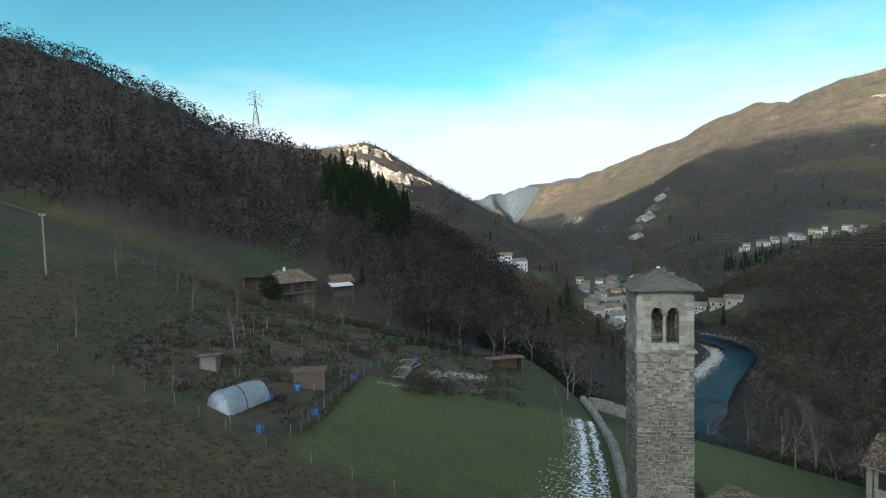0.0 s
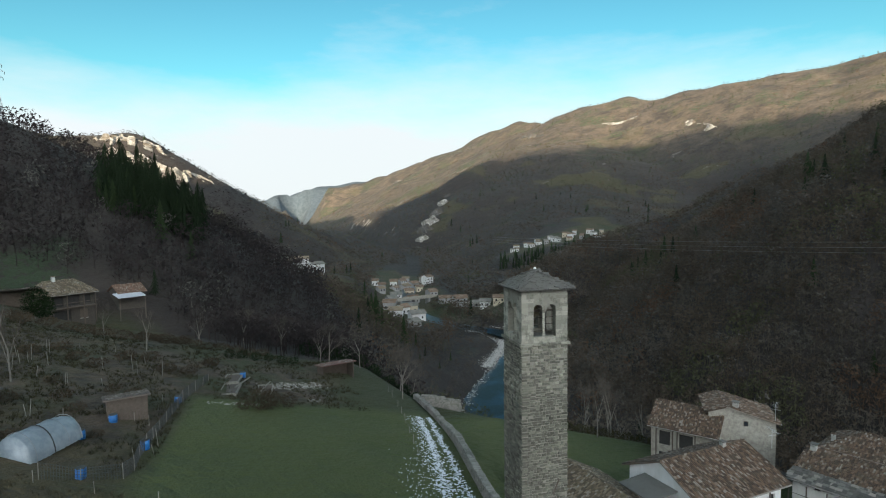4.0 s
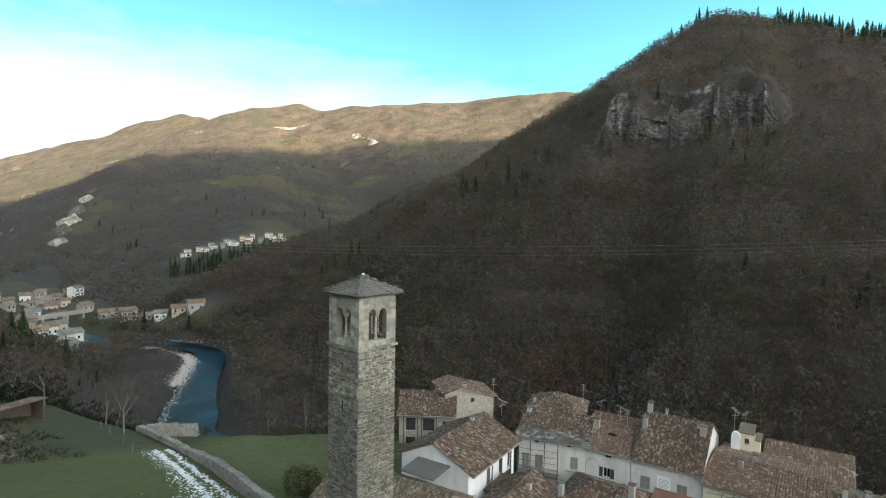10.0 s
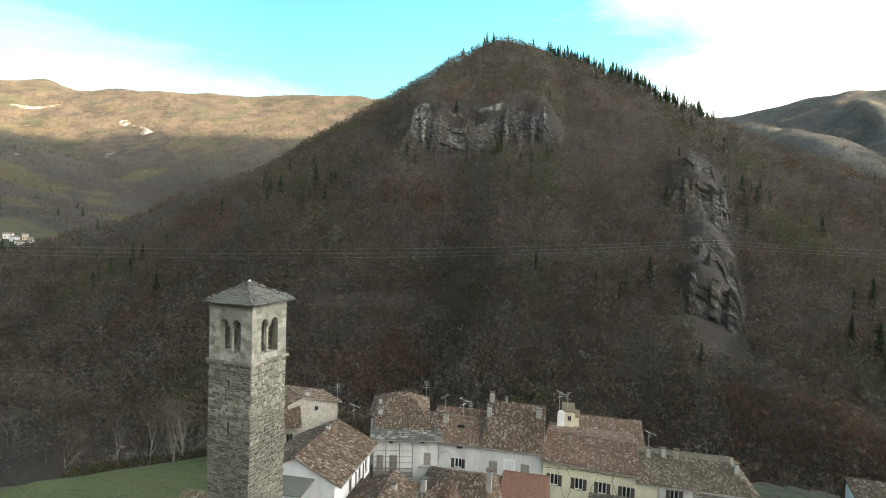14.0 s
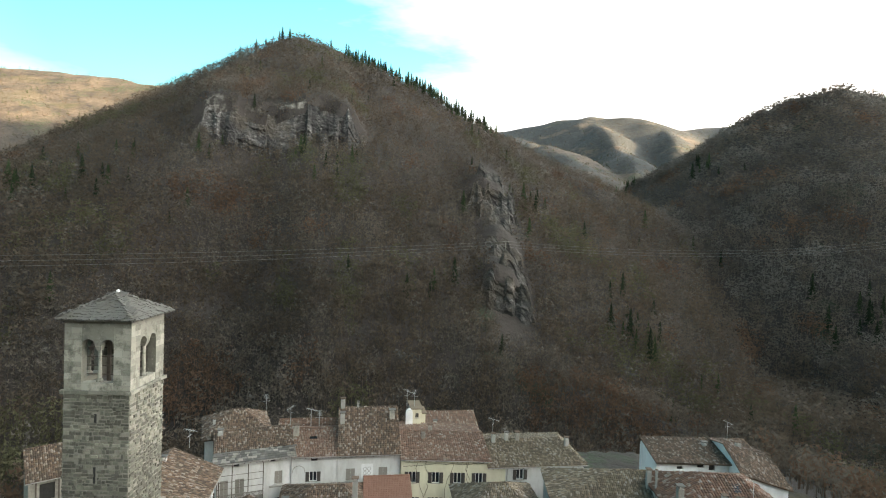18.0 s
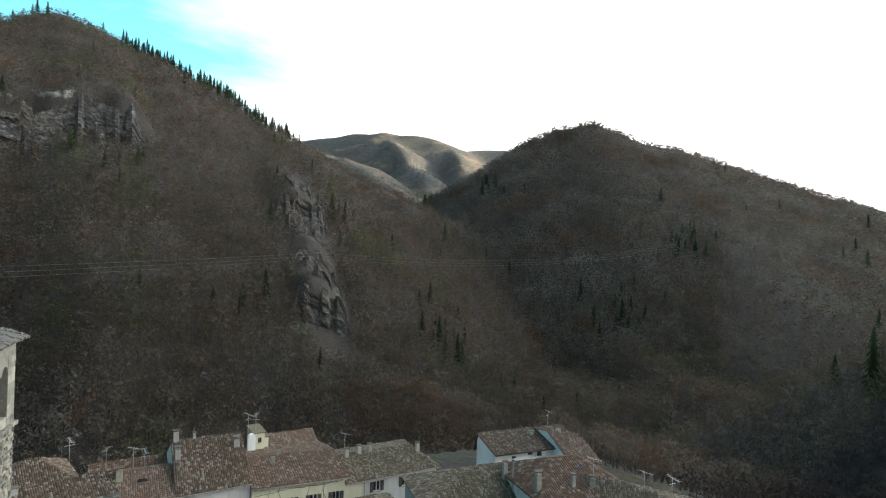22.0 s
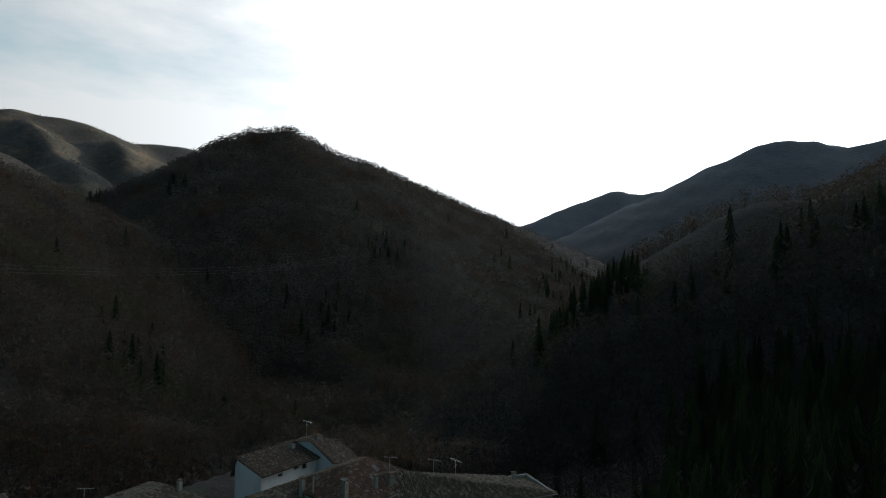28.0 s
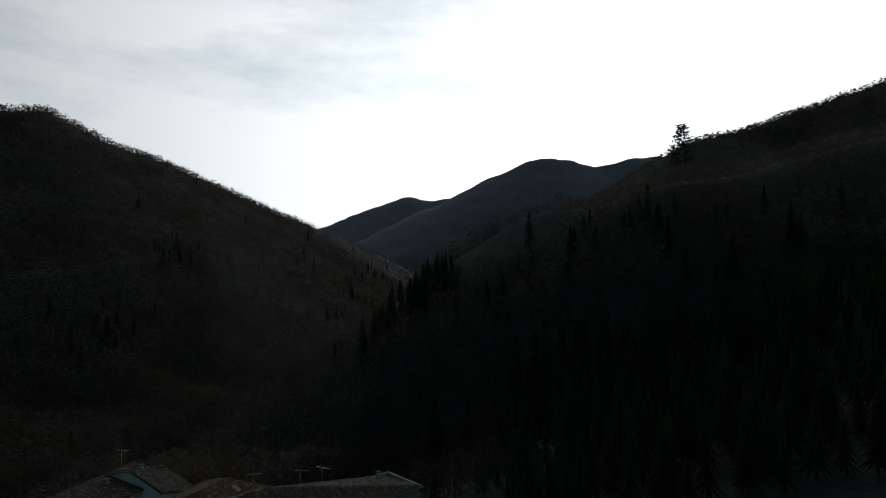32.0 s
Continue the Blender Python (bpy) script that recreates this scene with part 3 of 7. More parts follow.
x, y = scattered(24, 1150, 2.3, 0.0074, rng)
# denser where the slopes stand close above the village
x2, y2 = scattered(100, 560, 2.6, 0.0042, rng)
side_ = (x2 > 110) & (y2 < 330 + 0.2 * x2) & (y2 > -1.5 * x2)
x3, y3 = scattered(420, 760, 3.3, 0.001, rng)
side3 = (x3 > 60) & (y3 < -180)
x4, y4 = scattered(560, 760, 3.6, 0.001, rng)
side4 = (x4 < -60) & (x4 > -420) & (y4 < -440)
x, y = np.r_[x, x2[side_], x3[side3], x4[side4]], np.r_[y, y2[side_], y3[side3], y4[side4]]
keep = ~open_ground(x, y)
x, y = x[keep], y[keep]
z = sheet(x, y)
keep = (rng.uniform(0, 1, len(x)) > 0.06) & (along(x, y, CRAG_LINE) > np.where(rng.uniform(0, 1, len(x)) < 0.2, 6, 11))
x, y, z = x[keep], y[keep], z[keep]
firry = np.clip(waves(x, y, 120, 21) - 0.35, 0, 1) * 0.22 + 0.003
crestline = (along(x, y, [(430, 34), (424, 4), (410, -32), (397, -64)]) < 13)
firry = np.where(crestline, 0.85, firry)
firry = np.where(along(x, y, [(-32, 196), (-20, 212)]) < 10, 0.95, firry)
firry = np.where(along(x, y, [(40, -148), (33, -170), (12, -146), (-10, -138)]) < 13, 0.95, firry)
firry = np.where((np.hypot(x - 330, y - 520) < 60), 0.6, firry)
firry = np.where((x < 2) & (y < -8) & (y > -100) & (x > -90), 0.92, firry)
firry = np.where((y < -90) & (x < 20) & (z > 22) & (z < 58), 0.08, firry)
firry = np.where((y < -176) & (x < 70), 0.0, firry)
firry = np.where((y < -250) & (x > 200) & (z > 100), 0.001, firry)
isfir = rng.uniform(0, 1, len(x)) < firry
dist = np.hypot(x, y - 22)
tall = rng.uniform(6.0, 10.5, len(x)) * np.where(dist > 500, 1.15, 1.0)
tall = np.where((z > 60) & (x < 60) & (y > 0), tall * 0.85, np.where((z > 60) & (y > -220), tall * 0.8, tall))
tall = np.where((y < 0) & (dist < 90), tall * 0.7, tall)
# low scrub on the river bank below the meadow
scrub = (along(x, y, [(28, 100), (40, 110), (62, 148), (74, 182), (100, 216), (118, 240)]) < 22) & (along(x, y, RIVER) < 34)
tall = np.where(scrub, tall * 0.42, tall)
wide = rng.uniform(0.95, 1.4, len(x)) * np.clip(0.8 + dist / 900, 0.8, 1.6)

tone = np.clip((waves(x, y, 90, 31) + 0.5 * waves(x, y, 25, 33) + 1) / 2, 0, 0.999)
mat = np.select([rng.uniform(0, 1, len(x)) < 0.05, tone < 0.25, tone < 0.55, tone < 0.78], [4, 3, 0, 1], 2)
# paler, greyer twigs on the south-east hill put its haze into the colour
mat = np.where((y < -170) & (x > 180), np.where(tone < 0.4, 4, np.where(tone < 0.7, 1, mat)), mat)
# darkest twigs on the north slope; south of the houses as painted shade
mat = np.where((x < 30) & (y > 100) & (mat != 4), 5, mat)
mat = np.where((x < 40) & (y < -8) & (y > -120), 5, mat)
for name, words, pick, kinds in (("near_bare_wood", "leafless brown wood and scrub round the village", ~isfir & (dist < 185), NEAR_KINDS), ("bare_wood", "leafless brown deciduous wood covering the hillsides", ~isfir & (dist >= 185) & (dist < 420), KINDS), ("distant_bare_wood", "distant leafless brown wood on the valley slopes", ~isfir & (dist >= 420), FAR_KINDS)):
    p, owner = plant(kinds, x[pick], y[pick], z[pick] - np.where(dist[pick] < 420, 0.3, 0.32 * tall[pick]), tall[pick], wide[pick], rng)
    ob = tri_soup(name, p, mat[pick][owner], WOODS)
    tagged(ob, words, "wood", kind="stuff")
p, owner = plant(FIRS, x[isfir], y[isfir], z[isfir] - 0.3, tall[isfir] * rng.uniform(0.9, 1.6, isfir.sum()) * np.where(along(x, y, [(38, -150), (30, -182)]) < 16, 0.8, 1.0)[isfir], np.full(isfir.sum(), 1.0), rng)
ob = tri_soup("conifer_wood", p, rng.randint(0, 2, isfir.sum())[owner], NEEDLES)
tagged(ob, "dark green conifers scattered and in groves on the slopes", "conifers", kind="stuff")
# dense fir grove below the pylon
n = 60
gx_, gy_ = -26 + rng.uniform(-15, 13, n), 204 + rng.uniform(-11, 12, n)
p, owner = plant(FIRS, gx_, gy_, sheet(gx_, gy_) - 0.5, rng.uniform(12, 19, n), rng.uniform(1.0, 1.35, n), rng)
tagged(tri_soup("fir_grove", p, np.zeros(n, int)[owner], NEEDLES), "dense grove of tall dark firs on the wooded slope", "conifers", kind="stuff")

# brush and pines on the far slopes
x, y = scattered(1150, 2750, 2.0, 0.0078, rng)
bearing = np.degrees(np.arctan2(x, y))
keep = (bearing > -45) & (bearing < 128) & ~open_ground(x, y) & (rng.uniform(0, 1, len(x)) < 0.35 + 0.5 * (waves(x, y, 160, 41) > -0.2))
x, y = x[keep], y[keep]
z = sheet(x, y)
piny = rng.uniform(0, 1, len(x)) < np.clip(0.15 + 0.75 * waves(x, y, 240, 43), 0.02, 0.8) * np.where(z > 120, 1.0, 0.35)
piny |= (along(x, y, [(px, py) for px, py, pz in FAR_EAST]) < 110) & (rng.uniform(0, 1, len(x)) < 0.6)
tall = rng.uniform(6, 12, len(x))
p, owner = plant(TINY_KINDS, x[~piny], y[~piny], z[~piny] - 0.5, tall[~piny], np.full((~piny).sum(), 1.5), rng)
tagged(tri_soup("far_brush", p, rng.randint(0, 4, (~piny).sum())[owner], WOODS), "brown leafless brush on the far mountain slopes", "brush", kind="stuff")
p, owner = plant(TINY_FIRS, x[piny], y[piny], z[piny] - 0.5, tall[piny], np.full(piny.sum(), 1.6), rng)
tagged(tri_soup("far_pines", p, rng.randint(0, 2, piny.sum())[owner], PINES), "green pines dotted over the far mountain slopes", "pines", kind="stuff")

# ---- building kit ----
def part(name, bm, material, parent=None, label="", smooth=False):
    """Links a bmesh as one mesh object, under a thing or under a part."""
    me = bpy.data.meshes.new(name)
    if smooth:
        for f in bm.faces:
            f.smooth = True
    bmesh.ops.recalc_face_normals(bm, faces=bm.faces)
    bm.to_mesh(me)
    bm.free()
    for m in material if isinstance(material, (list, tuple)) else [material]:
        me.materials.append(m)
    ob = new(name, me)
    if parent is not None:
        ob.parent = parent
    if label:
        tagged(ob, label)
    return ob


def thing(name, m, label, category, group=""):
    ob = new(name)
    ob.empty_display_size = 0.3
    ob.matrix_world = m
    ob.matrix_basis = m
    return tagged(ob, label, category, group)


def brick_shape(bm, lo, hi, bevel=0.0, jit=0.0, m=None):
    """A block between two corners, with worn edges if wanted."""
    vs = bmesh.ops.create_cube(bm, size=1.0)["verts"]
    lo, hi = Vector(lo), Vector(hi)
    for v in vs:
        v.co = Vector([(lo[k] + hi[k]) / 2 + v.co[k] * (hi[k] - lo[k]) for k in range(3)])
        if jit:
            v.co += Vector((random.uniform(-jit, jit), random.uniform(-jit, jit), random.uniform(-jit, jit)))
    if m is not None:
        for v in vs:
            v.co = m @ v.co
    if bevel:
        edges = list({e for v in vs for e in v.link_edges})
        bmesh.ops.bevel(bm, geom=edges, offset=bevel, segments=1, affect="EDGES")


def block(name, lo, hi, material, parent=None, bevel=0.0, label="", jit=0.0, m=None):
    bm = bmesh.new()
    brick_shape(bm, lo, hi, bevel, jit, m)
    return part(name, bm, material, parent, label)


def tube_shape(bm, a, b, r0, r1=None, n=8, caps=True):
    """A round bar from a to b."""
    a, b = Vector(a), Vector(b)
    r1 = r0 if r1 is None else r1
    turn = (b - a).to_track_quat("Z", "Y")
    rings = []
    for p, r in ((a, r0), (b, r1)):
        rings.append([bm.verts.new(p + turn @ Vector((math.cos(6.2832 * k / n) * r, math.sin(6.2832 * k / n) * r, 0))) for k in range(n)])
    for k in range(n):
        bm.faces.new((rings[0][k], rings[0][(k + 1) % n], rings[1][(k + 1) % n], rings[1][k]))
    if caps:
        bm.faces.new(rings[0][::-1]), bm.faces.new(rings[1])


def tube(name, a, b, r0, material, parent=None, r1=None, n=8, label=""):
    bm = bmesh.new()
    tube_shape(bm, a, b, r0, r1, n)
    return part(name, bm, material, parent, label, smooth=False)


def tiles(name, el, er, rr, rl, material, parent, pitch=0.22, length=0.42, bow=0.075, seed=0, flat=False, label=""):
    """A roof slope of overlapping tiles between eave (left, right) and ridge (right, left), one piece of geometry a tile."""
    rng = np.random.RandomState(seed + 77)
    el, er, rr, rl = (np.array(p, float) for p in (el, er, rr, rl))
    wide = np.linalg.norm(er - el)
    across = (er - el) / max(wide, 1e-6)
    mid = (rl + rr) / 2 - (el + er) / 2
    up = mid - across * (mid @ across)
    run = np.linalg.norm(up)
    up /= run
    out = np.cross(across, up)
    if out[2] < 0:
        out = -out
    a_rl, a_rr = (rl - el) @ across, (rr - el) @ across
    rows, first = int(run / (length * 0.82)), min(0, a_rl)
    cols = int((max(wide, a_rr) - first) / pitch) + 1
    r, c = (g.ravel() for g in np.meshgrid(np.arange(rows + 1), np.arange(cols), indexing="ij"))
    s0 = r * length * 0.82
    f = np.clip((s0 + length * 0.4) / run, 0, 1)
    a = first + (c + 0.5) * pitch + (rng.uniform(-0.5, 0.5, len(c)) * pitch * 0.6 if flat else 0)
    ok = (a > f * a_rl) & (a < wide + f * (a_rr - wide)) & (s0 < run)
    r, s0, a = r[ok], s0[ok], a[ok]
    n = len(a)
    s0 = s0 + rng.normal(0, 0.03, n)
    a = a + rng.normal(0, 0.012, n)
    lift = 0.03 + rng.uniform(0, 0.03, n) + (rng.uniform(0, 1, n) < 0.05) * 0.06
    skew = rng.normal(0, 0.018, n)
    if flat:
        w = pitch * rng.uniform(0.55, 0.85, n)
        prof = [(-1, 0.0), (-0.9, 0.05), (0.9, 0.05), (1, 0.0)]
    else:
        w = np.full(n, pitch * 0.5)
        prof = [(-1, 0.0), (-0.55, bow), (0.55, bow), (1, 0.0)]
    vs = np.zeros((n, 8, 3))
    for e, (sl, high) in enumerate(((0.0, 0.045), (length * 1.02, 0.0))):
        for k, (pa, ph) in enumerate(prof):
            aa = a + pa * w * (1.0 if e == 0 else 0.86) + skew * (e * 2 - 1)
            ss = np.minimum(s0 + sl, run)
            vs[:, e * 4 + k] = el + aa[:, None] * across + ss[:, None] * up + (ph + high + lift)[:, None] * out
    base = np.arange(n)[:, None] * 8
    quads = np.concatenate([base + np.array(q) for q in ((0, 1, 5, 4), (1, 2, 6, 5), (2, 3, 7, 6), (0, 3, 2, 1))])
    verts = vs.reshape(-1, 3)
    sheet = len(verts)
    under = np.array([el, er, rr, rl]) - out * 0.0
    below = under - np.array([0, 0, 0.14])
    verts = np.vstack([verts, under, below])
    s = sheet
    faces = quads.tolist() + [(s, s + 1, s + 2, s + 3), (s + 4, s + 7, s + 6, s + 5), (s, s + 4, s + 5, s + 1), (s + 1, s + 5, s + 6, s + 2), (s + 3, s + 2, s + 6, s + 7), (s, s + 3, s + 7, s + 4)]
    ob = raw(name, verts.tolist(), faces, material, parent)
    return tagged(ob, label, kind="stuff")


def tile_material(name, low, mid, high, moss):
    m = Nodes(name, 0.9)
    big = m.noise(0.35, 5)
    pick = m.math("ADD", m.math("MULTIPLY", m.island(), 0.75), m.math("MULTIPLY", big, 0.4))
    c = m.ramp(pick, (0.12, low), (0.5, mid), (0.78, high), (0.985, (0.30, 0.27, 0.23)))
    c = m.mix(m.range(m.noise(0.8, 6, 0.7), 0.52, 0.66, 0, 0.75), c, moss)
    c = m.mix(m.range(m.noise(9.0, 3), 0.3, 0.7, 0.0, 0.35), c, (0.08, 0.065, 0.055))
    m.bump(m.noise(22.0, 3), 0.4, 0.02)
    return m.done(c)


TILE_OLD = tile_material("old_barrel_tiles", (0.037, 0.025, 0.016), (0.079, 0.047, 0.028), (0.160, 0.097, 0.058), (0.088, 0.070, 0.044))
TILE_GREY = tile_material("weathered_grey_tiles", (0.054, 0.042, 0.027), (0.107, 0.080, 0.050), (0.198, 0.147, 0.090), (0.102, 0.087, 0.046))
TILE_BROWN = tile_material("brown_roof_tiles", (0.085, 0.050, 0.034), (0.141, 0.077, 0.050), (0.192, 0.109, 0.068), (0.124, 0.084, 0.054))
TILE_RED = tile_material("red_clay_tiles", (0.073, 0.038, 0.023), (0.122, 0.057, 0.034), (0.181, 0.089, 0.050), (0.136, 0.089, 0.052))
TILE_SMOOTH = worn("orange_roof_sheet", (0.17, 0.080, 0.052), (0.22, 0.115, 0.078), 1.5, 30, 0.85)
SLATE = tile_material("stone_slates", (0.035, 0.034, 0.031), (0.082, 0.079, 0.071), (0.155, 0.148, 0.13), (0.085, 0.082, 0.062))


def plaster(name, light, dirt):
    m = Nodes(name, 0.92)
    stain = m.noise(0.7, 6, 0.7, m.mapped((1.0, 1.0, 0.35)))
    c = m.mix(m.range(stain, 0.42, 0.72), light, dirt)
    c = m.mix(m.range(m.noise(0.25, 4), 0.45, 0.7, 0, 0.5), c, tuple(v * 0.82 for v in light))
    c = m.mix(m.range(m.noise(14, 3), 0.35, 0.7, 0, 0.15), c, dirt)
    m.bump(m.noise(30, 3), 0.25, 0.01)
    return m.done(c)


WHITE = plaster("white_plaster", (0.55, 0.545, 0.52), (0.36, 0.345, 0.31))
BRIGHT = plaster("fresh_white_plaster", (0.68, 0.68, 0.67), (0.52, 0.51, 0.49))
YELLOW = plaster("yellow_plaster", (0.60, 0.56, 0.41), (0.46, 0.42, 0.30))
GREYP = plaster("grey_render", (0.34, 0.325, 0.295), (0.22, 0.205, 0.18))
RUBBLE = worn("rubble_wall", (0.36, 0.33, 0.28), (0.17, 0.15, 0.125), 2.2, 9, 0.95, 0.8)
TIMBER = worn("dark_timber", (0.055, 0.042, 0.033), (0.105, 0.082, 0.064), 4, 30, 0.85)
DARKWOOD = worn("old_dark_boards", (0.035, 0.029, 0.024), (0.075, 0.062, 0.05), 4, 30, 0.9)
GREYWOOD = worn("weathered_grey_boards", (0.115, 0.105, 0.09), (0.19, 0.175, 0.15), 5, 40, 0.9)
SHUTTER = worn("dark_brown_shutter_paint", (0.035, 0.028, 0.024), (0.06, 0.048, 0.04), 5, 40, 0.6)
SHUTTER_GREY = worn("grey_brown_shutter_paint", (0.17, 0.155, 0.13), (0.23, 0.21, 0.18), 5, 40, 0.7)
FRAME = worn("white_window_paint", (0.60, 0.59, 0.56), (0.70, 0.69, 0.66), 5, 40, 0.5)
METAL = worn("dull_aerial_metal", (0.38, 0.38, 0.37), (0.50, 0.50, 0.48), 6, 60, 0.45, 0.1, 0.8)
ZINC = worn("grey_zinc_gutter", (0.24, 0.22, 0.20), (0.33, 0.31, 0.28), 4, 40, 0.5, 0.2, 0.5)
STEEL = worn("galvanised_steel", (0.30, 0.31, 0.32), (0.42, 0.43, 0.43), 3, 30, 0.5, 0.1, 0.6)
glass_m = Nodes("window_glass", 0.08)
glass_m.bsdf.inputs["Specular IOR Level"].default_value = 0.6
GLASS = glass_m.done((0.02, 0.023, 0.027))
DARK = worn("dark_room", (0.02, 0.019, 0.018), (0.035, 0.032, 0.03), 3, 20, 0.95)


def facade(name, wide, z0, z1, holes, material, parent, thick=0.3, back=None):
    """A wall in its own plane (x along it, y into the house) with real openings (x, z, w, h) cut through, reveals and thickness."""
    bm = bmesh.new()
    xs = sorted({0.0, wide, *[v for x, z, w, h in holes for v in (x - w / 2, x + w / 2)]})
    zs = sorted({z0, z1, *[v for x, z, w, h in holes for v in (z, z + h)]})
    for x0, x1 in zip(xs, xs[1:]):
        for a, b in zip(zs, zs[1:]):
            cx, cz = (x0 + x1) / 2, (a + b) / 2
            if any(abs(cx - x) < w / 2 and z < cz < z + h for x, z, w, h in holes):
                continue
            for y in (0.0, thick):
                bm.faces.new([bm.verts.new(p) for p in ((x0, y, a), (x1, y, a), (x1, y, b), (x0, y, b))])
    for x, z, w, h in holes:
        p = [(x - w / 2, z), (x + w / 2, z), (x + w / 2, z + h), (x - w / 2, z + h)]
        for (ax, az), (bx, bz) in zip(p, p[1:] + p[:1]):
            bm.faces.new([bm.verts.new(q) for q in ((ax, 0, az), (bx, 0, bz), (bx, thick, bz), (ax, thick, az))])
    for p in (((0, 0, z0), (0, thick, z0), (0, thick, z1), (0, 0, z1)), ((wide, 0, z0), (wide, thick, z0), (wide, thick, z1), (wide, 0, z1)), ((0, 0, z1), (wide, 0, z1), (wide, thick, z1), (0, thick, z1))):
        bm.faces.new([bm.verts.new(q) for q in p])
    me = bpy.data.meshes.new(name)
    bm.to_mesh(me)
    bm.free()
    me.materials.append(material)
    ob = new(name, me)
    ob.parent = parent
    return ob


def window(parent, x, z, w, h, style, shutter=None):
    """Frame, panes, sill and shutters for an opening."""
    shutter = shutter or SHUTTER
    y = 0.16
    if style == "void":
        return block("dark_opening", (x - w / 2, 0.28, z), (x + w / 2, 0.31, z + h), DARK, parent)
    if style == "closed":
        for k in (0, 1):
            x0 = x - w / 2 + k * w / 2
            block("shutter", (x0 + 0.01, 0.05, z + 0.01), (x0 + w / 2 - 0.01, 0.10, z + h - 0.01), shutter, parent, 0.006)
        block("window_sill", (x - w / 2 - 0.1, -0.08, z - 0.08), (x + w / 2 + 0.1, 0.14, z), GREYP, parent, 0.008)
        return None
    bm = bmesh.new()
    for lo, hi in (((x - w / 2, y, z), (x - w / 2 + 0.07, y + 0.06, z + h)), ((x + w / 2 - 0.07, y, z), (x + w / 2, y + 0.06, z + h)), ((x - w / 2 + 0.07, y, z), (x + w / 2 - 0.07, y + 0.06, z + 0.07)), ((x - w / 2 + 0.07, y, z + h - 0.07), (x + w / 2 - 0.07, y + 0.06, z + h)), ((x - 0.03, y - 0.01, z + 0.07), (x + 0.03, y + 0.05, z + h - 0.07))):
        brick_shape(bm, lo, hi)
    wf = part("window_frame", bm, FRAME if style != "brown" else TIMBER, parent)
    for k in (-1, 1):
        block("pane", (x + k * w / 4 - w / 4 + 0.06, y + 0.025, z + 0.07), (x + k * w / 4 + w / 4 - 0.06, y + 0.035, z + h - 0.07), GLASS, wf)
    block("window_sill", (x - w / 2 - 0.1, -0.08, z - 0.08), (x + w / 2 + 0.1, 0.14, z), GREYP, parent, 0.008)
    if style == "open":
        for k in (-1, 1):
            x0 = x + k * (w / 2 + w / 4)
            sh = block("shutter", (x0 - w / 4 + 0.01, -0.06, z), (x0 + w / 4 - 0.01, -0.01, z + h), shutter, parent, 0.006)
            for j in (0.25, 0.5, 0.75):
                block("slat", (x0 - w / 4 + 0.05, -0.072, z + h * j - 0.05), (x0 + w / 4 - 0.05, -0.06, z + h * j + 0.05), shutter, sh)
    return wf


def chimney(parent, x, y, z, h=1.3, w=0.55, material=None, cap="tile"):
    """A masonry stack with a capping slab on little piers."""
    material = material or GREYP
    ch = block("chimney", (x - w / 2, y - w / 2, z - 0.8), (x + w / 2, y + w / 2, z + h), material, parent, 0.02)
    for dx in (-1, 1):
        for dy in (-1, 1):
            block("pier", (x + dx * w * 0.36 - 0.06, y + dy * w * 0.36 - 0.06, z + h), (x + dx * w * 0.36 + 0.06, y + dy * w * 0.36 + 0.06, z + h + 0.26), material, ch)
    block("cap", (x - w * 0.66, y - w * 0.66, z + h + 0.26), (x + w * 0.66, y + w * 0.66, z + h + 0.34), SLATE if cap == "slate" else TILE_OLD, ch, 0.015)
    return ch


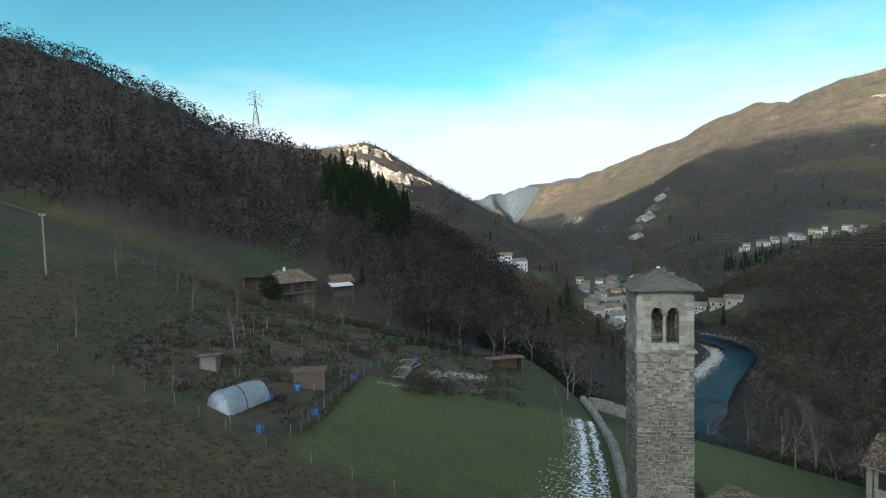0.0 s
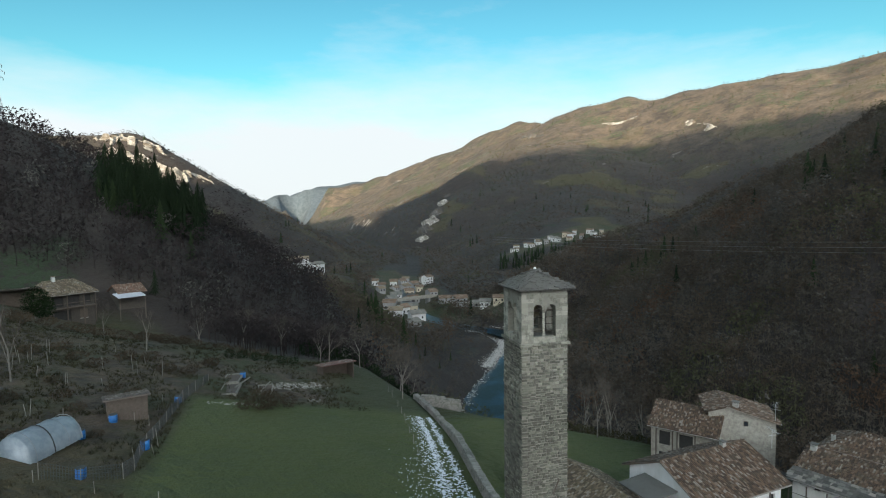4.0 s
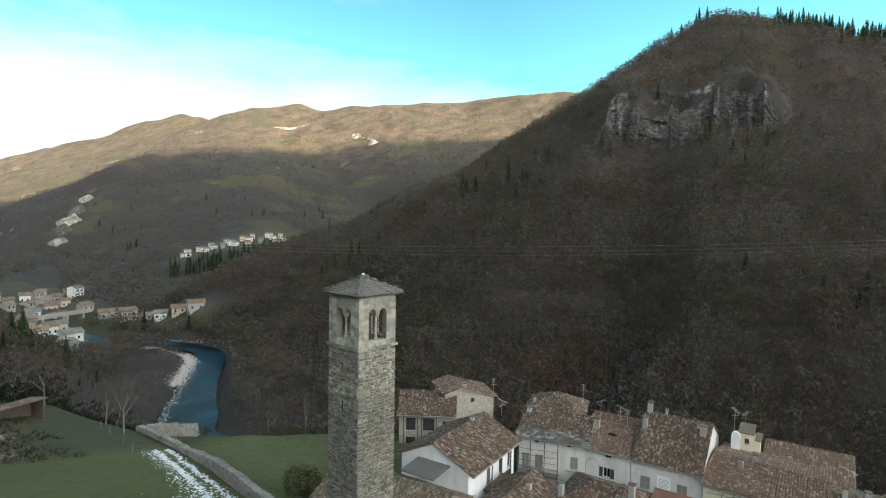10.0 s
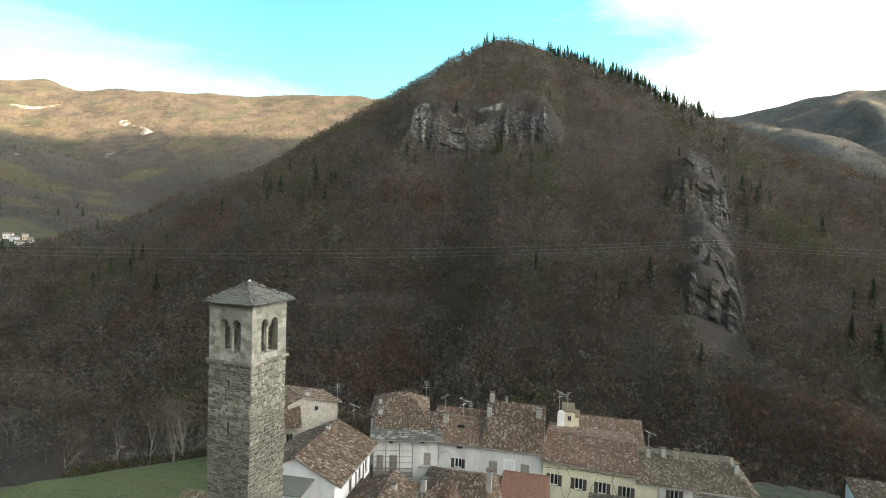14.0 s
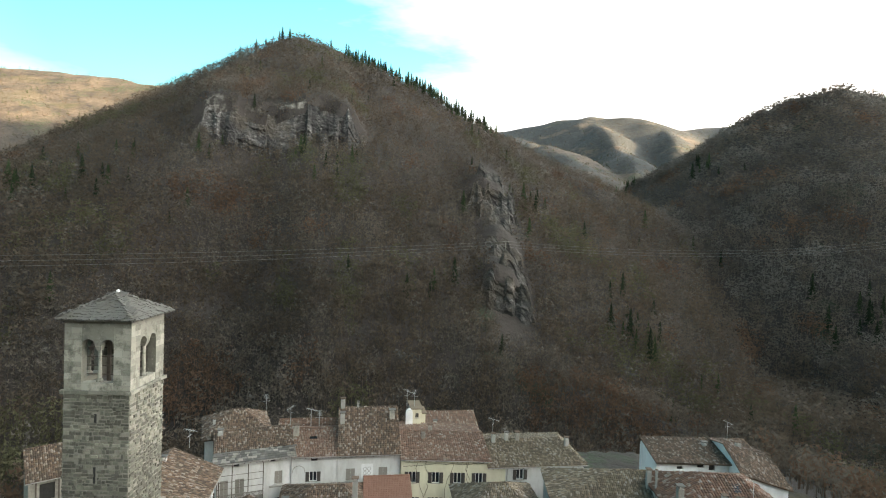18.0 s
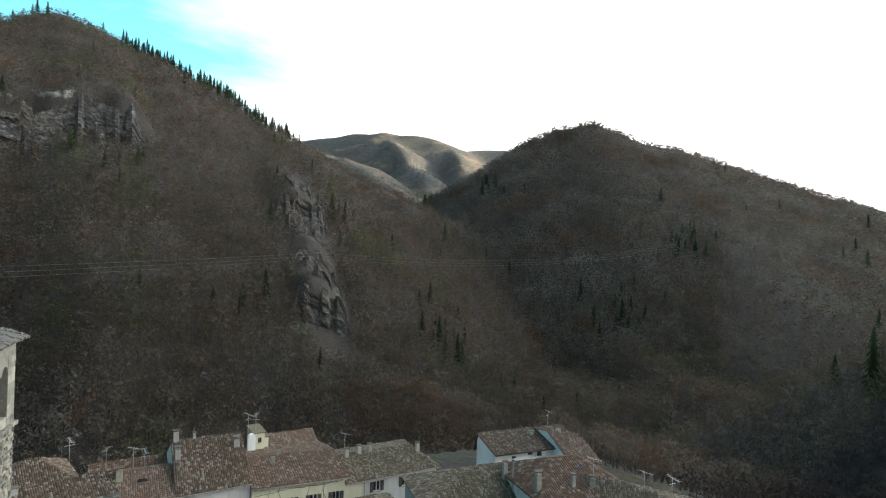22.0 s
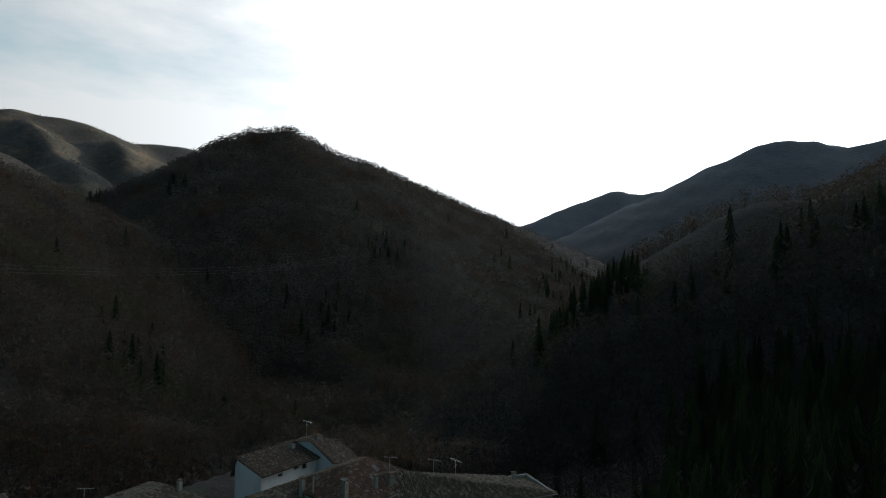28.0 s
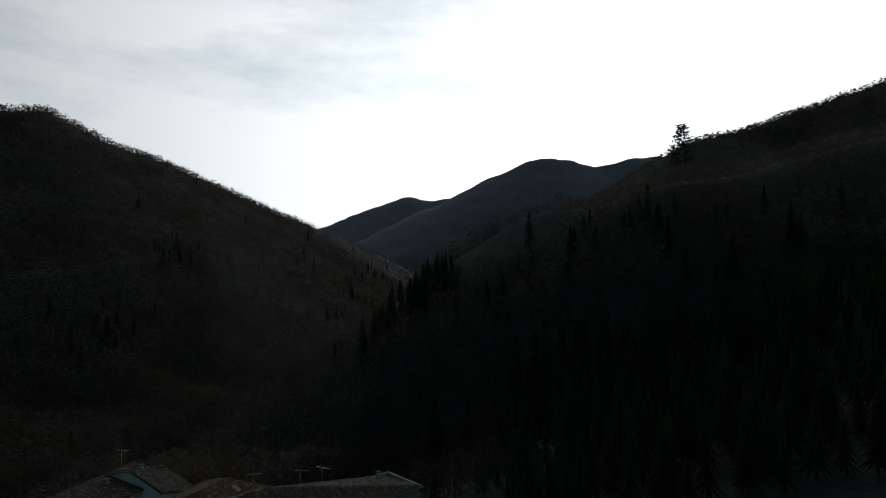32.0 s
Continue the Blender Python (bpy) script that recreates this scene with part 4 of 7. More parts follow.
def house(label, at, angle, wide, deep, z0, eave, ridge, wall, roof, front=(), sides=((), ()), over=0.55, hip=(0.0, 0.0), ridge_at=0.5, roof_kw=None, back_eave=None, category="house", slate_edge=0.0, gutter=True, name="house", end_over=0.35, drop=0.0):
    """A house whose front runs from its own origin along x and whose depth runs along y. drop: how far the ridge and eaves fall from the start to the end."""
    roof_kw = roof_kw or {}
    ob = thing(name, pose(at[0], at[1], 0, 0, 0, angle), label, category)
    rv = deep * ridge_at
    holes = [w[:4] for w in front]
    facade("front_wall", wide, z0, eave, holes, wall, ob)
    for x, z, w, h, style, *rest in front:
        window(ob, x, z, w, h, style, *rest)
    back_eave = eave if back_eave is None else back_eave
    for k, x in ((0, 0.0), (1, wide)):
        low = hip[k] > 0
        bm = bmesh.new()
        ys = [(0.3, z0), (deep, z0), (deep, back_eave)] + ([] if low else [(rv, ridge - 0.1)]) + [(0.3, eave)]
        inner = x + (0.3 if k == 0 else -0.3)
        rings = [[bm.verts.new((xx, y, z)) for y, z in ys] for xx in (x, inner)]
        bm.faces.new(rings[0]), bm.faces.new(rings[1])
        for j in range(len(ys)):
            bm.faces.new((rings[0][j], rings[0][(j + 1) % len(ys)], rings[1][(j + 1) % len(ys)], rings[1][j]))
        side = part("side_wall", bm, wall, ob)
        for yy, z, w, h, style in sides[k]:
            sgn = -1 if k == 0 else 1
            block("window_frame", (x + sgn * 0.003 - 0.02, yy - w / 2, z), (x + sgn * 0.003 + 0.02, yy + w / 2, z + h), TIMBER, side)
            block("pane", (x + sgn * 0.02 - 0.01, yy - w / 2 + 0.08, z + 0.08), (x + sgn * 0.02 + 0.01, yy + w / 2 - 0.08, z + h - 0.08), GLASS, side)
    block("back_wall", (0.3, deep - 0.3, z0), (wide - 0.3, deep, back_eave), wall, ob)
    k0, k1 = ((ridge - eave) / max(rv, 0.1)), ((ridge - back_eave) / max(deep - rv, 0.1))
    x0, x1 = -end_over, wide + end_over
    h0, h1 = hip
    el, er = (x0, -over, eave - k0 * over + 0.12), (x1, -over, eave - k0 * over + 0.12)
    rl, rr = (x0 + h0, rv, ridge + 0.12), (x1 - h1, rv, ridge + 0.12)
    bl, br = (x0, deep + over, back_eave - k1 * over + 0.12), (x1, deep + over, back_eave - k1 * over + 0.12)
    seed = int(abs(at[0] * 13 + at[1] * 7)) + int(wide * 10)
    if slate_edge:
        f = slate_edge
        ml, mr = (x0 + h0 * f, -over + (rv + over) * f, el[2] + (rl[2] - el[2]) * f), (x1 - h1 * f, -over + (rv + over) * f, er[2] + (rr[2] - er[2]) * f)
        tiles("roof_edge", el, er, mr, ml, SLATE, ob, 0.45, 0.5, seed=seed + 5, flat=True)
        tiles("roof", ml, mr, rr, rl, roof, ob, seed=seed, **roof_kw)
    else:
        tiles("roof", el, er, rr, rl, roof, ob, seed=seed, **roof_kw)
    tiles("roof", br, bl, rl, rr, roof, ob, seed=seed + 1, **roof_kw)
    if h0:
        tiles("roof", bl, el, rl, rl, roof, ob, seed=seed + 2, **roof_kw)
    if h1:
        tiles("roof", er, br, rr, rr, roof, ob, seed=seed + 3, **roof_kw)
    # ridge capping
    n = int(max(1, (rr[0] - rl[0]) / 0.42))
    bm = bmesh.new()
    for k in range(n):
        xx = rl[0] + (rr[0] - rl[0]) * k / n
        tube_shape(bm, (xx, rv, ridge + 0.16), (xx + 0.44, rv, ridge + 0.17 + 0.02 * (k % 2)), 0.13, 0.115, 6)
    tagged(part("ridge_cap", bm, roof, ob), kind="stuff")
    if gutter:
        tube("gutter", (x0, -over - 0.06, eave - k0 * over + 0.06), (x1, -over - 0.06, eave - k0 * over + 0.06), 0.06, ZINC, ob, n=6)
        bm = bmesh.new()
        k = 0.3
        while k < wide:
            brick_shape(bm, (k, -over + 0.08, eave - k0 * over - 0.12), (k + 0.12, 0.0, eave - k0 * over + 0.0))
            k += 0.7
        tagged(part("rafter_end", bm, TIMBER, ob), kind="stuff")
    if drop:
        for o in ob.children_recursive:
            for v in o.data.vertices:
                v.co.z -= drop * v.co.x / wide
    return ob


def aerial(x, y, z, h=2.6, turn=0.0, bars=6):
    """A television aerial on a mast."""
    ob = thing("television_aerial", pose(x, y, z, 0, 0, turn), "thin metal television aerial on a rooftop mast", "aerial", "rooftop aerials")
    tube("mast", (0, 0, -0.4), (0, 0, h), 0.03, METAL, ob, n=5)
    boom = tube("boom", (-0.9, 0, h - 0.15), (0.7, 0, h + 0.1), 0.025, METAL, ob, n=5)
    for k in range(bars):
        xx = -0.85 + 1.5 * k / (bars - 1)
        hh = h - 0.15 + 0.25 * (xx + 0.9) / 1.6
        tube("element", (xx, -0.35, hh), (xx, 0.35, hh), 0.014, METAL, boom, n=4)
    tube("cross_arm", (0, -0.55, h - 0.7), (0, 0.55, h - 0.7), 0.022, METAL, ob, n=5)
    return ob

# ---- bell tower ----
def stone_material(name, dark, mid, light):
    m = Nodes(name, 0.92)
    t = m.math("ADD", m.math("MULTIPLY", m.each(), 0.45), m.math("ADD", m.math("MULTIPLY", m.island(), 0.3), m.math("MULTIPLY", m.noise(0.6, 5), 0.45)))
    c = m.ramp(t, (0.2, dark), (0.55, mid), (0.95, light))
    c = m.mix(m.range(m.noise(1.3, 6, 0.75), 0.50, 0.66, 0, 0.8), c, (0.070, 0.066, 0.050))
    c = m.mix(m.range(m.noise(7.0, 4, 0.7), 0.58, 0.7, 0, 0.5), c, (0.34, 0.33, 0.28))
    m.bump(m.noise(16, 5, 0.7), 0.6, 0.03)
    return m.done(c)


STONE = stone_material("grey_limestone", (0.050, 0.047, 0.037), (0.150, 0.142, 0.112), (0.40, 0.375, 0.30))
ASHLAR = stone_material("dressed_limestone", (0.085, 0.080, 0.064), (0.19, 0.18, 0.147), (0.35, 0.33, 0.272))
MORTAR = worn("pale_mortar", (0.30, 0.28, 0.235), (0.13, 0.12, 0.098), 1.2, 25, 0.95, 0.5)
IRON = worn("rusty_iron", (0.05, 0.04, 0.035), (0.10, 0.07, 0.05), 6, 40, 0.7)
BRONZE = worn("dark_bronze", (0.09, 0.075, 0.045), (0.13, 0.11, 0.07), 6, 40, 0.45, 0.1, 0.8)

SIDE, STRING_Z, EAVE_Z, FOOT_Z = 3.78, 30.2, 34.35, 4.5
HALF = SIDE / 2
tower = thing("bell_tower", pose(15.35, 39.45, 0, 0, 0, -7.6), "tall square stone bell tower with twin-arched belfry", "bell tower")
TURNS4 = [pose(0, 0, 0, 0, 0, a) for a in (0, 90, 180, 270)]   # south, east, north, west faces look along -y after the turn

# rubble shaft: a core of mortar, stones proud of it on every face
rng = np.random.RandomState(5)
core = block("shaft", (-HALF, -HALF, FOOT_Z), (HALF, HALF, STRING_Z), MORTAR, tower)
block("plinth", (-HALF - 0.15, -HALF - 0.15, FOOT_Z - 1.5), (HALF + 0.15, HALF + 0.15, FOOT_Z + 0.6), ASHLAR, tower, 0.03)


def stone_mesh(seed):
    """A rough-faced stone, one unit long and high."""
    r = random.Random(seed)
    bm = bmesh.new()
    back = [bm.verts.new((x, 0.0, z)) for x, z in ((-0.5, -0.5), (0.5, -0.5), (0.5, 0.5), (-0.5, 0.5))]
    front = [bm.verts.new((x * r.uniform(0.78, 0.96), -1.0 + r.uniform(-0.15, 0.3), z * r.uniform(0.72, 0.95))) for x, z in ((-0.5, -0.5), (0.5, -0.5), (0.5, 0.5), (-0.5, 0.5))]
    bm.faces.new(front)
    for k in range(4):
        bm.faces.new((back[k], back[(k + 1) % 4], front[(k + 1) % 4], front[k]))
    bmesh.ops.recalc_face_normals(bm, faces=bm.faces)
    me = bpy.data.meshes.new("stone")
    bm.to_mesh(me)
    bm.free()
    me.materials.append(STONE)
    return me


STONES = [stone_mesh(k) for k in range(14)]
picked, rest = [], []
for face in (0, 3, 1, 2):
    z = FOOT_Z + 0.65
    while z < STRING_Z - 0.05:
        h = min(rng.uniform(0.13, 0.27), STRING_Z - 0.02 - z)
        x = -HALF
        corner = True
        while x < HALF - 0.02:
            w = rng.uniform(0.14, 0.50) + (0.22 if corner else 0)
            if HALF - (x + w) < 0.2:
                w = HALF - x
            row = (face, x + w / 2, z + h / 2 + rng.uniform(-0.035, 0.035), w - rng.uniform(0.01, 0.06), h * rng.uniform(0.72, 1.08) - 0.02, rng.uniform(0.02, 0.10), rng.randint(len(STONES)))
            gap = rng.uniform(0, 1) < 0.05
            slit = face == 3 and abs(row[1] + 0.05) < 0.16 and (28.4 < row[2] < 29.1 or 25.0 < row[2] < 26.0)
            hole = face == 0 and abs(row[1] + 0.35) < 0.12 and 20.3 < row[2] < 20.6
            if not gap and not slit and not hole:
                (picked if face in (0, 3) and row[2] > 26.4 else rest).append(row)
            x += w
            corner = False
        z += h
rest += picked[300:]
for face, x, z, w, h, d, k in picked[:300]:
    st = new("stone", STONES[k])
    st.parent = core
    st.matrix_basis = TURNS4[face] @ Matrix.Translation((x, -HALF, z)) @ Matrix.Diagonal((w, d, h, 1))
shapes = [(np.array([v.co[:] for v in me.vertices]), [tuple(p.vertices) for p in me.polygons]) for me in STONES]
vv, ff = [], []
for face, x, z, w, h, d, k in rest:
    m = TURNS4[face] @ Matrix.Translation((x, -HALF, z)) @ Matrix.Diagonal((w, d, h, 1))
    n = len(vv)
    vv += [(m @ Vector(c))[:] for c in shapes[k][0]]
    ff += [tuple(n + i for i in f) for f in shapes[k][1]]
tagged(raw("stonework", vv, ff, STONE, core), kind="stuff")

# slits, putlog hole and iron tie on the shaft
for z, h in ((28.4, 0.62), (25.0, 0.95)):
    block("slit_window", (-0.13, -HALF - 0.012, z), (0.01, -HALF + 0.01, z + h), DARK, tower, m=TURNS4[3])
block("putlog_hole", (-0.43, -HALF - 0.012, 20.33), (-0.27, -HALF + 0.01, 20.56), DARK, tower)
for x, z in ((0.95, 19.0), (1.2, 14.5)):
    tube("tie_bar", (x - 0.28, -HALF - 0.10, z - 0.55), (x + 0.22, -HALF - 0.10, z + 0.55), 0.045, IRON, tower, n=6)

# string course, with broken edges
for k, m in enumerate(TURNS4):
    x = -HALF - 0.16
    while x < HALF + 0.1:
        w = min(random.uniform(0.5, 1.1), HALF + 0.16 - x)
        deep = 0.16 if random.random() > 0.12 else 0.08
        block("string_course", (x, -HALF - deep, STRING_Z - 0.02), (x + w - 0.012, -HALF + 0.1, STRING_Z + 0.16), ASHLAR, tower, 0.02, jit=0.012, m=m)
        x += w

# belfry: four walls, each with a pair of round arches on a colonnette
THICK, W1, G = 0.5, 0.74, 0.17
SILL, SPRING = STRING_Z + 0.62, STRING_Z + 2.75
for k, m in enumerate(TURNS4):
    wall = None
    bm = bmesh.new()
    pts = [(-HALF, EAVE_Z), (-HALF, SPRING), (-G - W1, SPRING)]
    for j in range(1, 9):
        a = math.pi * (1 - j / 9)
        pts.append((-G - W1 / 2 + math.cos(a) * W1 / 2, SPRING + math.sin(a) * W1 / 2))
    pts += [(-G, SPRING), (G, SPRING)]
    for j in range(1, 9):
        a = math.pi * (1 - j / 9)
        pts.append((G + W1 / 2 + math.cos(a) * W1 / 2, SPRING + math.sin(a) * W1 / 2))
    pts += [(G + W1, SPRING), (HALF, SPRING), (HALF, EAVE_Z)]
    fr = [bm.verts.new((x, -HALF, z)) for x, z in pts]
    bk = [bm.verts.new((x * (1 if abs(x) < HALF - 0.01 else (HALF - THICK) / HALF), -HALF + THICK, z)) for x, z in pts]
    bm.faces.new(fr), bm.faces.new(bk[::-1])
    for j in range(len(pts)):
        bm.faces.new((fr[j], fr[(j + 1) % len(pts)], bk[(j + 1) % len(pts)], bk[j]))
    bmesh.ops.transform(bm, matrix=m, verts=bm.verts)
    part("arch_wall", bm, ASHLAR, tower)
    for s in (-1, 1):
        bm = bmesh.new()
        x0, x1 = sorted((s * HALF, s * (G + W1)))
        prof = [(x0, -HALF), (x1, -HALF), (x1, -HALF + THICK), (x0, -HALF + THICK)]
        if s < 0:
            prof[3] = (-HALF + THICK, -HALF + THICK)
        else:
            prof[2] = (HALF - THICK, -HALF + THICK)
        lo, hi = [bm.verts.new((x, y, STRING_Z + 0.16)) for x, y in prof], [bm.verts.new((x, y, SPRING)) for x, y in prof]
        bm.faces.new(lo), bm.faces.new(hi)
        for j in range(4):
            bm.faces.new((lo[j], lo[(j + 1) % 4], hi[(j + 1) % 4], hi[j]))
        bmesh.ops.transform(bm, matrix=m, verts=bm.verts)
        part("pier", bm, ASHLAR, tower)
    block("sill", (-G - W1, -HALF + 0.01, STRING_Z + 0.16), (G + W1, -HALF + THICK, SILL), ASHLAR, tower, m=m)
    # colonnette with base and spreading capital
    bm = bmesh.new()
    yc = -HALF + THICK / 2
    tube_shape(bm, (0, yc, SILL + 0.22), (0, yc, SPRING - 0.30), 0.105, 0.095, 10)
    part("colonnette", bm, ASHLAR, tower).matrix_basis = m
    bm = bmesh.new()
    tube_shape(bm, (0, yc, SILL), (0, yc, SILL + 0.1), 0.21, 0.20, 8)
    tube_shape(bm, (0, yc, SILL + 0.1), (0, yc, SILL + 0.24), 0.18, 0.11, 8)
    part("column_base", bm, ASHLAR, tower).matrix_basis = m
    bm = bmesh.new()
    cap = [[bm.verts.new((x * a, yc + y * b, z)) for x, y in ((-1, -1), (1, -1), (1, 1), (-1, 1))] for a, b, z in ((0.10, 0.10, SPRING - 0.32), (G, THICK / 2 - 0.02, SPRING - 0.06), (G + 0.01, THICK / 2 - 0.01, SPRING + 0.002))]
    for lo, hi in zip(cap, cap[1:]):
        for j in range(4):
            bm.faces.new((lo[j], lo[(j + 1) % 4], hi[(j + 1) % 4], hi[j]))
    bm.faces.new(cap[0]), bm.faces.new(cap[-1])
    part("capital", bm, ASHLAR, tower).matrix_basis = m
    # wear: shallow dressed blocks on the belfry piers
    for s in (-1, 1):
        z = STRING_Z + 0.2
        while z < EAVE_Z - 0.3:
            h = random.uniform(0.26, 0.42)
            x0 = s * (G + W1) if s > 0 else -HALF
            wid = HALF - G - W1
            cut = random.uniform(0.4, 0.6) * wid
            for a, b in ((x0, x0 + cut), (x0 + cut, x0 + wid)):
                if z + h < EAVE_Z - 0.05:
                    block("dressed_stone", (a + 0.008, -HALF - random.uniform(0.004, 0.018), z + 0.008), (b - 0.008, -HALF + 0.02, z + h - 0.008), ASHLAR, tower, m=m)
            z += h
    block("cornice", (-HALF - 0.10, -HALF - 0.10, EAVE_Z - 0.02), (HALF + 0.10, -HALF + 0.3, EAVE_Z + 0.14), ASHLAR, tower, 0.02, m=m)
    if k in (0, 3):
        for j in range(4):
            z = SILL + 0.35 + j * 0.52
            tube("guard_bar", (-G - W1, -HALF + THICK + 0.05, z), (G + W1, -HALF + THICK + 0.05, z + 0.03), 0.035, TIMBER, tower, n=5).matrix_basis = m
block("belfry_floor", (-HALF + THICK, -HALF + THICK, STRING_Z + 0.0), (HALF - THICK, HALF - THICK, STRING_Z + 0.25), GREYWOOD, tower)

# bell and its frame
bell = thing("church_bell", tower.matrix_world @ pose(0, 0, 32.2), "dark bronze church bell hung in a timber frame", "bell")
bm = bmesh.new()
prof = [(0.02, 0.95), (0.2, 0.92), (0.26, 0.8), (0.3, 0.5), (0.36, 0.25), (0.47, 0.05), (0.5, 0.0), (0.46, 0.0)]
rings = [[bm.verts.new((math.cos(6.2832 * k / 20) * r, math.sin(6.2832 * k / 20) * r, z)) for k in range(20)] for r, z in prof]
for lo, hi in zip(rings, rings[1:]):
    for k in range(20):
        bm.faces.new((lo[k], lo[(k + 1) % 20], hi[(k + 1) % 20], hi[k]))
part("bell_body", bm, BRONZE, bell, smooth=True)
block("headstock", (-0.7, -0.12, 0.95), (0.7, 0.12, 1.25), TIMBER, bell, 0.02)
for s in (-1, 1):
    block("post", (s * 0.75 - 0.08, -0.09, -1.75), (s * 0.75 + 0.08, 0.09, 1.3), TIMBER, bell, 0.01)
    block("beam", (-1.38, s * 0.8 - 0.07, 0.4), (1.38, s * 0.8 + 0.07, 0.55), TIMBER, bell, 0.01)

# roof of stone slates
APEX_Z, OVER = 35.75, 0.34
bm = bmesh.new()
tip = bm.verts.new((0, 0, APEX_Z - 0.03))
ring = [bm.verts.new((x * (HALF + OVER), y * (HALF + OVER), EAVE_Z + 0.14)) for x, y in ((-1, -1), (1, -1), (1, 1), (-1, 1))]
low = [bm.verts.new((x * (HALF + OVER), y * (HALF + OVER), EAVE_Z + 0.06)) for x, y in ((-1, -1), (1, -1), (1, 1), (-1, 1))]
for k in range(4):
    bm.faces.new((ring[k], ring[(k + 1) % 4], tip))
    bm.faces.new((low[k], low[(k + 1) % 4], ring[(k + 1) % 4], ring[k]))
bm.faces.new(low)
roof = part("roof", bm, SLATE, tower)


def slab_mesh(seed):
    r = random.Random(seed)
    bm = bmesh.new()
    out = [(-0.5 * r.uniform(0.8, 1), -0.5 + r.uniform(0, 0.12)), (0.0, -0.5 - r.uniform(0, 0.1)), (0.5 * r.uniform(0.8, 1), -0.5 + r.uniform(0, 0.12)), (0.5, 0.5), (-0.5, 0.5)]
    lo, hi = [bm.verts.new((x, y, 0)) for x, y in out], [bm.verts.new((x * 0.96, y * 0.96, 1)) for x, y in out]
    bm.faces.new(hi), bm.faces.new(lo[::-1])
    for k in range(5):
        bm.faces.new((lo[k], lo[(k + 1) % 5], hi[(k + 1) % 5], hi[k]))
    bmesh.ops.recalc_face_normals(bm, faces=bm.faces)
    me = bpy.data.meshes.new("slate")
    bm.to_mesh(me)
    bm.free()
    me.materials.append(SLATE)
    return me


SLABS = [slab_mesh(k) for k in range(8)]
lean = math.atan2(APEX_Z - EAVE_Z - 0.14, HALF + OVER)
run = math.hypot(APEX_Z - EAVE_Z - 0.14, HALF + OVER)
for k, m in enumerate(TURNS4):
    s, row = -0.05, 0
    while s < run - 0.12:
        half = (HALF + OVER) * (1 - max(0, s) / run)
        x = -half + random.uniform(-0.1, 0.05)
        while x < half - 0.05:
            w = random.uniform(0.26, 0.5)
            sl = new("slate", random.choice(SLABS))
            sl.parent = roof
            sl.matrix_basis = m @ Matrix.Translation((x + w / 2, -(HALF + OVER) + s * math.cos(lean) + 0.15, EAVE_Z + 0.16 + s * math.sin(lean) + 0.05)) @ Matrix.Rotation(lean - random.uniform(0.02, 0.2), 4, "X") @ Matrix.Rotation(random.uniform(-0.08, 0.08), 4, "Y") @ Matrix.Rotation(random.uniform(-0.25, 0.25), 4, "Z") @ Matrix.Diagonal((w * 1.08, random.uniform(0.38, 0.52), random.uniform(0.05, 0.11), 1))
            x += w
        s += 0.235
bm = bmesh.new()
bmesh.ops.create_icosphere(bm, subdivisions=1, radius=0.12)
for v in bm.verts:
    v.co = Vector((v.co.x * 1.2, v.co.y, v.co.z * 0.9)) * random.uniform(0.85, 1.15) + Vector((0, 0, APEX_Z + 0.14))
part("finial", bm, BRIGHT, tower, "pale stone finial")

# ---- village houses ----
WIDE_TILE = dict(pitch=0.30, length=0.42, bow=0.09)

house_c = house("white plastered house with grey timber balcony and slate-edged tile roof", (48.9, 41.7), -75, 9.0, 9.5, 0.0, 11.8, 13.5, WHITE, TILE_OLD,
    front=[(0.9, 7.0, 0.95, 2.2, "closed", SHUTTER_GREY), (2.7, 7.0, 1.05, 2.2, "closed", GREYWOOD), (7.3, 8.0, 0.95, 1.6, "closed", SHUTTER_GREY), (2.3, 10.75, 0.6, 0.3, "void"), (6.6, 10.8, 0.6, 0.28, "void"), (7.3, 4.1, 1.0, 2.1, "void"), (2.8, 3.9, 1.1, 2.1, "closed", TIMBER), (0.9, 3.9, 1.0, 2.1, "closed", GREYWOOD)],
    slate_edge=0.34, sides=(((2.5, 8.0, 0.9, 1.4, "pane"),), ()), over=0.9)
balcony = block("balcony_floor", (0.0, -1.25, 6.75), (5.4, 0.0, 6.95), GREYWOOD, house_c, 0.01, "grey timber balcony")
for k in range(40):
    block("baluster", (0.05 + k * 0.135, -1.23, 6.95), (0.115 + k * 0.135, -1.19, 7.9), GREYWOOD, balcony)
block("handrail", (0.0, -1.27, 7.9), (5.4, -1.15, 7.99), GREYWOOD, balcony, 0.01)
for x in (0.06, 1.75, 3.6, 5.34):
    block("post", (x - 0.05, -1.26, 6.0), (x + 0.05, -1.16, 11.4), TIMBER, balcony)
for z in (8.7, 9.5, 10.3):
    tube("drying_rail", (0, -1.2, z), (5.4, -1.2, z), 0.03, TIMBER, balcony, n=5)
block("ledge", (6.2, -0.35, 7.7), (8.7, 0.0, 7.85), GREYP, house_c, 0.01)
tube("downpipe", (8.85, -0.12, 0.5), (8.85, -0.12, 11.2), 0.055, ZINC, house_c, n=6)

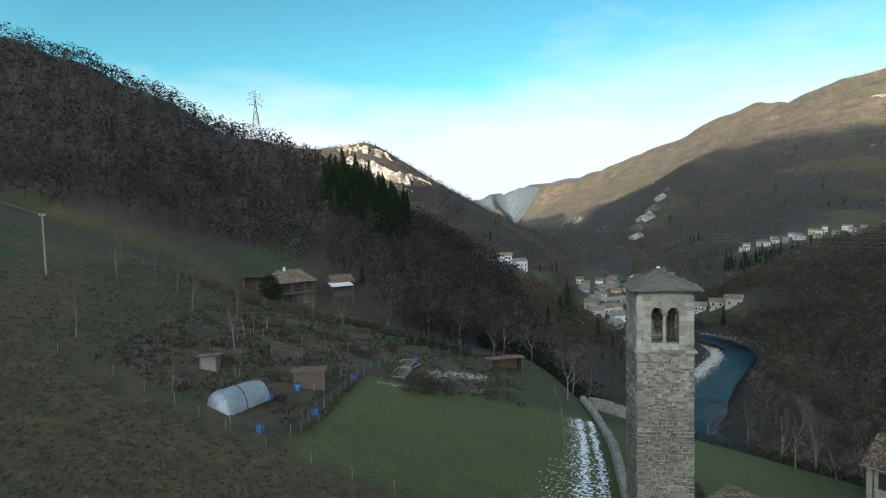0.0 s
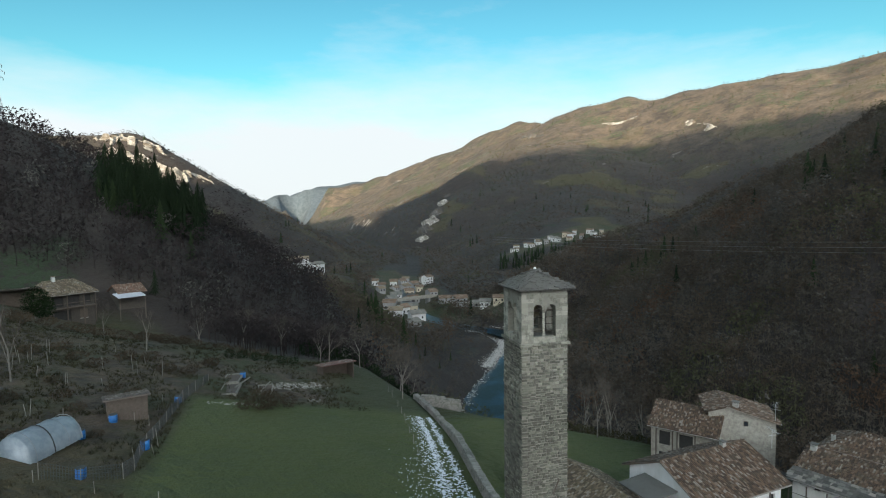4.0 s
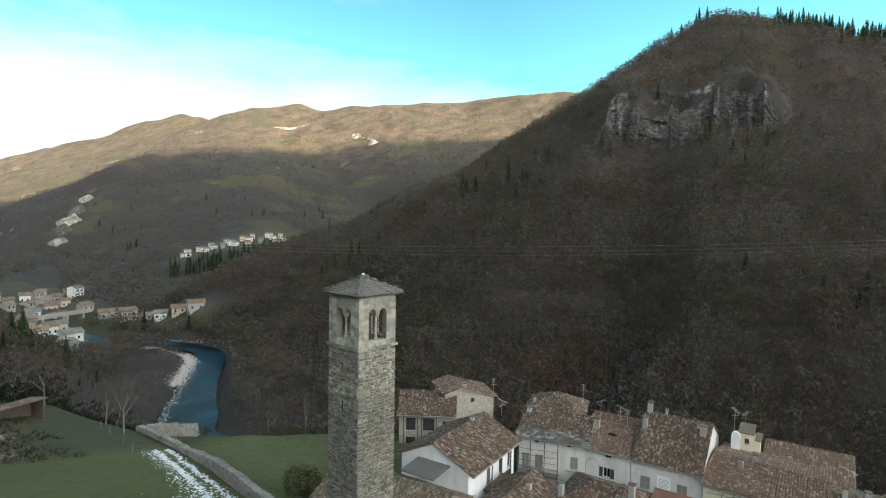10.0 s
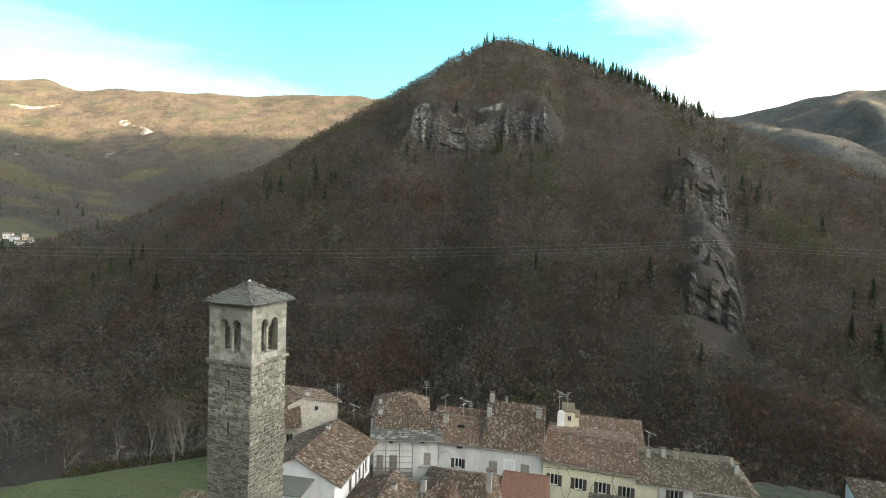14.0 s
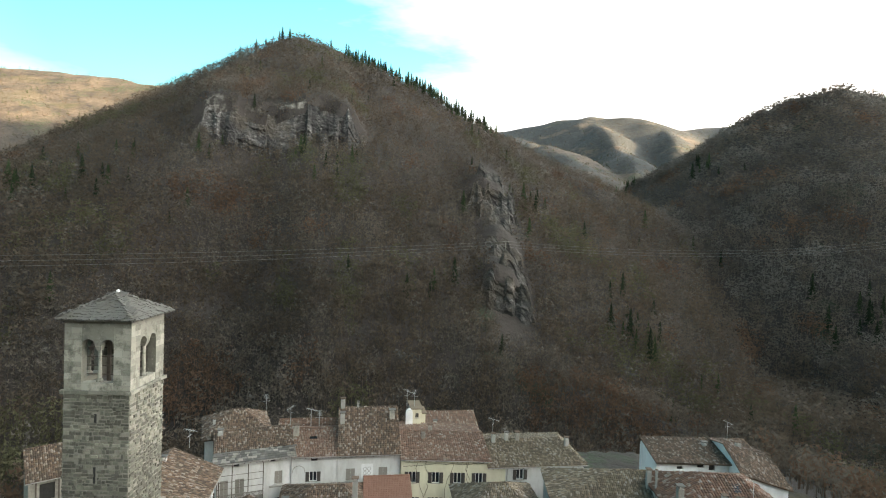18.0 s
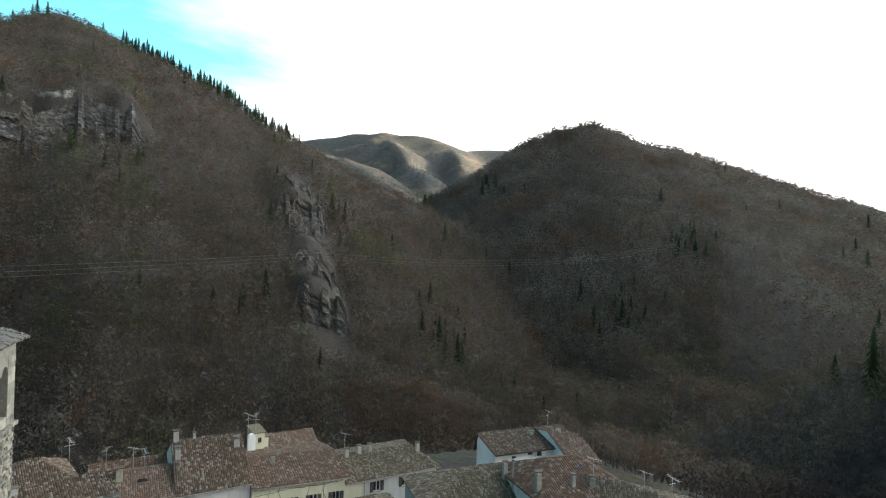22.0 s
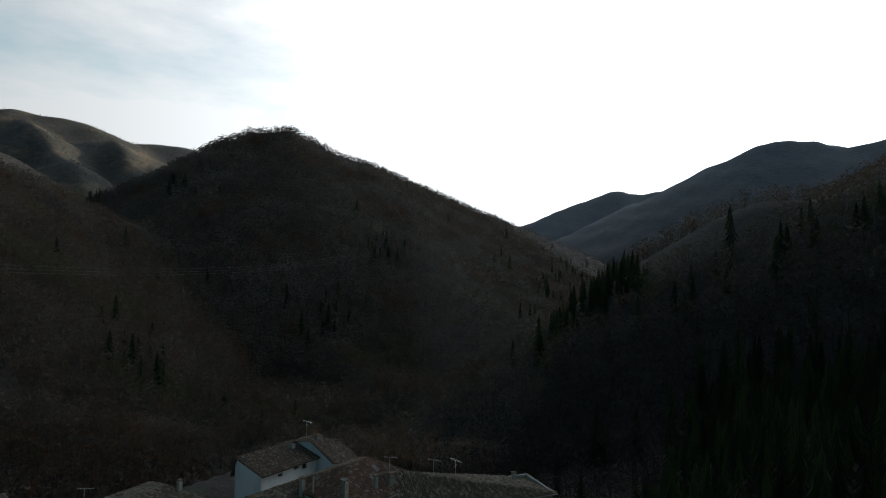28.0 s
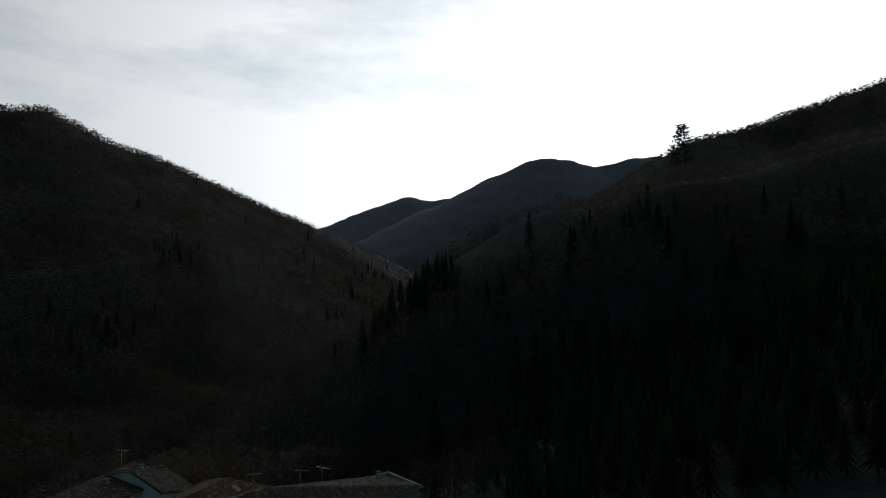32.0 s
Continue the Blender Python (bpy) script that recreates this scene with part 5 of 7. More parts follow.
house_d1 = house("narrow white house with brown tile roof and skylight", (51.0, 33.1), -88, 5.6, 10, 0.0, 11.4, 13.0, WHITE, TILE_BROWN,
    front=[(2.7, 8.0, 0.95, 1.25, "open"), (2.8, 10.55, 0.8, 0.35, "void"), (4.6, 4.0, 1.0, 1.5, "closed")], end_over=0.05)
block("skylight", (2.0, 2.6, 12.62), (3.0, 3.6, 12.78), GLASS, house_d1, 0.02, m=Matrix.Translation((0, 0, -0.1)))
bm = bmesh.new()
for k in range(9):
    a0, a1 = math.pi * k / 9, math.pi * (k + 1) / 9
    brick_shape(bm, (-0.3, -0.05, -0.04), (0.3, 0.0, 0.04), m=Matrix.Translation((0.9 + math.cos((a0 + a1) / 2) * 0.75, 0, 9.3 + math.sin((a0 + a1) / 2) * 0.75)) @ Matrix.Rotation(math.pi / 2 - (a0 + a1) / 2, 4, "Y"))
part("blind_arch", bm, GREYP, house_d1)

house_d2 = house("tall white house with mottled barrel-tile roof", (51.2, 27.4), -88.5, 8.1, 14, 0.0, 11.5, 15.1, WHITE, TILE_OLD,
    front=[(1.7, 7.9, 1.15, 1.55, "closed", SHUTTER_GREY), (5.9, 7.9, 1.15, 1.6, "closed", SHUTTER_GREY), (1.7, 4.0, 1.0, 1.5, "closed"), (5.9, 4.0, 1.0, 1.5, "closed")], end_over=0.08, roof_kw=dict(pitch=0.23))
panel = block("painted_panel", (3.1, -0.02, 8.1), (4.6, 0.0, 10.0), BRIGHT, house_d2, label="faded painted wall panel")
for x, z, r in ((3.55, 9.35, 0.26), (4.1, 9.35, 0.26), (3.55, 8.8, 0.24), (4.1, 8.8, 0.24)):
    bm = bmesh.new()
    for k in range(12):
        a0, a1 = 6.2832 * k / 12, 6.2832 * (k + 1) / 12
        v = [bm.verts.new((x + math.cos(a) * q, -0.025, z + math.sin(a) * q)) for a, q in ((a0, r), (a1, r), (a1, r * 0.75), (a0, r * 0.75))]
        bm.faces.new(v)
    part("painted_ring", bm, GREYP, panel)

house_e = house("pale yellow house with brown shutters and a brown tile roof", (51.0, 19.2), -91.5, 11.8, 13, 0.0, 10.85, 11.95, YELLOW, TILE_BROWN,
    front=[(x, 7.55, 1.0, 1.45, "open") for x in (1.5, 4.6, 7.5, 10.4)] + [(x, 4.2, 1.0, 1.45, "open") for x in (1.5, 4.6, 7.5, 10.4)] + [(x, 10.35, 1.3, 0.32, "void") for x in (1.4, 4.4, 9.9)], roof_kw=WIDE_TILE, over=0.7, end_over=0.15, drop=0.45)
for x in (2.4, 2.6, 6.0, 9.0, 9.3):
    bm = bmesh.new()
    px_, pz_ = x, 0.5
    while pz_ < 9.9:
        nx, nz = px_ + random.uniform(-0.25, 0.25), pz_ + random.uniform(0.3, 0.6)
        tube_shape(bm, (px_, -0.06, pz_), (nx, -0.06, nz), 0.03, 0.025, 4)
        px_, pz_ = nx, nz
    part("bare_vine", bm, TIMBER, house_e)
bm = bmesh.new()
px_ = 0.3
pz_ = 9.7
while px_ < 11.4:
    nx, nz = px_ + random.uniform(0.25, 0.5), min(10.0, max(9.4, pz_ + random.uniform(-0.12, 0.12)))
    tube_shape(bm, (px_, -0.07, pz_), (nx, -0.07, nz), 0.035, 0.03, 4)
    px_, pz_ = nx, nz
part("bare_vine", bm, TIMBER, house_e)

house_f = house("white end house with a grey lichened hipped tile roof", (50.7, 7.4), -89.5, 13.2, 11, 0.0, 9.55, 10.9, WHITE, TILE_GREY,
    front=[(4.2, 7.6, 1.0, 1.35, "open"), (8.4, 7.6, 1.0, 1.35, "open"), (4.2, 4.0, 1.0, 1.4, "open"), (11.0, 9.2, 1.3, 0.3, "void")], hip=(0, 2.0), over=0.6)
block("yellow_bay", (0.0, -0.012, 0.0), (2.2, 0.02, 9.45), YELLOW, house_f, label="pale yellow plaster strip")
tube("downpipe", (2.4, -0.1, 0.5), (2.4, -0.1, 9.5), 0.055, ZINC, house_f, n=6)

house_k = house("house with a hipped mottled tile roof behind the terrace", (57.6, 45.4), -75, 8.5, 9, 0.0, 11.4, 13.5, WHITE, TILE_OLD, hip=(4.0, 3.6), gutter=False)
house_l = house("low house with red and brown tile roofs behind the terrace", (59.5, 36.0), -88, 12.5, 7, 0.0, 10.2, 11.7, WHITE, TILE_RED, ridge_at=0.6, gutter=False)

# white house with roof terrace behind the row
house_m = thing("terraced_house", pose(62.8, 16.9, 0.5, 0, 0, -88), "cream white house with a flat roof terrace and round-topped stack", "house")
facade("front_wall", 1.5, 0.0, 12.9, [(0.85, 11.6, 0.5, 0.7)], YELLOW, house_m)
window(house_m, 0.85, 11.6, 0.5, 0.7, "brown")
block("body", (0.0, 0.3, 0.0), (1.5, 4.0, 12.9), GREYP, house_m)
block("roof_slab", (-0.2, -0.2, 12.92), (1.7, 4.2, 13.04), TILE_GREY, house_m, 0.02)
block("terrace_wing", (1.5, 1.0, 0.0), (2.3, 4.0, 11.9), YELLOW, house_m)
block("roof_slab", (1.72, 0.8, 11.92), (2.5, 4.2, 12.04), TILE_GREY, house_m, 0.02)
bm = bmesh.new()
brick_shape(bm, (-0.9, -0.7, 9.0), (0.1, -0.01, 12.6))
tube_shape(bm, (-0.4, -0.7, 12.6), (-0.4, -0.02, 12.6), 0.5, 0.5, 14)
part("round_topped_stack", bm, BRIGHT, house_m)
house_n = house("house with a plain dark brown tile roof near the gorge edge", (66.5, 14.6), -90, 10.2, 13, -4.0, 4.5, 8.0, WHITE, TILE_BROWN, ridge_at=0.9, gutter=False, roof_kw=dict(pitch=0.2, bow=0.04, length=0.9))

# houses between the tower and the row
house_g = house("house with a hipped weathered tile roof and a gabled dormer", (40.0, 33.6), -90, 9.6, 9.6, 2.0, 8.1, 10.1, GREYP, TILE_OLD, hip=(4.2, 2.6), over=0.6)
tiles("dormer_roof", (2.2, -0.4, 8.4), (4.1, -0.4, 9.35), (4.1, 4.2, 9.7), (2.2, 4.2, 9.0), TILE_RED, house_g, seed=4)
tiles("dormer_roof", (4.1, -0.4, 9.35), (6.0, -0.4, 8.4), (6.0, 4.2, 9.0), (4.1, 4.2, 9.7), TILE_RED, house_g, seed=5)
house_o = house("low house with a smooth orange roof", (42.2, 23.7), -90, 5.2, 7.4, 2.0, 7.4, 9.1, WHITE, TILE_SMOOTH, ridge_at=0.95, roof_kw=dict(pitch=0.2, bow=0.03))
house_p = house("old house with a hipped stone-grey tile roof", (37.2, 13.4), -92, 9.5, 9.5, 2.0, 8.9, 11.2, GREYP, TILE_GREY, hip=(4.2, 4.2))
house_b = house("white house with timber balconies and a broad weathered tile roof", (34.6, 40.9), 2, 12.0, 9.4, 2.0, 11.9, 14.1, BRIGHT, TILE_OLD,
    front=[(8.2, 8.6, 0.9, 2.0, "brown"), (10.6, 8.6, 0.9, 1.9, "brown"), (5.0, 8.6, 1.0, 2.0, "closed", TIMBER), (10.6, 5.6, 0.9, 1.5, "brown")], over=0.9, slate_edge=0.0)
bal = block("balcony_floor", (3.6, -1.2, 8.3), (8.8, 0.0, 8.46), TIMBER, house_b, 0.01, "dark timber balcony")
for k in range(36):
    block("baluster", (3.65 + k * 0.144, -1.18, 8.46), (3.71 + k * 0.144, -1.14, 9.4), TIMBER, bal)
block("handrail", (3.6, -1.22, 9.4), (8.8, -1.1, 9.48), TIMBER, bal, 0.01)
for x in (3.7, 6.2, 8.7):
    block("post", (x - 0.06, -1.2, 6.0), (x + 0.06, -1.08, 11.6), TIMBER, bal)
block("lean_to_roof", (-3.2, 2.0, 12.2), (0.4, 6.5, 12.34), SLATE, house_b, 0.02, m=Matrix.Rotation(-0.08, 4, "Y"))
house_q = house("low outbuilding with a mottled red tile roof", (31.0, 33.2), 3, 11.5, 5.6, 3.0, 8.9, 10.3, GREYP, TILE_OLD)
church = house("church nave with a lichened stone-grey roof beside the tower", (24.6, 55.0), -86, 15.0, 9.0, 4.0, 9.0, 11.3, RUBBLE, TILE_GREY, name="church_nave", category="church")
house_a = house("old stone house with open timber loggias and a tile roof", (48.1, 62.0), -58, 8.5, 7.4, 0.0, 10.6, 12.6, RUBBLE, TILE_OLD,
    front=[(1.8, 7.6, 1.5, 2.0, "void"), (4.6, 7.6, 1.8, 2.0, "void"), (1.8, 4.6, 1.5, 2.0, "void"), (7.2, 8.0, 0.9, 1.2, "brown")], over=0.8)
for x in (0.7, 2.9, 3.5, 5.8):
    block("post", (x - 0.07, -0.14, 4.4), (x + 0.07, 0.0, 10.3), TIMBER, house_a)
loft = house("rubble gable house with a tile roof and a satellite dish", (60.0, 52.0), 50, 6.5, 8.2, 0.0, 12.0, 13.6, RUBBLE, TILE_OLD, sides=(((3.6, 11.2, 0.6, 0.7, "pane"),), ()), ridge_at=0.75, back_eave=12.9, over=0.5)

# southern houses
house_w = house("white house with a single weathered tile slope at the village edge", (55.5, -19.15), -97, 16.0, 6.6, -4.0, 7.65, 8.9, BRIGHT, TILE_OLD,
    front=[(6.6, 6.7, 1.0, 0.5, "void"), (8.3, 6.3, 0.9, 0.9, "void"), (3.5, 6.4, 0.9, 0.5, "void")], over=0.8, ridge_at=0.92, gutter=False)
# wing that juts out at its southern end, under a leaning roof of its own
bm = bmesh.new()
low = [bm.verts.new((x, y, -4.0)) for x, y in ((10.9, -3.6), (17.6, -3.6), (17.6, 5.6), (10.9, 5.6))]
top = [bm.verts.new((x, y, z)) for x, y, z in ((10.9, -3.6, 7.4), (17.6, -3.6, 5.5), (17.6, 5.6, 7.6), (10.9, 5.6, 9.0))]
for k in range(4):
    bm.faces.new((low[k], low[(k + 1) % 4], top[(k + 1) % 4], top[k]))
bm.faces.new(top)
wing = part("wing_wall", bm, BRIGHT, house_w)
bm = bmesh.new()
v = [bm.verts.new(p) for p in ((10.9, -3.6, 7.4), (10.9, 1.6, 9.75), (10.9, 5.6, 9.0), (11.15, 5.6, 9.0), (11.15, 1.6, 9.7), (11.15, -3.6, 7.4))]
bm.faces.new((v[0], v[1], v[2])), bm.faces.new((v[5], v[4], v[3])), bm.faces.new((v[0], v[1], v[4], v[5])), bm.faces.new((v[1], v[2], v[3], v[4]))
part("gable", bm, BRIGHT, house_w)
tiles("wing_roof", (10.6, -4.1, 7.45), (18.0, -4.1, 5.35), (18.0, 1.6, 8.0), (10.6, 1.6, 10.0), TILE_OLD, house_w, seed=61)
tiles("wing_roof", (18.0, 6.0, 7.6), (10.6, 6.0, 9.05), (10.6, 1.6, 10.0), (18.0, 1.6, 8.0), TILE_OLD, house_w, seed=62)
house_h = house("house with a hipped lichened grey tile roof", (36.6, 3.6), -101, 11.0, 8.0, -1.0, 11.6, 13.6, GREYP, TILE_GREY, hip=(8.5, 0.0))
house_r = house("house with a ribbed red tile roof and roof windows", (28.3, -6.3), -98, 11.6, 10.8, -1.0, 13.3, 15.5, WHITE, TILE_RED, hip=(4.6, 4.2), roof_kw=WIDE_TILE)
for x, y in ((5.6, 2.4), (7.0, 3.6), (7.4, 2.0)):
    zz = 13.3 + 2.2 * y / 5.4 + 0.22
    block("roof_window", (x - 0.4, y - 0.6, -0.05), (x + 0.4, y + 0.6, 0.06), GLASS, house_r, 0.02, "pale glass roof window", m=Matrix.Translation((x, y, zz)) @ Matrix.Rotation(0.387, 4, "X") @ Matrix.Translation((-x, -y, 0)))
house_s = house("low house with a broad lichened stone-grey hipped roof", (26.0, -10.4), -128.5, 21.0, 6.2, -2.0, 11.6, 14.5, GREYP, TILE_GREY, hip=(0.0, 19.0), ridge_at=0.73)

# chimneys on the roofs
for ob, x, y, z, h, w in ((house_c, 0.5, 4.2, 13.0, 0.9, 0.6), (house_d1, 0.2, 3.6, 12.9, 1.0, 0.7), (house_d2, 0.5, 4.4, 13.9, 1.2, 0.6), (house_d2, 0.5, 7.0, 15.2, 1.1, 0.6), (house_d2, 7.3, 5.0, 14.2, 1.0, 0.7), (house_d2, 2.6, 7.0, 15.3, 0.5, 0.3), (house_e, 3.2, 4.6, 11.5, 1.0, 0.55), (house_e, 4.4, 7.0, 11.7, 0.8, 0.55), (house_f, 1.6, 4.8, 11.0, 0.9, 0.5), (house_f, 3.6, 5.2, 11.1, 0.8, 0.5), (house_f, 5.2, 5.2, 11.1, 0.8, 0.55), (house_f, 12.0, 3.6, 10.6, 1.0, 0.5), (house_g, 8.6, 3.0, 10.0, 1.6, 0.6), (house_g, 1.0, 1.6, 9.0, 1.2, 0.6), (house_a, 10.0, 4.2, 12.8, 1.1, 0.7), (house_k, 1.2, 2.6, 12.2, 0.7, 0.4), (house_h, 10.6, 1.8, 13.2, 1.4, 0.5), (house_h, 10.9, 0.2, 12.6, 2.6, 0.2), (house_r, 0.5, 1.9, 13.6, 2.0, 0.6), (house_r, 4.6, 1.2, 13.6, 1.5, 0.45), (house_s, 0.9, 3.4, 13.8, 1.0, 0.6), (house_s, 18.0, 4.5, 11.4, 1.0, 0.5), (house_s, 12.0, 3.4, 12.2, 0.4, 0.4), (house_n, 3.0, 8.0, 6.6, 0.9, 0.6), (house_w, 13.2, 2.0, 9.3, 0.5, 0.7), (house_w, 9.0, 4.0, 8.5, 0.45, 0.7), (house_q, 8.0, 1.8, 9.6, 0.9, 0.6), (house_b, 8.8, 4.6, 14.0, 0.5, 0.5)):
    chimney(ob, x, y, z, h, w, random.choice((GREYP, RUBBLE, GREYP)), random.choice(("tile", "slate")))
for x, y, z, h, turn in ((64.0, 38.5, 12.6, 2.6, 20), (60.5, 34.5, 11.2, 3.4, -30), (60.2, 31.6, 11.2, 3.2, 70), (59.6, 30.4, 11.1, 3.0, 10), (63.4, 17.6, 13.7, 2.4, 40), (64.2, 16.4, 13.7, 2.0, -20), (57.0, 5.6, 11.3, 2.4, 60), (59.9, -33.6, 9.0, 2.7, 15), (50.2, 45.2, 13.4, 1.8, 80), (59.8, 52.0, 12.8, 1.8, 30), (29.2, -14.4, 15.0, 1.4, 50), (25.4, -18.4, 13.2, 2.4, 30), (23.6, -20.8, 12.6, 2.6, 0)):
    aerial(x, y, z, h, turn)

# ---- river, meadow, gardens ----
def water_material():
    m = Nodes("river_water", 0.32)
    m.bsdf.inputs["Specular IOR Level"].default_value = 0.07
    c = m.ramp(m.noise(0.09, 5, 0.6), (0.42, (0.003, 0.005, 0.007)), (0.52, (0.006, 0.013, 0.022)), (0.64, (0.014, 0.040, 0.068)))
    c = m.mix(m.range(m.noise(1.1, 6, 0.75, m.mapped((1, 0.5, 1))), 0.66, 0.74), c, (0.30, 0.36, 0.40))
    m.bump(m.noise(1.6, 4, 0.6), 0.35, 0.15)
    return m.done(c)


def smooth_line(pts, step=4.0):
    """Points at even steps along a rounded course."""
    out = []
    for k in range(len(pts) - 1):
        p0, p1, p2, p3 = (np.array(pts[min(max(j, 0), len(pts) - 1)], float) for j in (k - 1, k, k + 1, k + 2))
        n = max(2, int(np.linalg.norm(p2 - p1) / step))
        for j in range(n):
            t = j / n
            out.append(0.5 * (2 * p1 + (p2 - p0) * t + (2 * p0 - 5 * p1 + 4 * p2 - p3) * t * t + (3 * p1 - p0 - 3 * p2 + p3) * t**3))
    return np.array(out)


course = smooth_line(RIVER[:14], 5.0)
way = np.gradient(course, axis=0)
way /= np.linalg.norm(way, axis=1)[:, None]
side = np.c_[-way[:, 1], way[:, 0]]
vv, ff = [], []
for k, (p, s) in enumerate(zip(course, side)):
    wide = 5.0 + 4.0 * min(1, max(0, (p[1] - 60) / 60)) * min(1, max(0.25, (215 - p[1]) / 40))
    for w in (-wide, -wide / 3, wide / 3, wide):
        vv.append((p[0] + s[0] * w, p[1] + s[1] * w, RIVER_Z))
    if k:
        for j in range(3):
            a = (k - 1) * 4 + j
            ff.append((a, a + 1, a + 5, a + 4))
tagged(raw("water", vv, ff, water_material(), smooth=True), "blue green mountain river with small rapids", "river", kind="structure")

PEBBLE = worn("pale_river_gravel", (0.40, 0.38, 0.35), (0.26, 0.24, 0.22), 0.8, 8, 0.95, 0.8)


def pebbles(name, label, line, half, count, size, z, seed, material):
    """Many loose rounded stones along a line."""
    r = np.random.RandomState(seed)
    pts = smooth_line(line, 1.0)
    which = r.randint(0, len(pts), count)
    at = pts[which] + r.normal(0, half, (count, 2))
    tri = []
    for x, y in at:
        s = size * r.uniform(0.5, 1.6)
        zz = max(ground(x, y), z)
        a = r.uniform(0, 6.28)
        ring = [(x + math.cos(a + q) * s * r.uniform(0.7, 1.1), y + math.sin(a + q) * s * r.uniform(0.7, 1.1), zz - 0.05) for q in (0, 1.57, 3.14, 4.71)]
        top = (x + r.normal() * s * 0.2, y + r.normal() * s * 0.2, zz + s * r.uniform(0.25, 0.6))
        for k in range(4):
            tri.append((ring[k], ring[(k + 1) % 4], top))
    ob = tri_soup(name, np.array(tri), np.zeros(len(tri)), [material])
    return tagged(ob, label, "stones", kind="stuff")


pebbles("river_gravel", "pale gravel bar on the river bend", [(96, 212), (108, 226), (120, 242), (122, 256), (114, 268)], 1.6, 2200, 0.30, RIVER_Z + 0.05, 3, PEBBLE)
pebbles("river_boulders", "grey boulders along the river bank", [(58, 146), (66, 168), (84, 192), (104, 218)], 1.0, 330, 0.32, RIVER_Z + 0.0, 4, PEBBLE)
pebbles("far_bank_gravel", "pale gravel along the far river bank", [(122, 208), (142, 240), (146, 262), (136, 286)], 1.0, 300, 0.32, RIVER_Z, 6, PEBBLE)

# dry-stone walls
WALLSTONE = stone_material("field_stone", (0.10, 0.095, 0.085), (0.17, 0.16, 0.14), (0.27, 0.255, 0.225))


def dry_wall(label, line, high, thick, seed, size=0.42):
    """A field wall of piled stones with a broken top."""
    r = np.random.RandomState(seed)
    pts = smooth_line(line, 1.0)
    ob = thing("field_wall", pose(pts[0][0], pts[0][1], ground(*pts[0])), label, "wall")
    inv = ob.matrix_world.inverted()
    bm = bmesh.new()
    ring0 = None
    for k, p in enumerate(pts):
        d = pts[min(k + 1, len(pts) - 1)] - pts[max(k - 1, 0)]
        n = np.array([-d[1], d[0]]) / np.linalg.norm(d) * (thick / 2 - 0.06)
        g = ground(*p)
        ring = [bm.verts.new(inv @ Vector((p[0] + s * n[0], p[1] + s * n[1], z))) for s, z in ((-1, g - 0.6), (-1, g + high - 0.1), (1, g + high - 0.1), (1, g - 0.6))]
        if ring0:
            for j in range(4):
                bm.faces.new((ring0[j], ring0[(j + 1) % 4], ring[(j + 1) % 4], ring[j]))
        else:
            bm.faces.new(ring)
        ring0 = ring
    bm.faces.new(ring0)
    part("wall_core", bm, MORTAR, ob)
    vv, ff = [], []
    for k in range(len(pts) - 1):
        p, q = pts[k], pts[k + 1]
        d = q - p
        n = np.array([-d[1], d[0]]) / np.linalg.norm(d)
        turn = math.atan2(d[1], d[0])
        g = ground(*p)
        for s in (-1, 1, 0):
            z = 0.0 if s else high - 0.12
            while z < high:
                h = r.uniform(0.16, 0.34)
                x = 0.0
                while x < np.linalg.norm(d):
                    w = r.uniform(0.6, 1.4) * size
                    c = p + d * (x + w / 2) / np.linalg.norm(d) + n * s * (thick / 2 - 0.08)
                    m = inv @ Matrix.Translation((c[0], c[1], g + z + h / 2)) @ Matrix.Rotation(turn + r.normal(0, 0.06), 4, "Z") @ Matrix.Diagonal((w * 0.94, (0.26 if s else thick), h * 0.94, 1))
                    b = len(vv)
                    for xx in (-0.5, 0.5):
                        for yy in (-0.5, 0.5):
                            for zz in (-0.5, 0.5):
                                vv.append((m @ Vector((xx * r.uniform(0.8, 1), yy * r.uniform(0.8, 1), zz * r.uniform(0.8, 1))))[:])
                    ff += [tuple(b + i for i in f) for f in ((0, 1, 3, 2), (4, 6, 7, 5), (0, 4, 5, 1), (2, 3, 7, 6), (0, 2, 6, 4), (1, 5, 7, 3))]
                    x += w
                z += h
    tagged(raw("piled_stone", vv, ff, WALLSTONE, ob), kind="stuff")
    return ob


dry_wall("long grey dry-stone field wall along the track", [(22.4, 90), (22.2, 80), (21.2, 70), (19.2, 60), (17.6, 52), (17.0, 46)], 1.5, 0.75, 1)
dry_wall("pale stone terrace wall at the meadow edge", [(23.4, 89.6), (26.5, 87.3), (29.5, 84.8)], 1.6, 0.7, 2)

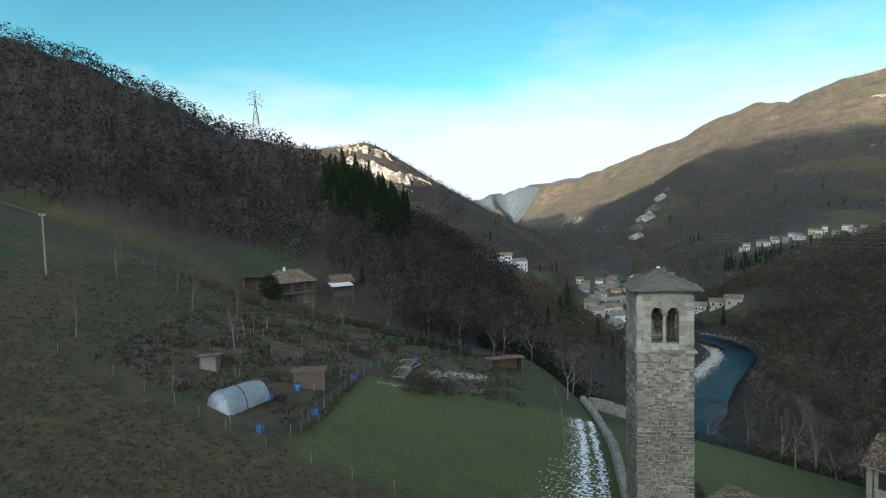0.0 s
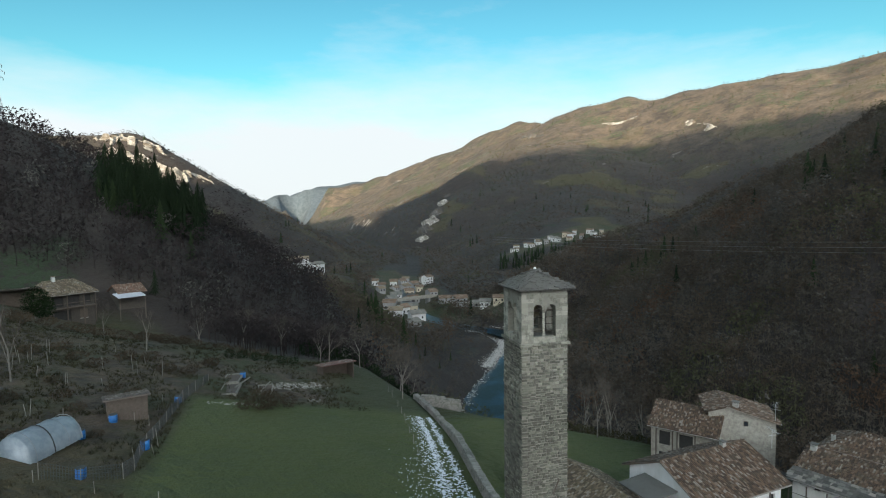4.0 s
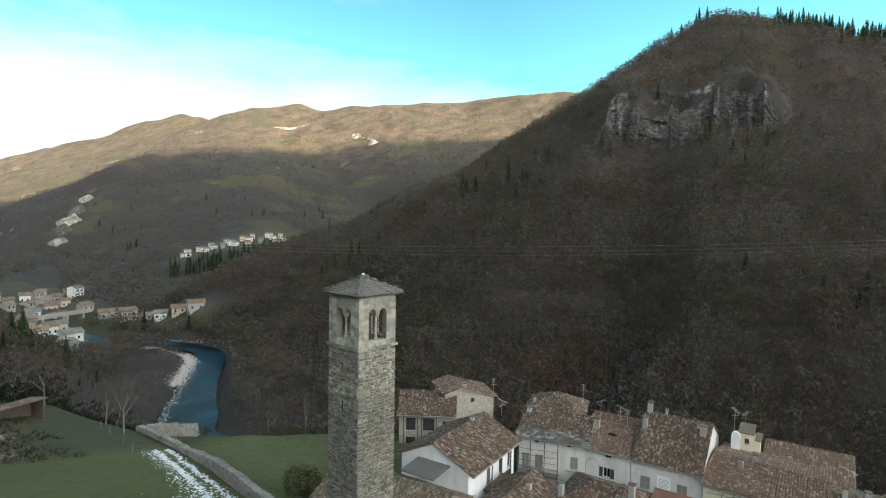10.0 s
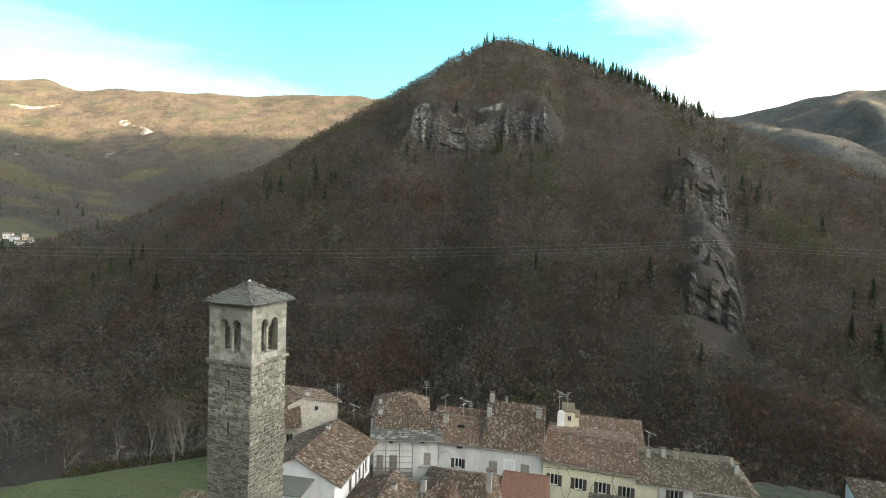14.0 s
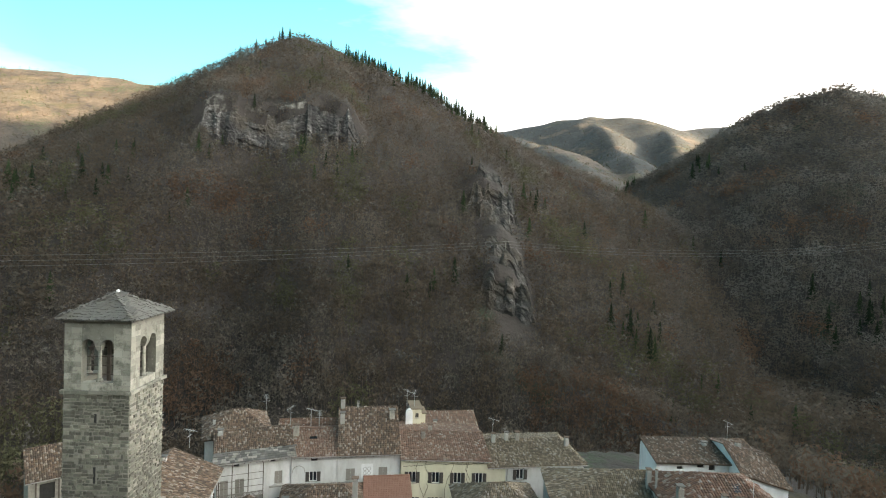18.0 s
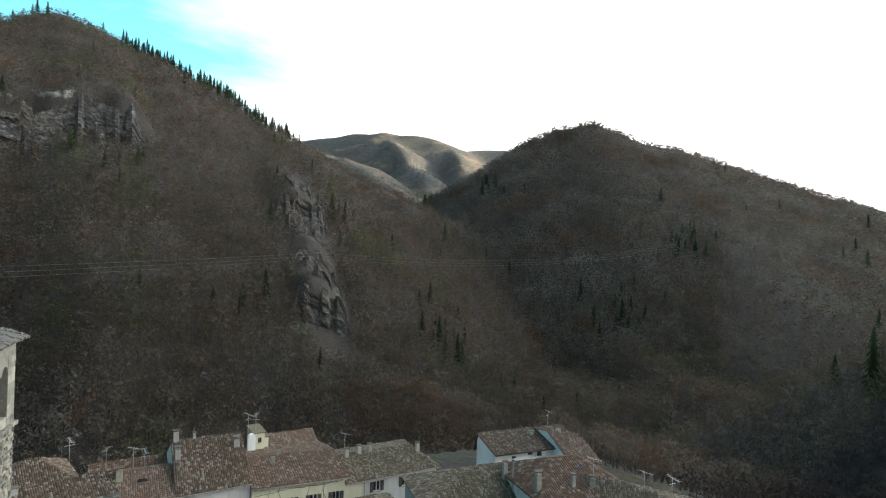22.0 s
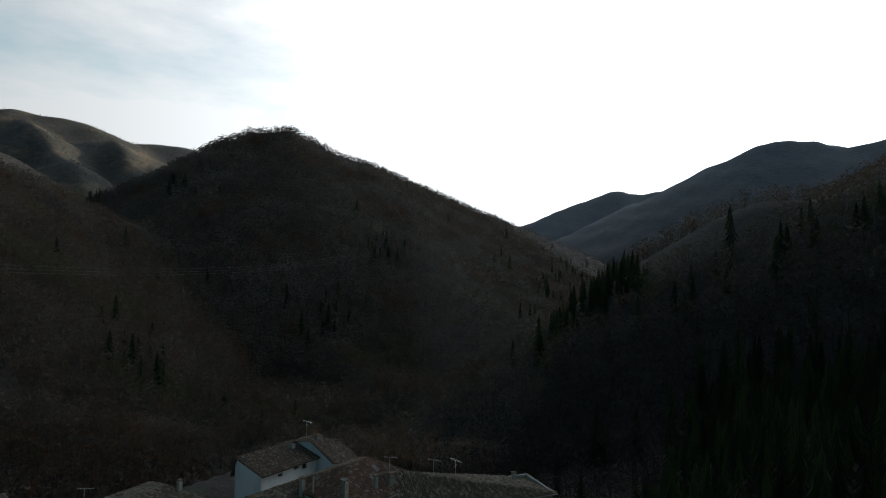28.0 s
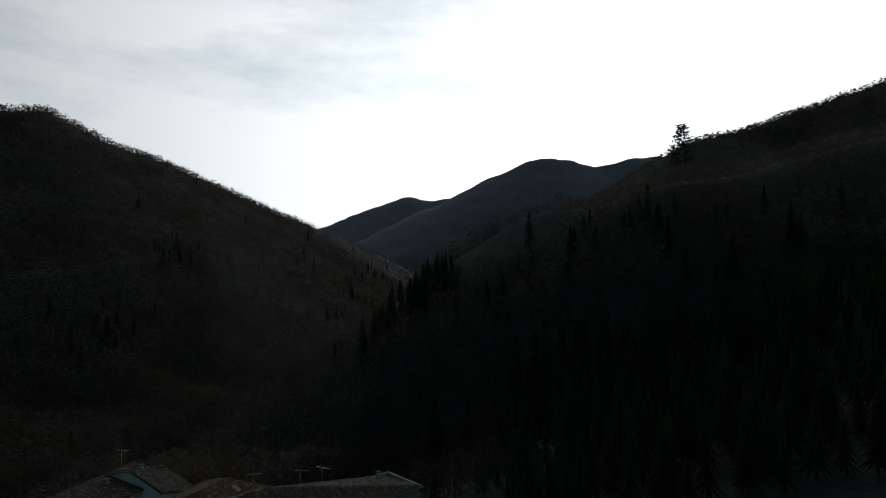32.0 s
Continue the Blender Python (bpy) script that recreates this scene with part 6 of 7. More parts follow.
# the stony track with thawing snow
SNOW = worn("thawing_snow", (0.60, 0.62, 0.65), (0.46, 0.48, 0.51), 2, 20, 0.7)
r = np.random.RandomState(9)
track = smooth_line([(20.2, 79), (19.2, 74), (17.2, 64), (15.2, 56), (13.6, 48)], 0.5)
tri = []
for k in range(2300):
    i = r.randint(0, len(track))
    p = track[i]
    loose = k % 3 == 0
    widen = 0.5 + 1.6 * max(0, (70 - p[1]) / 22)
    off = -abs(r.normal(0, 1.7 * widen)) - 1.0 if loose else r.choice((-0.9, 0.75)) * (0.8 + 0.3 * widen) + r.normal(0, 0.22 * (0.6 + widen))
    x, y = p[0] + off, p[1] + r.normal(0, 0.3)
    s = r.uniform(0.05, 0.13) if loose else r.uniform(0.06, 0.2)
    z = ground(x, y) + 0.035
    a = r.uniform(0, 6.28)
    ring = [(x + math.cos(a + q) * s * r.uniform(0.6, 1.2), y + math.sin(a + q) * s * r.uniform(0.6, 1.4), z) for q in (0, 1.57, 3.14, 4.71)]
    top = (x, y, z + 0.04)
    tri += [(ring[q], ring[(q + 1) % 4], top) for q in range(4)]
tagged(tri_soup("snow_patches", np.array(tri), np.zeros(len(tri)), [SNOW]), "thin broken snow lying on the track beside the wall", "snow", kind="stuff")


# bare trees that stand singly
def branchy(seed, tall=9.0, spread=0.5, levels=4):
    """Stem and twigs of a leafless tree, as two bmeshes."""
    rr = random.Random(seed)
    stem, twig = bmesh.new(), bmesh.new()

    def grow(p, d, length, radius, level):
        q = p + d * length
        tube_shape(stem if level < 2 else twig, p, q, radius, radius * 0.66, 5 if level < 2 else 3, False)
        if level >= levels:
            return
        n = 3 if level else 4
        for k in range(n + (level > 1)):
            f = rr.uniform(0.55, 1.0) if level else rr.uniform(0.4, 1.0)
            turn = Vector((rr.gauss(0, 1), rr.gauss(0, 1), rr.gauss(0, 0.4))).normalized()
            nd = (d + turn * spread * rr.uniform(0.7, 1.4) + Vector((0, 0, 0.16))).normalized()
            grow(p + d * length * f, nd, length * rr.uniform(0.52, 0.74), radius * 0.55, level + 1)

    grow(Vector((0, 0, -0.3)), Vector((rr.gauss(0, 0.06), rr.gauss(0, 0.06), 1)).normalized(), tall * 0.42, tall * 0.011, 0)
    return stem, twig


BARK = worn("grey_bark", (0.085, 0.075, 0.064), (0.17, 0.155, 0.13), 2, 20, 0.95)
TWIGS = worn("brown_twigs", (0.055, 0.045, 0.037), (0.09, 0.072, 0.057), 2, 20, 0.95)
protos = []


def bare_tree(kind, x, y, scale, label):
    while len(protos) <= kind:
        protos.append(None)
    m = Matrix.Translation((x, y, ground(x, y))) @ Matrix.Rotation(random.uniform(0, 6.28), 4, "Z")
    if protos[kind] is None:
        stem, twig = branchy(kind + 3, 9.0, (0.5, 0.62, 0.36, 0.7, 0.3)[kind], (4, 5, 4, 5, 4)[kind])
        ob = thing("bare_tree", m, label, "tree", "bare trees round the meadow")
        part("trunk", stem, BARK, ob)
        part("crown", twig, TWIGS, ob)
        protos[kind] = ob
    else:
        ob = copy_thing(protos[kind], m)
        tagged(ob, label)
    for o in ob.children:
        o.matrix_basis = Matrix.Diagonal((scale, scale, scale, 1))
    return ob


for kind, x, y, s, label in ((1, 19.6, 88.5, 1.15, "broad leafless tree with pollarded limbs at the wall end"), (0, -45.3, 66.9, 1.1, "leafless pale-barked tree on the grass slope"), (4, -54.9, 104.5, 0.8, "thin leafless tree below the wood edge"), (4, -48.2, 99.2, 0.85, "thin leafless tree below the wood edge"), (2, -42.7, 92.5, 0.95, "leaning pale leafless tree on the slope"),
        (4, -31.1, 80.1, 1.15, "slim bare tree in the garden"), (2, -19.6, 103.0, 0.9, "slim bare tree in the garden"), (0, -27.0, 112.0, 0.8, "bare fruit tree below the farmhouse"), (0, -12.0, 116.0, 0.9, "bare tree at the garden edge"), (1, 3.0, 118.0, 1.2, "leafless tree at the wood edge"), (3, 12.0, 114.0, 1.2, "leafless tree at the wood edge"),
        (1, 17.0, 108.0, 1.1, "leafless tree at the wood edge"), (3, 24.0, 104.0, 1.25, "leafless tree above the river bank"), (0, 29.0, 112.0, 1.3, "leafless tree above the river bank"), (1, -4.0, 126.0, 1.2, "leafless tree at the wood edge"), (2, 46.0, 75.0, 1.2, "tall slim leafless tree near the houses"), (4, 48.8, 71.5, 1.3, "tall slim leafless tree near the houses"),
        (2, 45.0, 70.0, 1.15, "tall slim leafless tree near the houses"), (4, 51.5, 75.5, 1.35, "tall slim leafless tree near the houses"), (2, 54.0, 70.0, 1.3, "tall slim leafless tree near the houses"), (4, 43.0, 77.5, 1.0, "tall slim leafless tree near the houses"), (0, 56.0, 78.0, 1.2, "leafless tree near the houses"), (3, 40.0, 83.0, 1.0, "leafless tree above the river bank"), (0, 9.5, 109.5, 0.9, "leafless tree behind the woodshed"), (2, -38.0, 100.0, 0.8, "thin leafless tree on the slope"), (0, -57.0, 96.0, 0.9, "thin leafless tree below the wood edge")):
    bare_tree(kind, x, y, s, label)


# hedges and shrubs
def leafy(name, label, category, spots, material, seed, leaf=0.16, group=""):
    """A bush of small leaf blades filling rounded clumps; spots: x, y, radius, height."""
    rr = np.random.RandomState(seed)
    tri = []
    x0, y0 = spots[0][:2]
    for x, y, rad_, h in spots:
        n = int(260 * rad_ * max(h, 1) / (leaf / 0.16))
        g = ground(x, y)
        d = rr.normal(size=(n, 3))
        d /= np.linalg.norm(d, axis=1)[:, None]
        rr_ = rr.uniform(0.45, 1.05, n) ** 0.5 * (1 + 0.18 * np.sin(d[:, 0] * 5 + x) * np.cos(d[:, 1] * 4 + y))
        c = np.c_[x + d[:, 0] * rad_ * rr_, y + d[:, 1] * rad_ * rr_, g + h * 0.5 + d[:, 2] * h * 0.5 * rr_]
        for p in c:
            a, b = rr.normal(size=3), rr.normal(size=3)
            a *= leaf / np.linalg.norm(a)
            b *= leaf / np.linalg.norm(b)
            tri.append((p - a * 0.5, p + a * 0.5, p + b))
    ob = tri_soup(name, np.array(tri), np.zeros(len(tri)), [material])
    return tagged(ob, label, category, group)


EVERGREEN = bark("evergreen_leaf", (0.020, 0.032, 0.013))
IVY = bark("brown_green_leaf", (0.055, 0.050, 0.022))
SCRUB = bark("dry_scrub", (0.075, 0.055, 0.036))
leafy("round_bush", "round brown-green bush at the foot of the tower", "bush", [(24.6, 58.0, 1.9, 3.6), (25.6, 57.0, 1.7, 3.2)], IVY, 1)
leafy("evergreen_shrub", "dark conical evergreen shrub beside the farmhouse", "shrub", [(-41.4, 130.5, 2.3, 6.0), (-40.2, 129.8, 1.9, 4.5)], EVERGREEN, 2, 0.25)
leafy("hedge", "dark evergreen hedge at the garden edge", "hedge", [(9.4 + k * 2.4, 128 - k * 2.6, 2.0, 3.2) for k in range(9)], EVERGREEN, 3, 0.25)
leafy("hedge", "dark clipped hedge along the meadow rim", "hedge", [(37 + k * 1.5, 79.0 - k * 1.05, 1.0, 1.6) for k in range(18)], IVY, 4, 0.2)
leafy("garden_bush", "dry brown bush on the lawn edge", "bush", [(-3.4, 77.0, 1.9, 3.0), (-2.2, 77.6, 1.5, 2.6), (-5.6, 76.6, 1.0, 1.4), (0.2, 78.6, 1.1, 2.2)], SCRUB, 5)
leafy("hedge", "low row of round evergreens at the garden edge", "hedge", [(-7 + k * 2.2, 104 + 0.5 * (k % 2), 0.9, 1.6) for k in range(6)], EVERGREEN, 6)
leafy("bramble", "brown bramble thicket on the slope", "scrub", [(-40 + k * 3.1, 116 + 3 * math.sin(k), 1.9, 1.6) for k in range(9)] + [(-52 + k * 2.7, 112 + 2 * math.sin(k * 2), 1.8, 1.5) for k in range(6)], SCRUB, 7, 0.2)
leafy("bramble", "brown scrub between garden and farmhouse", "scrub", [(-33 + k * 2.9, 94 + 4 * math.sin(k * 1.7), 1.6, 1.2) for k in range(9)], SCRUB, 8, 0.2)


# weeds and dead grass, blade by blade
def tufts(name, label, count, blade, box, test, material, seed):
    """Loose blades of dead growth over a stretch of ground."""
    rr = np.random.RandomState(seed)
    tri = []
    while len(tri) < count * 5:
        x, y = rr.uniform(box[0], box[1]), rr.uniform(box[2], box[3])
        if not test(x, y):
            continue
        g = ground(x, y)
        for _ in range(5):
            a, lean = rr.uniform(0, 6.283), rr.uniform(0.2, 0.9) * blade
            base = np.array((x + rr.normal() * 0.12, y + rr.normal() * 0.12, g - 0.03))
            tri.append(sliver(base, base + np.array((math.cos(a) * lean, math.sin(a) * lean, blade * rr.uniform(0.5, 1.2))), 0.09, rr))
    ob = tri_soup(name, np.array(tri), np.zeros(len(tri)), [material])
    return tagged(ob, label, "grass", kind="stuff")


STRAW = bark("dead_grass_blades", (0.085, 0.070, 0.042), spread=0.7)
WEED = bark("garden_weeds", (0.050, 0.046, 0.024), spread=0.8)
tufts("dry_grass", "brown dead grass on the brow of the field", 5200, 0.22, (-60, 6, 36, 64), lambda x, y: y + 0.3 * x < 47.5 + math.sin(x), STRAW, 41)
tufts("garden_weeds", "withered weeds and stalks all over the kitchen garden", 3600, 0.45, (-42, 12, 56, 112), lambda x, y: y + 0.3 * x > 51 and not (x - 0.12 * y > -21.5 and y < 80) and math.sin(x * 0.5 + 2 * math.sin(y * 0.21)) * math.cos(y * 0.37) > -0.25, WEED, 42)
tufts("meadow_grass", "tufts of rough grass on the upper meadow", 2600, 0.28, (-64, -30, 64, 118), lambda x, y: True, WEED, 43)
leafy("bramble", "bare brown bushes on the dry bank above the garden", "scrub", [(-22 + k * 2.3, 118 - k * 1.1 + 2 * math.sin(k * 2.3), 1.5, 1.3) for k in range(10)], SCRUB, 9, 0.2)
leafy("bramble", "brown bushes around the vegetable garden", "scrub", [(-36 + k * 2.2, 76 + 5 * math.sin(k * 1.9), 1.1, 1.0) for k in range(9)] + [(-30 + k * 3.4, 62 + 2.5 * math.sin(k * 2.7), 0.8, 0.7) for k in range(4)], SCRUB, 10, 0.16)


# fences
POSTWOOD = worn("pale_split_post", (0.13, 0.12, 0.10), (0.22, 0.205, 0.175), 4, 30, 0.9)
NETTING = worn("dark_fence_netting", (0.035, 0.038, 0.035), (0.05, 0.052, 0.05), 5, 30, 0.8)


def fence(label, line, gap, high, netting=False, seed=0):
    rr = random.Random(seed)
    pts = smooth_line(line, gap)
    ob = thing("fence", pose(pts[0][0], pts[0][1], ground(*pts[0])), label, "fence")
    inv = ob.matrix_world.inverted()
    tops = []
    for p in pts:
        h = high * rr.uniform(0.8, 1.15)
        a = Vector((p[0], p[1], ground(*p)))
        b = a + Vector((rr.gauss(0, 0.06), rr.gauss(0, 0.06), h))
        tube("post", inv @ (a - Vector((0, 0, 0.3))), inv @ b, 0.035, POSTWOOD, ob, n=5)
        tops.append((a, b))
    for (a, b), (c, d) in zip(tops, tops[1:]):
        for f in ((0.25, 0.5, 0.75, 0.95) if netting else (0.5, 0.9)):
            tube("wire", inv @ (a + (b - a) * f), inv @ (c + (d - c) * f), 0.02 if netting else 0.007, NETTING, ob, n=3)
        if netting:
            bm = bmesh.new()
            for j in range(14):
                q = j / 14
                p0, p1 = a.lerp(c, q), b.lerp(d, q)
                tube_shape(bm, inv @ p0, inv @ p1, 0.022, 0.022, 3, False)
            tagged(part("net_panel", bm, NETTING, ob), kind="stuff")
    return ob


fence("split-post wire fence along the brow of the field", [(-52, 62.4), (-44, 61.8), (-37.4, 61.0), (-29, 57.6), (-22.2, 54.0), (-13, 50.8), (-4.9, 48.2), (4, 46.0)], 3.3, 1.2, seed=1)
fence("dark netted garden fence with wooden posts", [(-22, 54.6), (-16.1, 55.2), (-15.4, 60), (-14.0, 70), (-12.2, 80), (-9.5, 90)], 2.2, 1.35, True, seed=2)
fence("wire fence beside the track", [(18.2, 92), (17.4, 84), (15.4, 72), (12.6, 58)], 3.4, 1.2, seed=3)
fence("field fence on the upper slope", [(-64, 112), (-52, 111), (-42, 118), (-30, 124)], 3.2, 1.2, seed=4)

# polytunnel
tunnel = thing("polytunnel", pose(-24.8, 58.3, ground(-24, 60) - 0.25, 0, 0, 62), "translucent grey plastic polytunnel with a dark strap", "polytunnel")
m = Nodes("greenhouse_film", 0.35)
m.bsdf.inputs["Transmission Weight"].default_value = 0.25
FILM = m.done(m.mix(m.range(m.noise(1.2, 4, 0.6), 0.35, 0.7), (0.20, 0.24, 0.27), (0.34, 0.38, 0.41)))
bm = bmesh.new()
LENGTH, WIDE, HIGH = 6.0, 3.6, 2.5
rows = []
for i in range(25):
    f = i / 24
    rib = 1 + 0.02 * math.cos(i * math.pi) - 0.10 * max(0, f - 0.85) / 0.15 - 0.06 * max(0, 0.1 - f) / 0.1
    rows.append([bm.verts.new((f * LENGTH, math.cos(math.pi * k / 14) * WIDE / 2 * rib + random.gauss(0, 0.015), math.sin(math.pi * k / 14) * HIGH * rib * (1 - 0.12 * f) + random.gauss(0, 0.015))) for k in range(15)])
for a, b in zip(rows, rows[1:]):
    for k in range(14):
        bm.faces.new((a[k], a[k + 1], b[k + 1], b[k]))
bm.faces.new(rows[0]), bm.faces.new(rows[-1])
part("film", bm, FILM, tunnel, smooth=True)
for f, mat, rad_ in ((0.42, NETTING, 0.05), (0.1, STEEL, 0.03), (0.7, STEEL, 0.03), (0.95, STEEL, 0.03)):
    bm = bmesh.new()
    for k in range(14):
        a, b = math.pi * k / 14, math.pi * (k + 1) / 14
        s = 1.01 * (1 - 0.12 * f)
        tube_shape(bm, (f * LENGTH, math.cos(a) * WIDE / 2 * 1.03, math.sin(a) * HIGH * s * 1.03), (f * LENGTH, math.cos(b) * WIDE / 2 * 1.03, math.sin(b) * HIGH * s * 1.03), rad_, rad_, 5, False)
    part("hoop", bm, mat, tunnel)


# sheds, bins, beds
def shed(name, label, x, y, turn, w, d, low, high, wall, roof, open_front=False):
    ob = thing(name, pose(x, y, ground(x, y) - 0.1, 0, 0, turn), label, "shed")
    for cx in (0, w):
        for cy in (0, d):
            block("post", (cx - 0.07, cy - 0.07, -1.4), (cx + 0.07, cy + 0.07, (high if cy == 0 else low)), TIMBER, ob)
    n = int(w / 0.28)
    for k in range(n):
        if not open_front:
            block("board", (k * w / n + 0.01, -0.03, -1.3), ((k + 1) * w / n - 0.01, 0.01, high - 0.12), wall, ob)
        block("board", (k * w / n + 0.01, d - 0.01, -1.3), ((k + 1) * w / n - 0.01, d + 0.03, low - 0.1), wall, ob)
    for cx in (0, w):
        bm = bmesh.new()
        v = [bm.verts.new((cx + o, yy, zz)) for o in (-0.02, 0.02) for yy, zz in ((0, -1.3), (d, -1.3), (d, low - 0.08), (0, high - 0.08))]
        bm.faces.new(v[:4]), bm.faces.new(v[4:])
        for k in range(4):
            bm.faces.new((v[k], v[(k + 1) % 4], v[4 + (k + 1) % 4], v[4 + k]))
        part("side_panel", bm, wall, ob)
    tiles("roof", (-0.4, -0.5, high), (w + 0.4, -0.5, high), (w + 0.4, d + 0.4, low + 0.02), (-0.4, d + 0.4, low + 0.02), roof, ob, 0.25, 0.9, 0.03, seed=int(w * 10))
    return ob


CORRUGATED = tile_material("rusty_corrugated_sheet", (0.065, 0.056, 0.048), (0.11, 0.094, 0.08), (0.16, 0.138, 0.12), (0.14, 0.10, 0.075))
PINKROOF = tile_material("faded_red_sheet", (0.11, 0.066, 0.054), (0.16, 0.095, 0.078), (0.21, 0.135, 0.112), (0.12, 0.10, 0.08))
hut = shed("garden_shed", "grey weathered wooden garden shed with a sheet roof", -19.6, 69.6, 12, 3.8, 3.0, 1.7, 2.3, TIMBER, CORRUGATED)
shed("wood_store", "open wood store with a faded red sheet roof", 8.2, 98.0, 14, 5.8, 2.6, 1.5, 2.0, TIMBER, PINKROOF, True)
shed("field_shed", "small grey board shed in the upper garden", -31.5, 69.6, 5, 2.0, 1.6, 1.5, 1.8, GREYWOOD, CORRUGATED)
shed("long_shed", "long low open shed with a brown roof beside the farmhouse", -49.5, 136.0, 28, 9.5, 3.6, 2.2, 2.9, TIMBER, CORRUGATED, True)
PLASTIC = worn("blue_plastic_drum", (0.010, 0.10, 0.30), (0.02, 0.14, 0.38), 4, 30, 0.4, 0.1)
for x, y, h in ((-15.2, 62.0, 0.95), (-20.9, 63.8, 0.85), (-19.2, 55.2, 0.9), (-13.3, 77.3, 0.8), (-5.2, 92.0, 0.9), (-19.0, 69.0, 0.8)):
    drum = thing("water_drum", pose(x, y, ground(x, y), 0, random.uniform(-4, 4), random.uniform(0, 360)), "bright blue plastic water drum in the garden", "drum", "blue drums in the garden")
    bm = bmesh.new()
    prof = [(0.30, -0.05), (0.33, 0.05), (0.33, 0.3 * h), (0.36, 0.34 * h), (0.33, 0.38 * h), (0.33, 0.66 * h), (0.36, 0.70 * h), (0.33, 0.74 * h), (0.33, 0.94 * h), (0.30, h)]
    rings = [[bm.verts.new((math.cos(6.2832 * k / 14) * q * 1.25, math.sin(6.2832 * k / 14) * q * 1.25, z)) for k in range(14)] for q, z in prof]
    for a, b in zip(rings, rings[1:]):
        for k in range(14):
            bm.faces.new((a[k], a[(k + 1) % 14], b[(k + 1) % 14], b[k]))
    bm.faces.new(rings[-1])
    part("drum_body", bm, PLASTIC, drum, smooth=True)
    tube("lid_ring", (0, 0, h - 0.01), (0, 0, h + 0.04), 0.40, NETTING, drum, n=14)
for x, y, turn, w, d in ((-6.4, 82.0, 80, 5.0, 2.4), (-6.0, 88.0, 78, 4.4, 2.4), (-1.6, 83.6, 82, 4.6, 2.2)):
    bed = thing("raised_bed", pose(x, y, ground(x, y), 0, 0, turn), "timber-edged raised vegetable bed", "garden bed", "raised beds")
    for lo, hi in (((0, 0, 0), (w, 0.12, 0.45)), ((0, d - 0.12, 0), (w, d, 0.45)), ((0, 0.12, 0), (0.12, d - 0.12, 0.45)), ((w - 0.12, 0.12, 0), (w, d - 0.12, 0.45))):
        block("edging_board", lo, hi, POSTWOOD, bed, 0.01)
    block("soil", (0.12, 0.12, -0.2), (w - 0.12, d - 0.12, 0.3), TIMBER, bed, jit=0.05)
for k, (a, b) in enumerate((((-6.5, 85.0), (-4.2, 90.5)), ((-3.0, 84.5), (-1.4, 89.0)))):
    beam = thing("timber_beam", pose(0, 0, 0), "pale squared timber lying across the garden", "timber")
    tube("beam_body", (a[0], a[1], ground(*a) + 0.35), (b[0], b[1], ground(*b) + 0.6), 0.12, POSTWOOD, beam, n=4)
pebbles("rubble_heap", "grey stone rubble heap in the garden", [(-1.0, 88.5), (3.0, 90.5), (6.6, 92.0)], 0.9, 300, 0.22, -99, 12, WALLSTONE)
pebbles("pale_rubble", "pale stones along the garden terrace", [(-9.5, 78.2), (-6.5, 78.6), (-3.5, 79.0)], 0.35, 70, 0.18, -99, 13, WALLSTONE)
pebbles("track_stones", "pale stones at the end of the lawn", [(4.0, 83.0), (5.4, 83.6)], 0.4, 24, 0.2, -99, 14, WALLSTONE)
for k in range(34):
    x, y = random.uniform(-34, -14), random.uniform(58, 100)
    pole_ = thing("garden_stake", pose(x, y, ground(x, y), random.gauss(0, 5), random.gauss(0, 5), 0), "thin weathered garden stake", "stake", "garden stakes")
    tube("stake_body", (0, 0, -0.2), (0, 0, random.uniform(1.0, 2.2)), 0.035, POSTWOOD, pole_, n=4)

# farmhouse and barn above the gardens
farm = house("two-storey stone farmhouse with dark timber loggia and low roof", (-43.0, 141.5), 38, 9.5, 7.5, 17.0, 25.4, 27.4, DARKWOOD, TILE_GREY,
    front=[(2.0, 22.2, 2.4, 2.1, "void"), (5.2, 22.2, 2.4, 2.1, "void"), (8.0, 22.4, 1.4, 1.8, "void"), (3.0, 19.2, 3.2, 2.1, "void"), (7.2, 19.2, 1.6, 2.0, "closed", TIMBER)], over=1.3, name="farmhouse", hip=(1.5, 2.5))
for x in (0.4, 3.5, 6.8, 9.2):
    block("post", (x - 0.1, -1.1, 18.0), (x + 0.1, -0.9, 25.0), TIMBER, farm)
block("loggia_floor", (0.0, -1.2, 21.8), (9.5, 0.0, 22.0), TIMBER, farm)
block("loggia_rail", (0.0, -1.15, 22.9), (9.5, -1.05, 23.0), TIMBER, farm)
farm.location.x += 1.4
farm.location.y -= 4.0
farm.location.z -= 0.5
chimney(farm, 3.0, 3.4, 27.2, 1.0, 0.6, WHITE)
barn = house("dark timber barn with brown roof and white sheeted lean-to", (-30.5, 152.0), 30, 6.0, 5.5, 18.0, 23.8, 25.2, DARKWOOD, TILE_BROWN, name="barn", category="barn", gutter=False)
barn.location.y -= 2.0
barn.location.z -= 1.0
tiles("lean_to_roof", (-1.2, -3.0, 22.9), (4.8, -3.0, 22.9), (4.8, 0.2, 23.6), (-1.2, 0.2, 23.6), SNOW, barn, 0.3, 0.8, 0.03, seed=8, label="white sheeted lean-to roof")
for x in (-1.0, 4.6):
    block("post", (x - 0.08, -3.4, 17.5), (x + 0.08, -3.24, 22.6), TIMBER, barn)

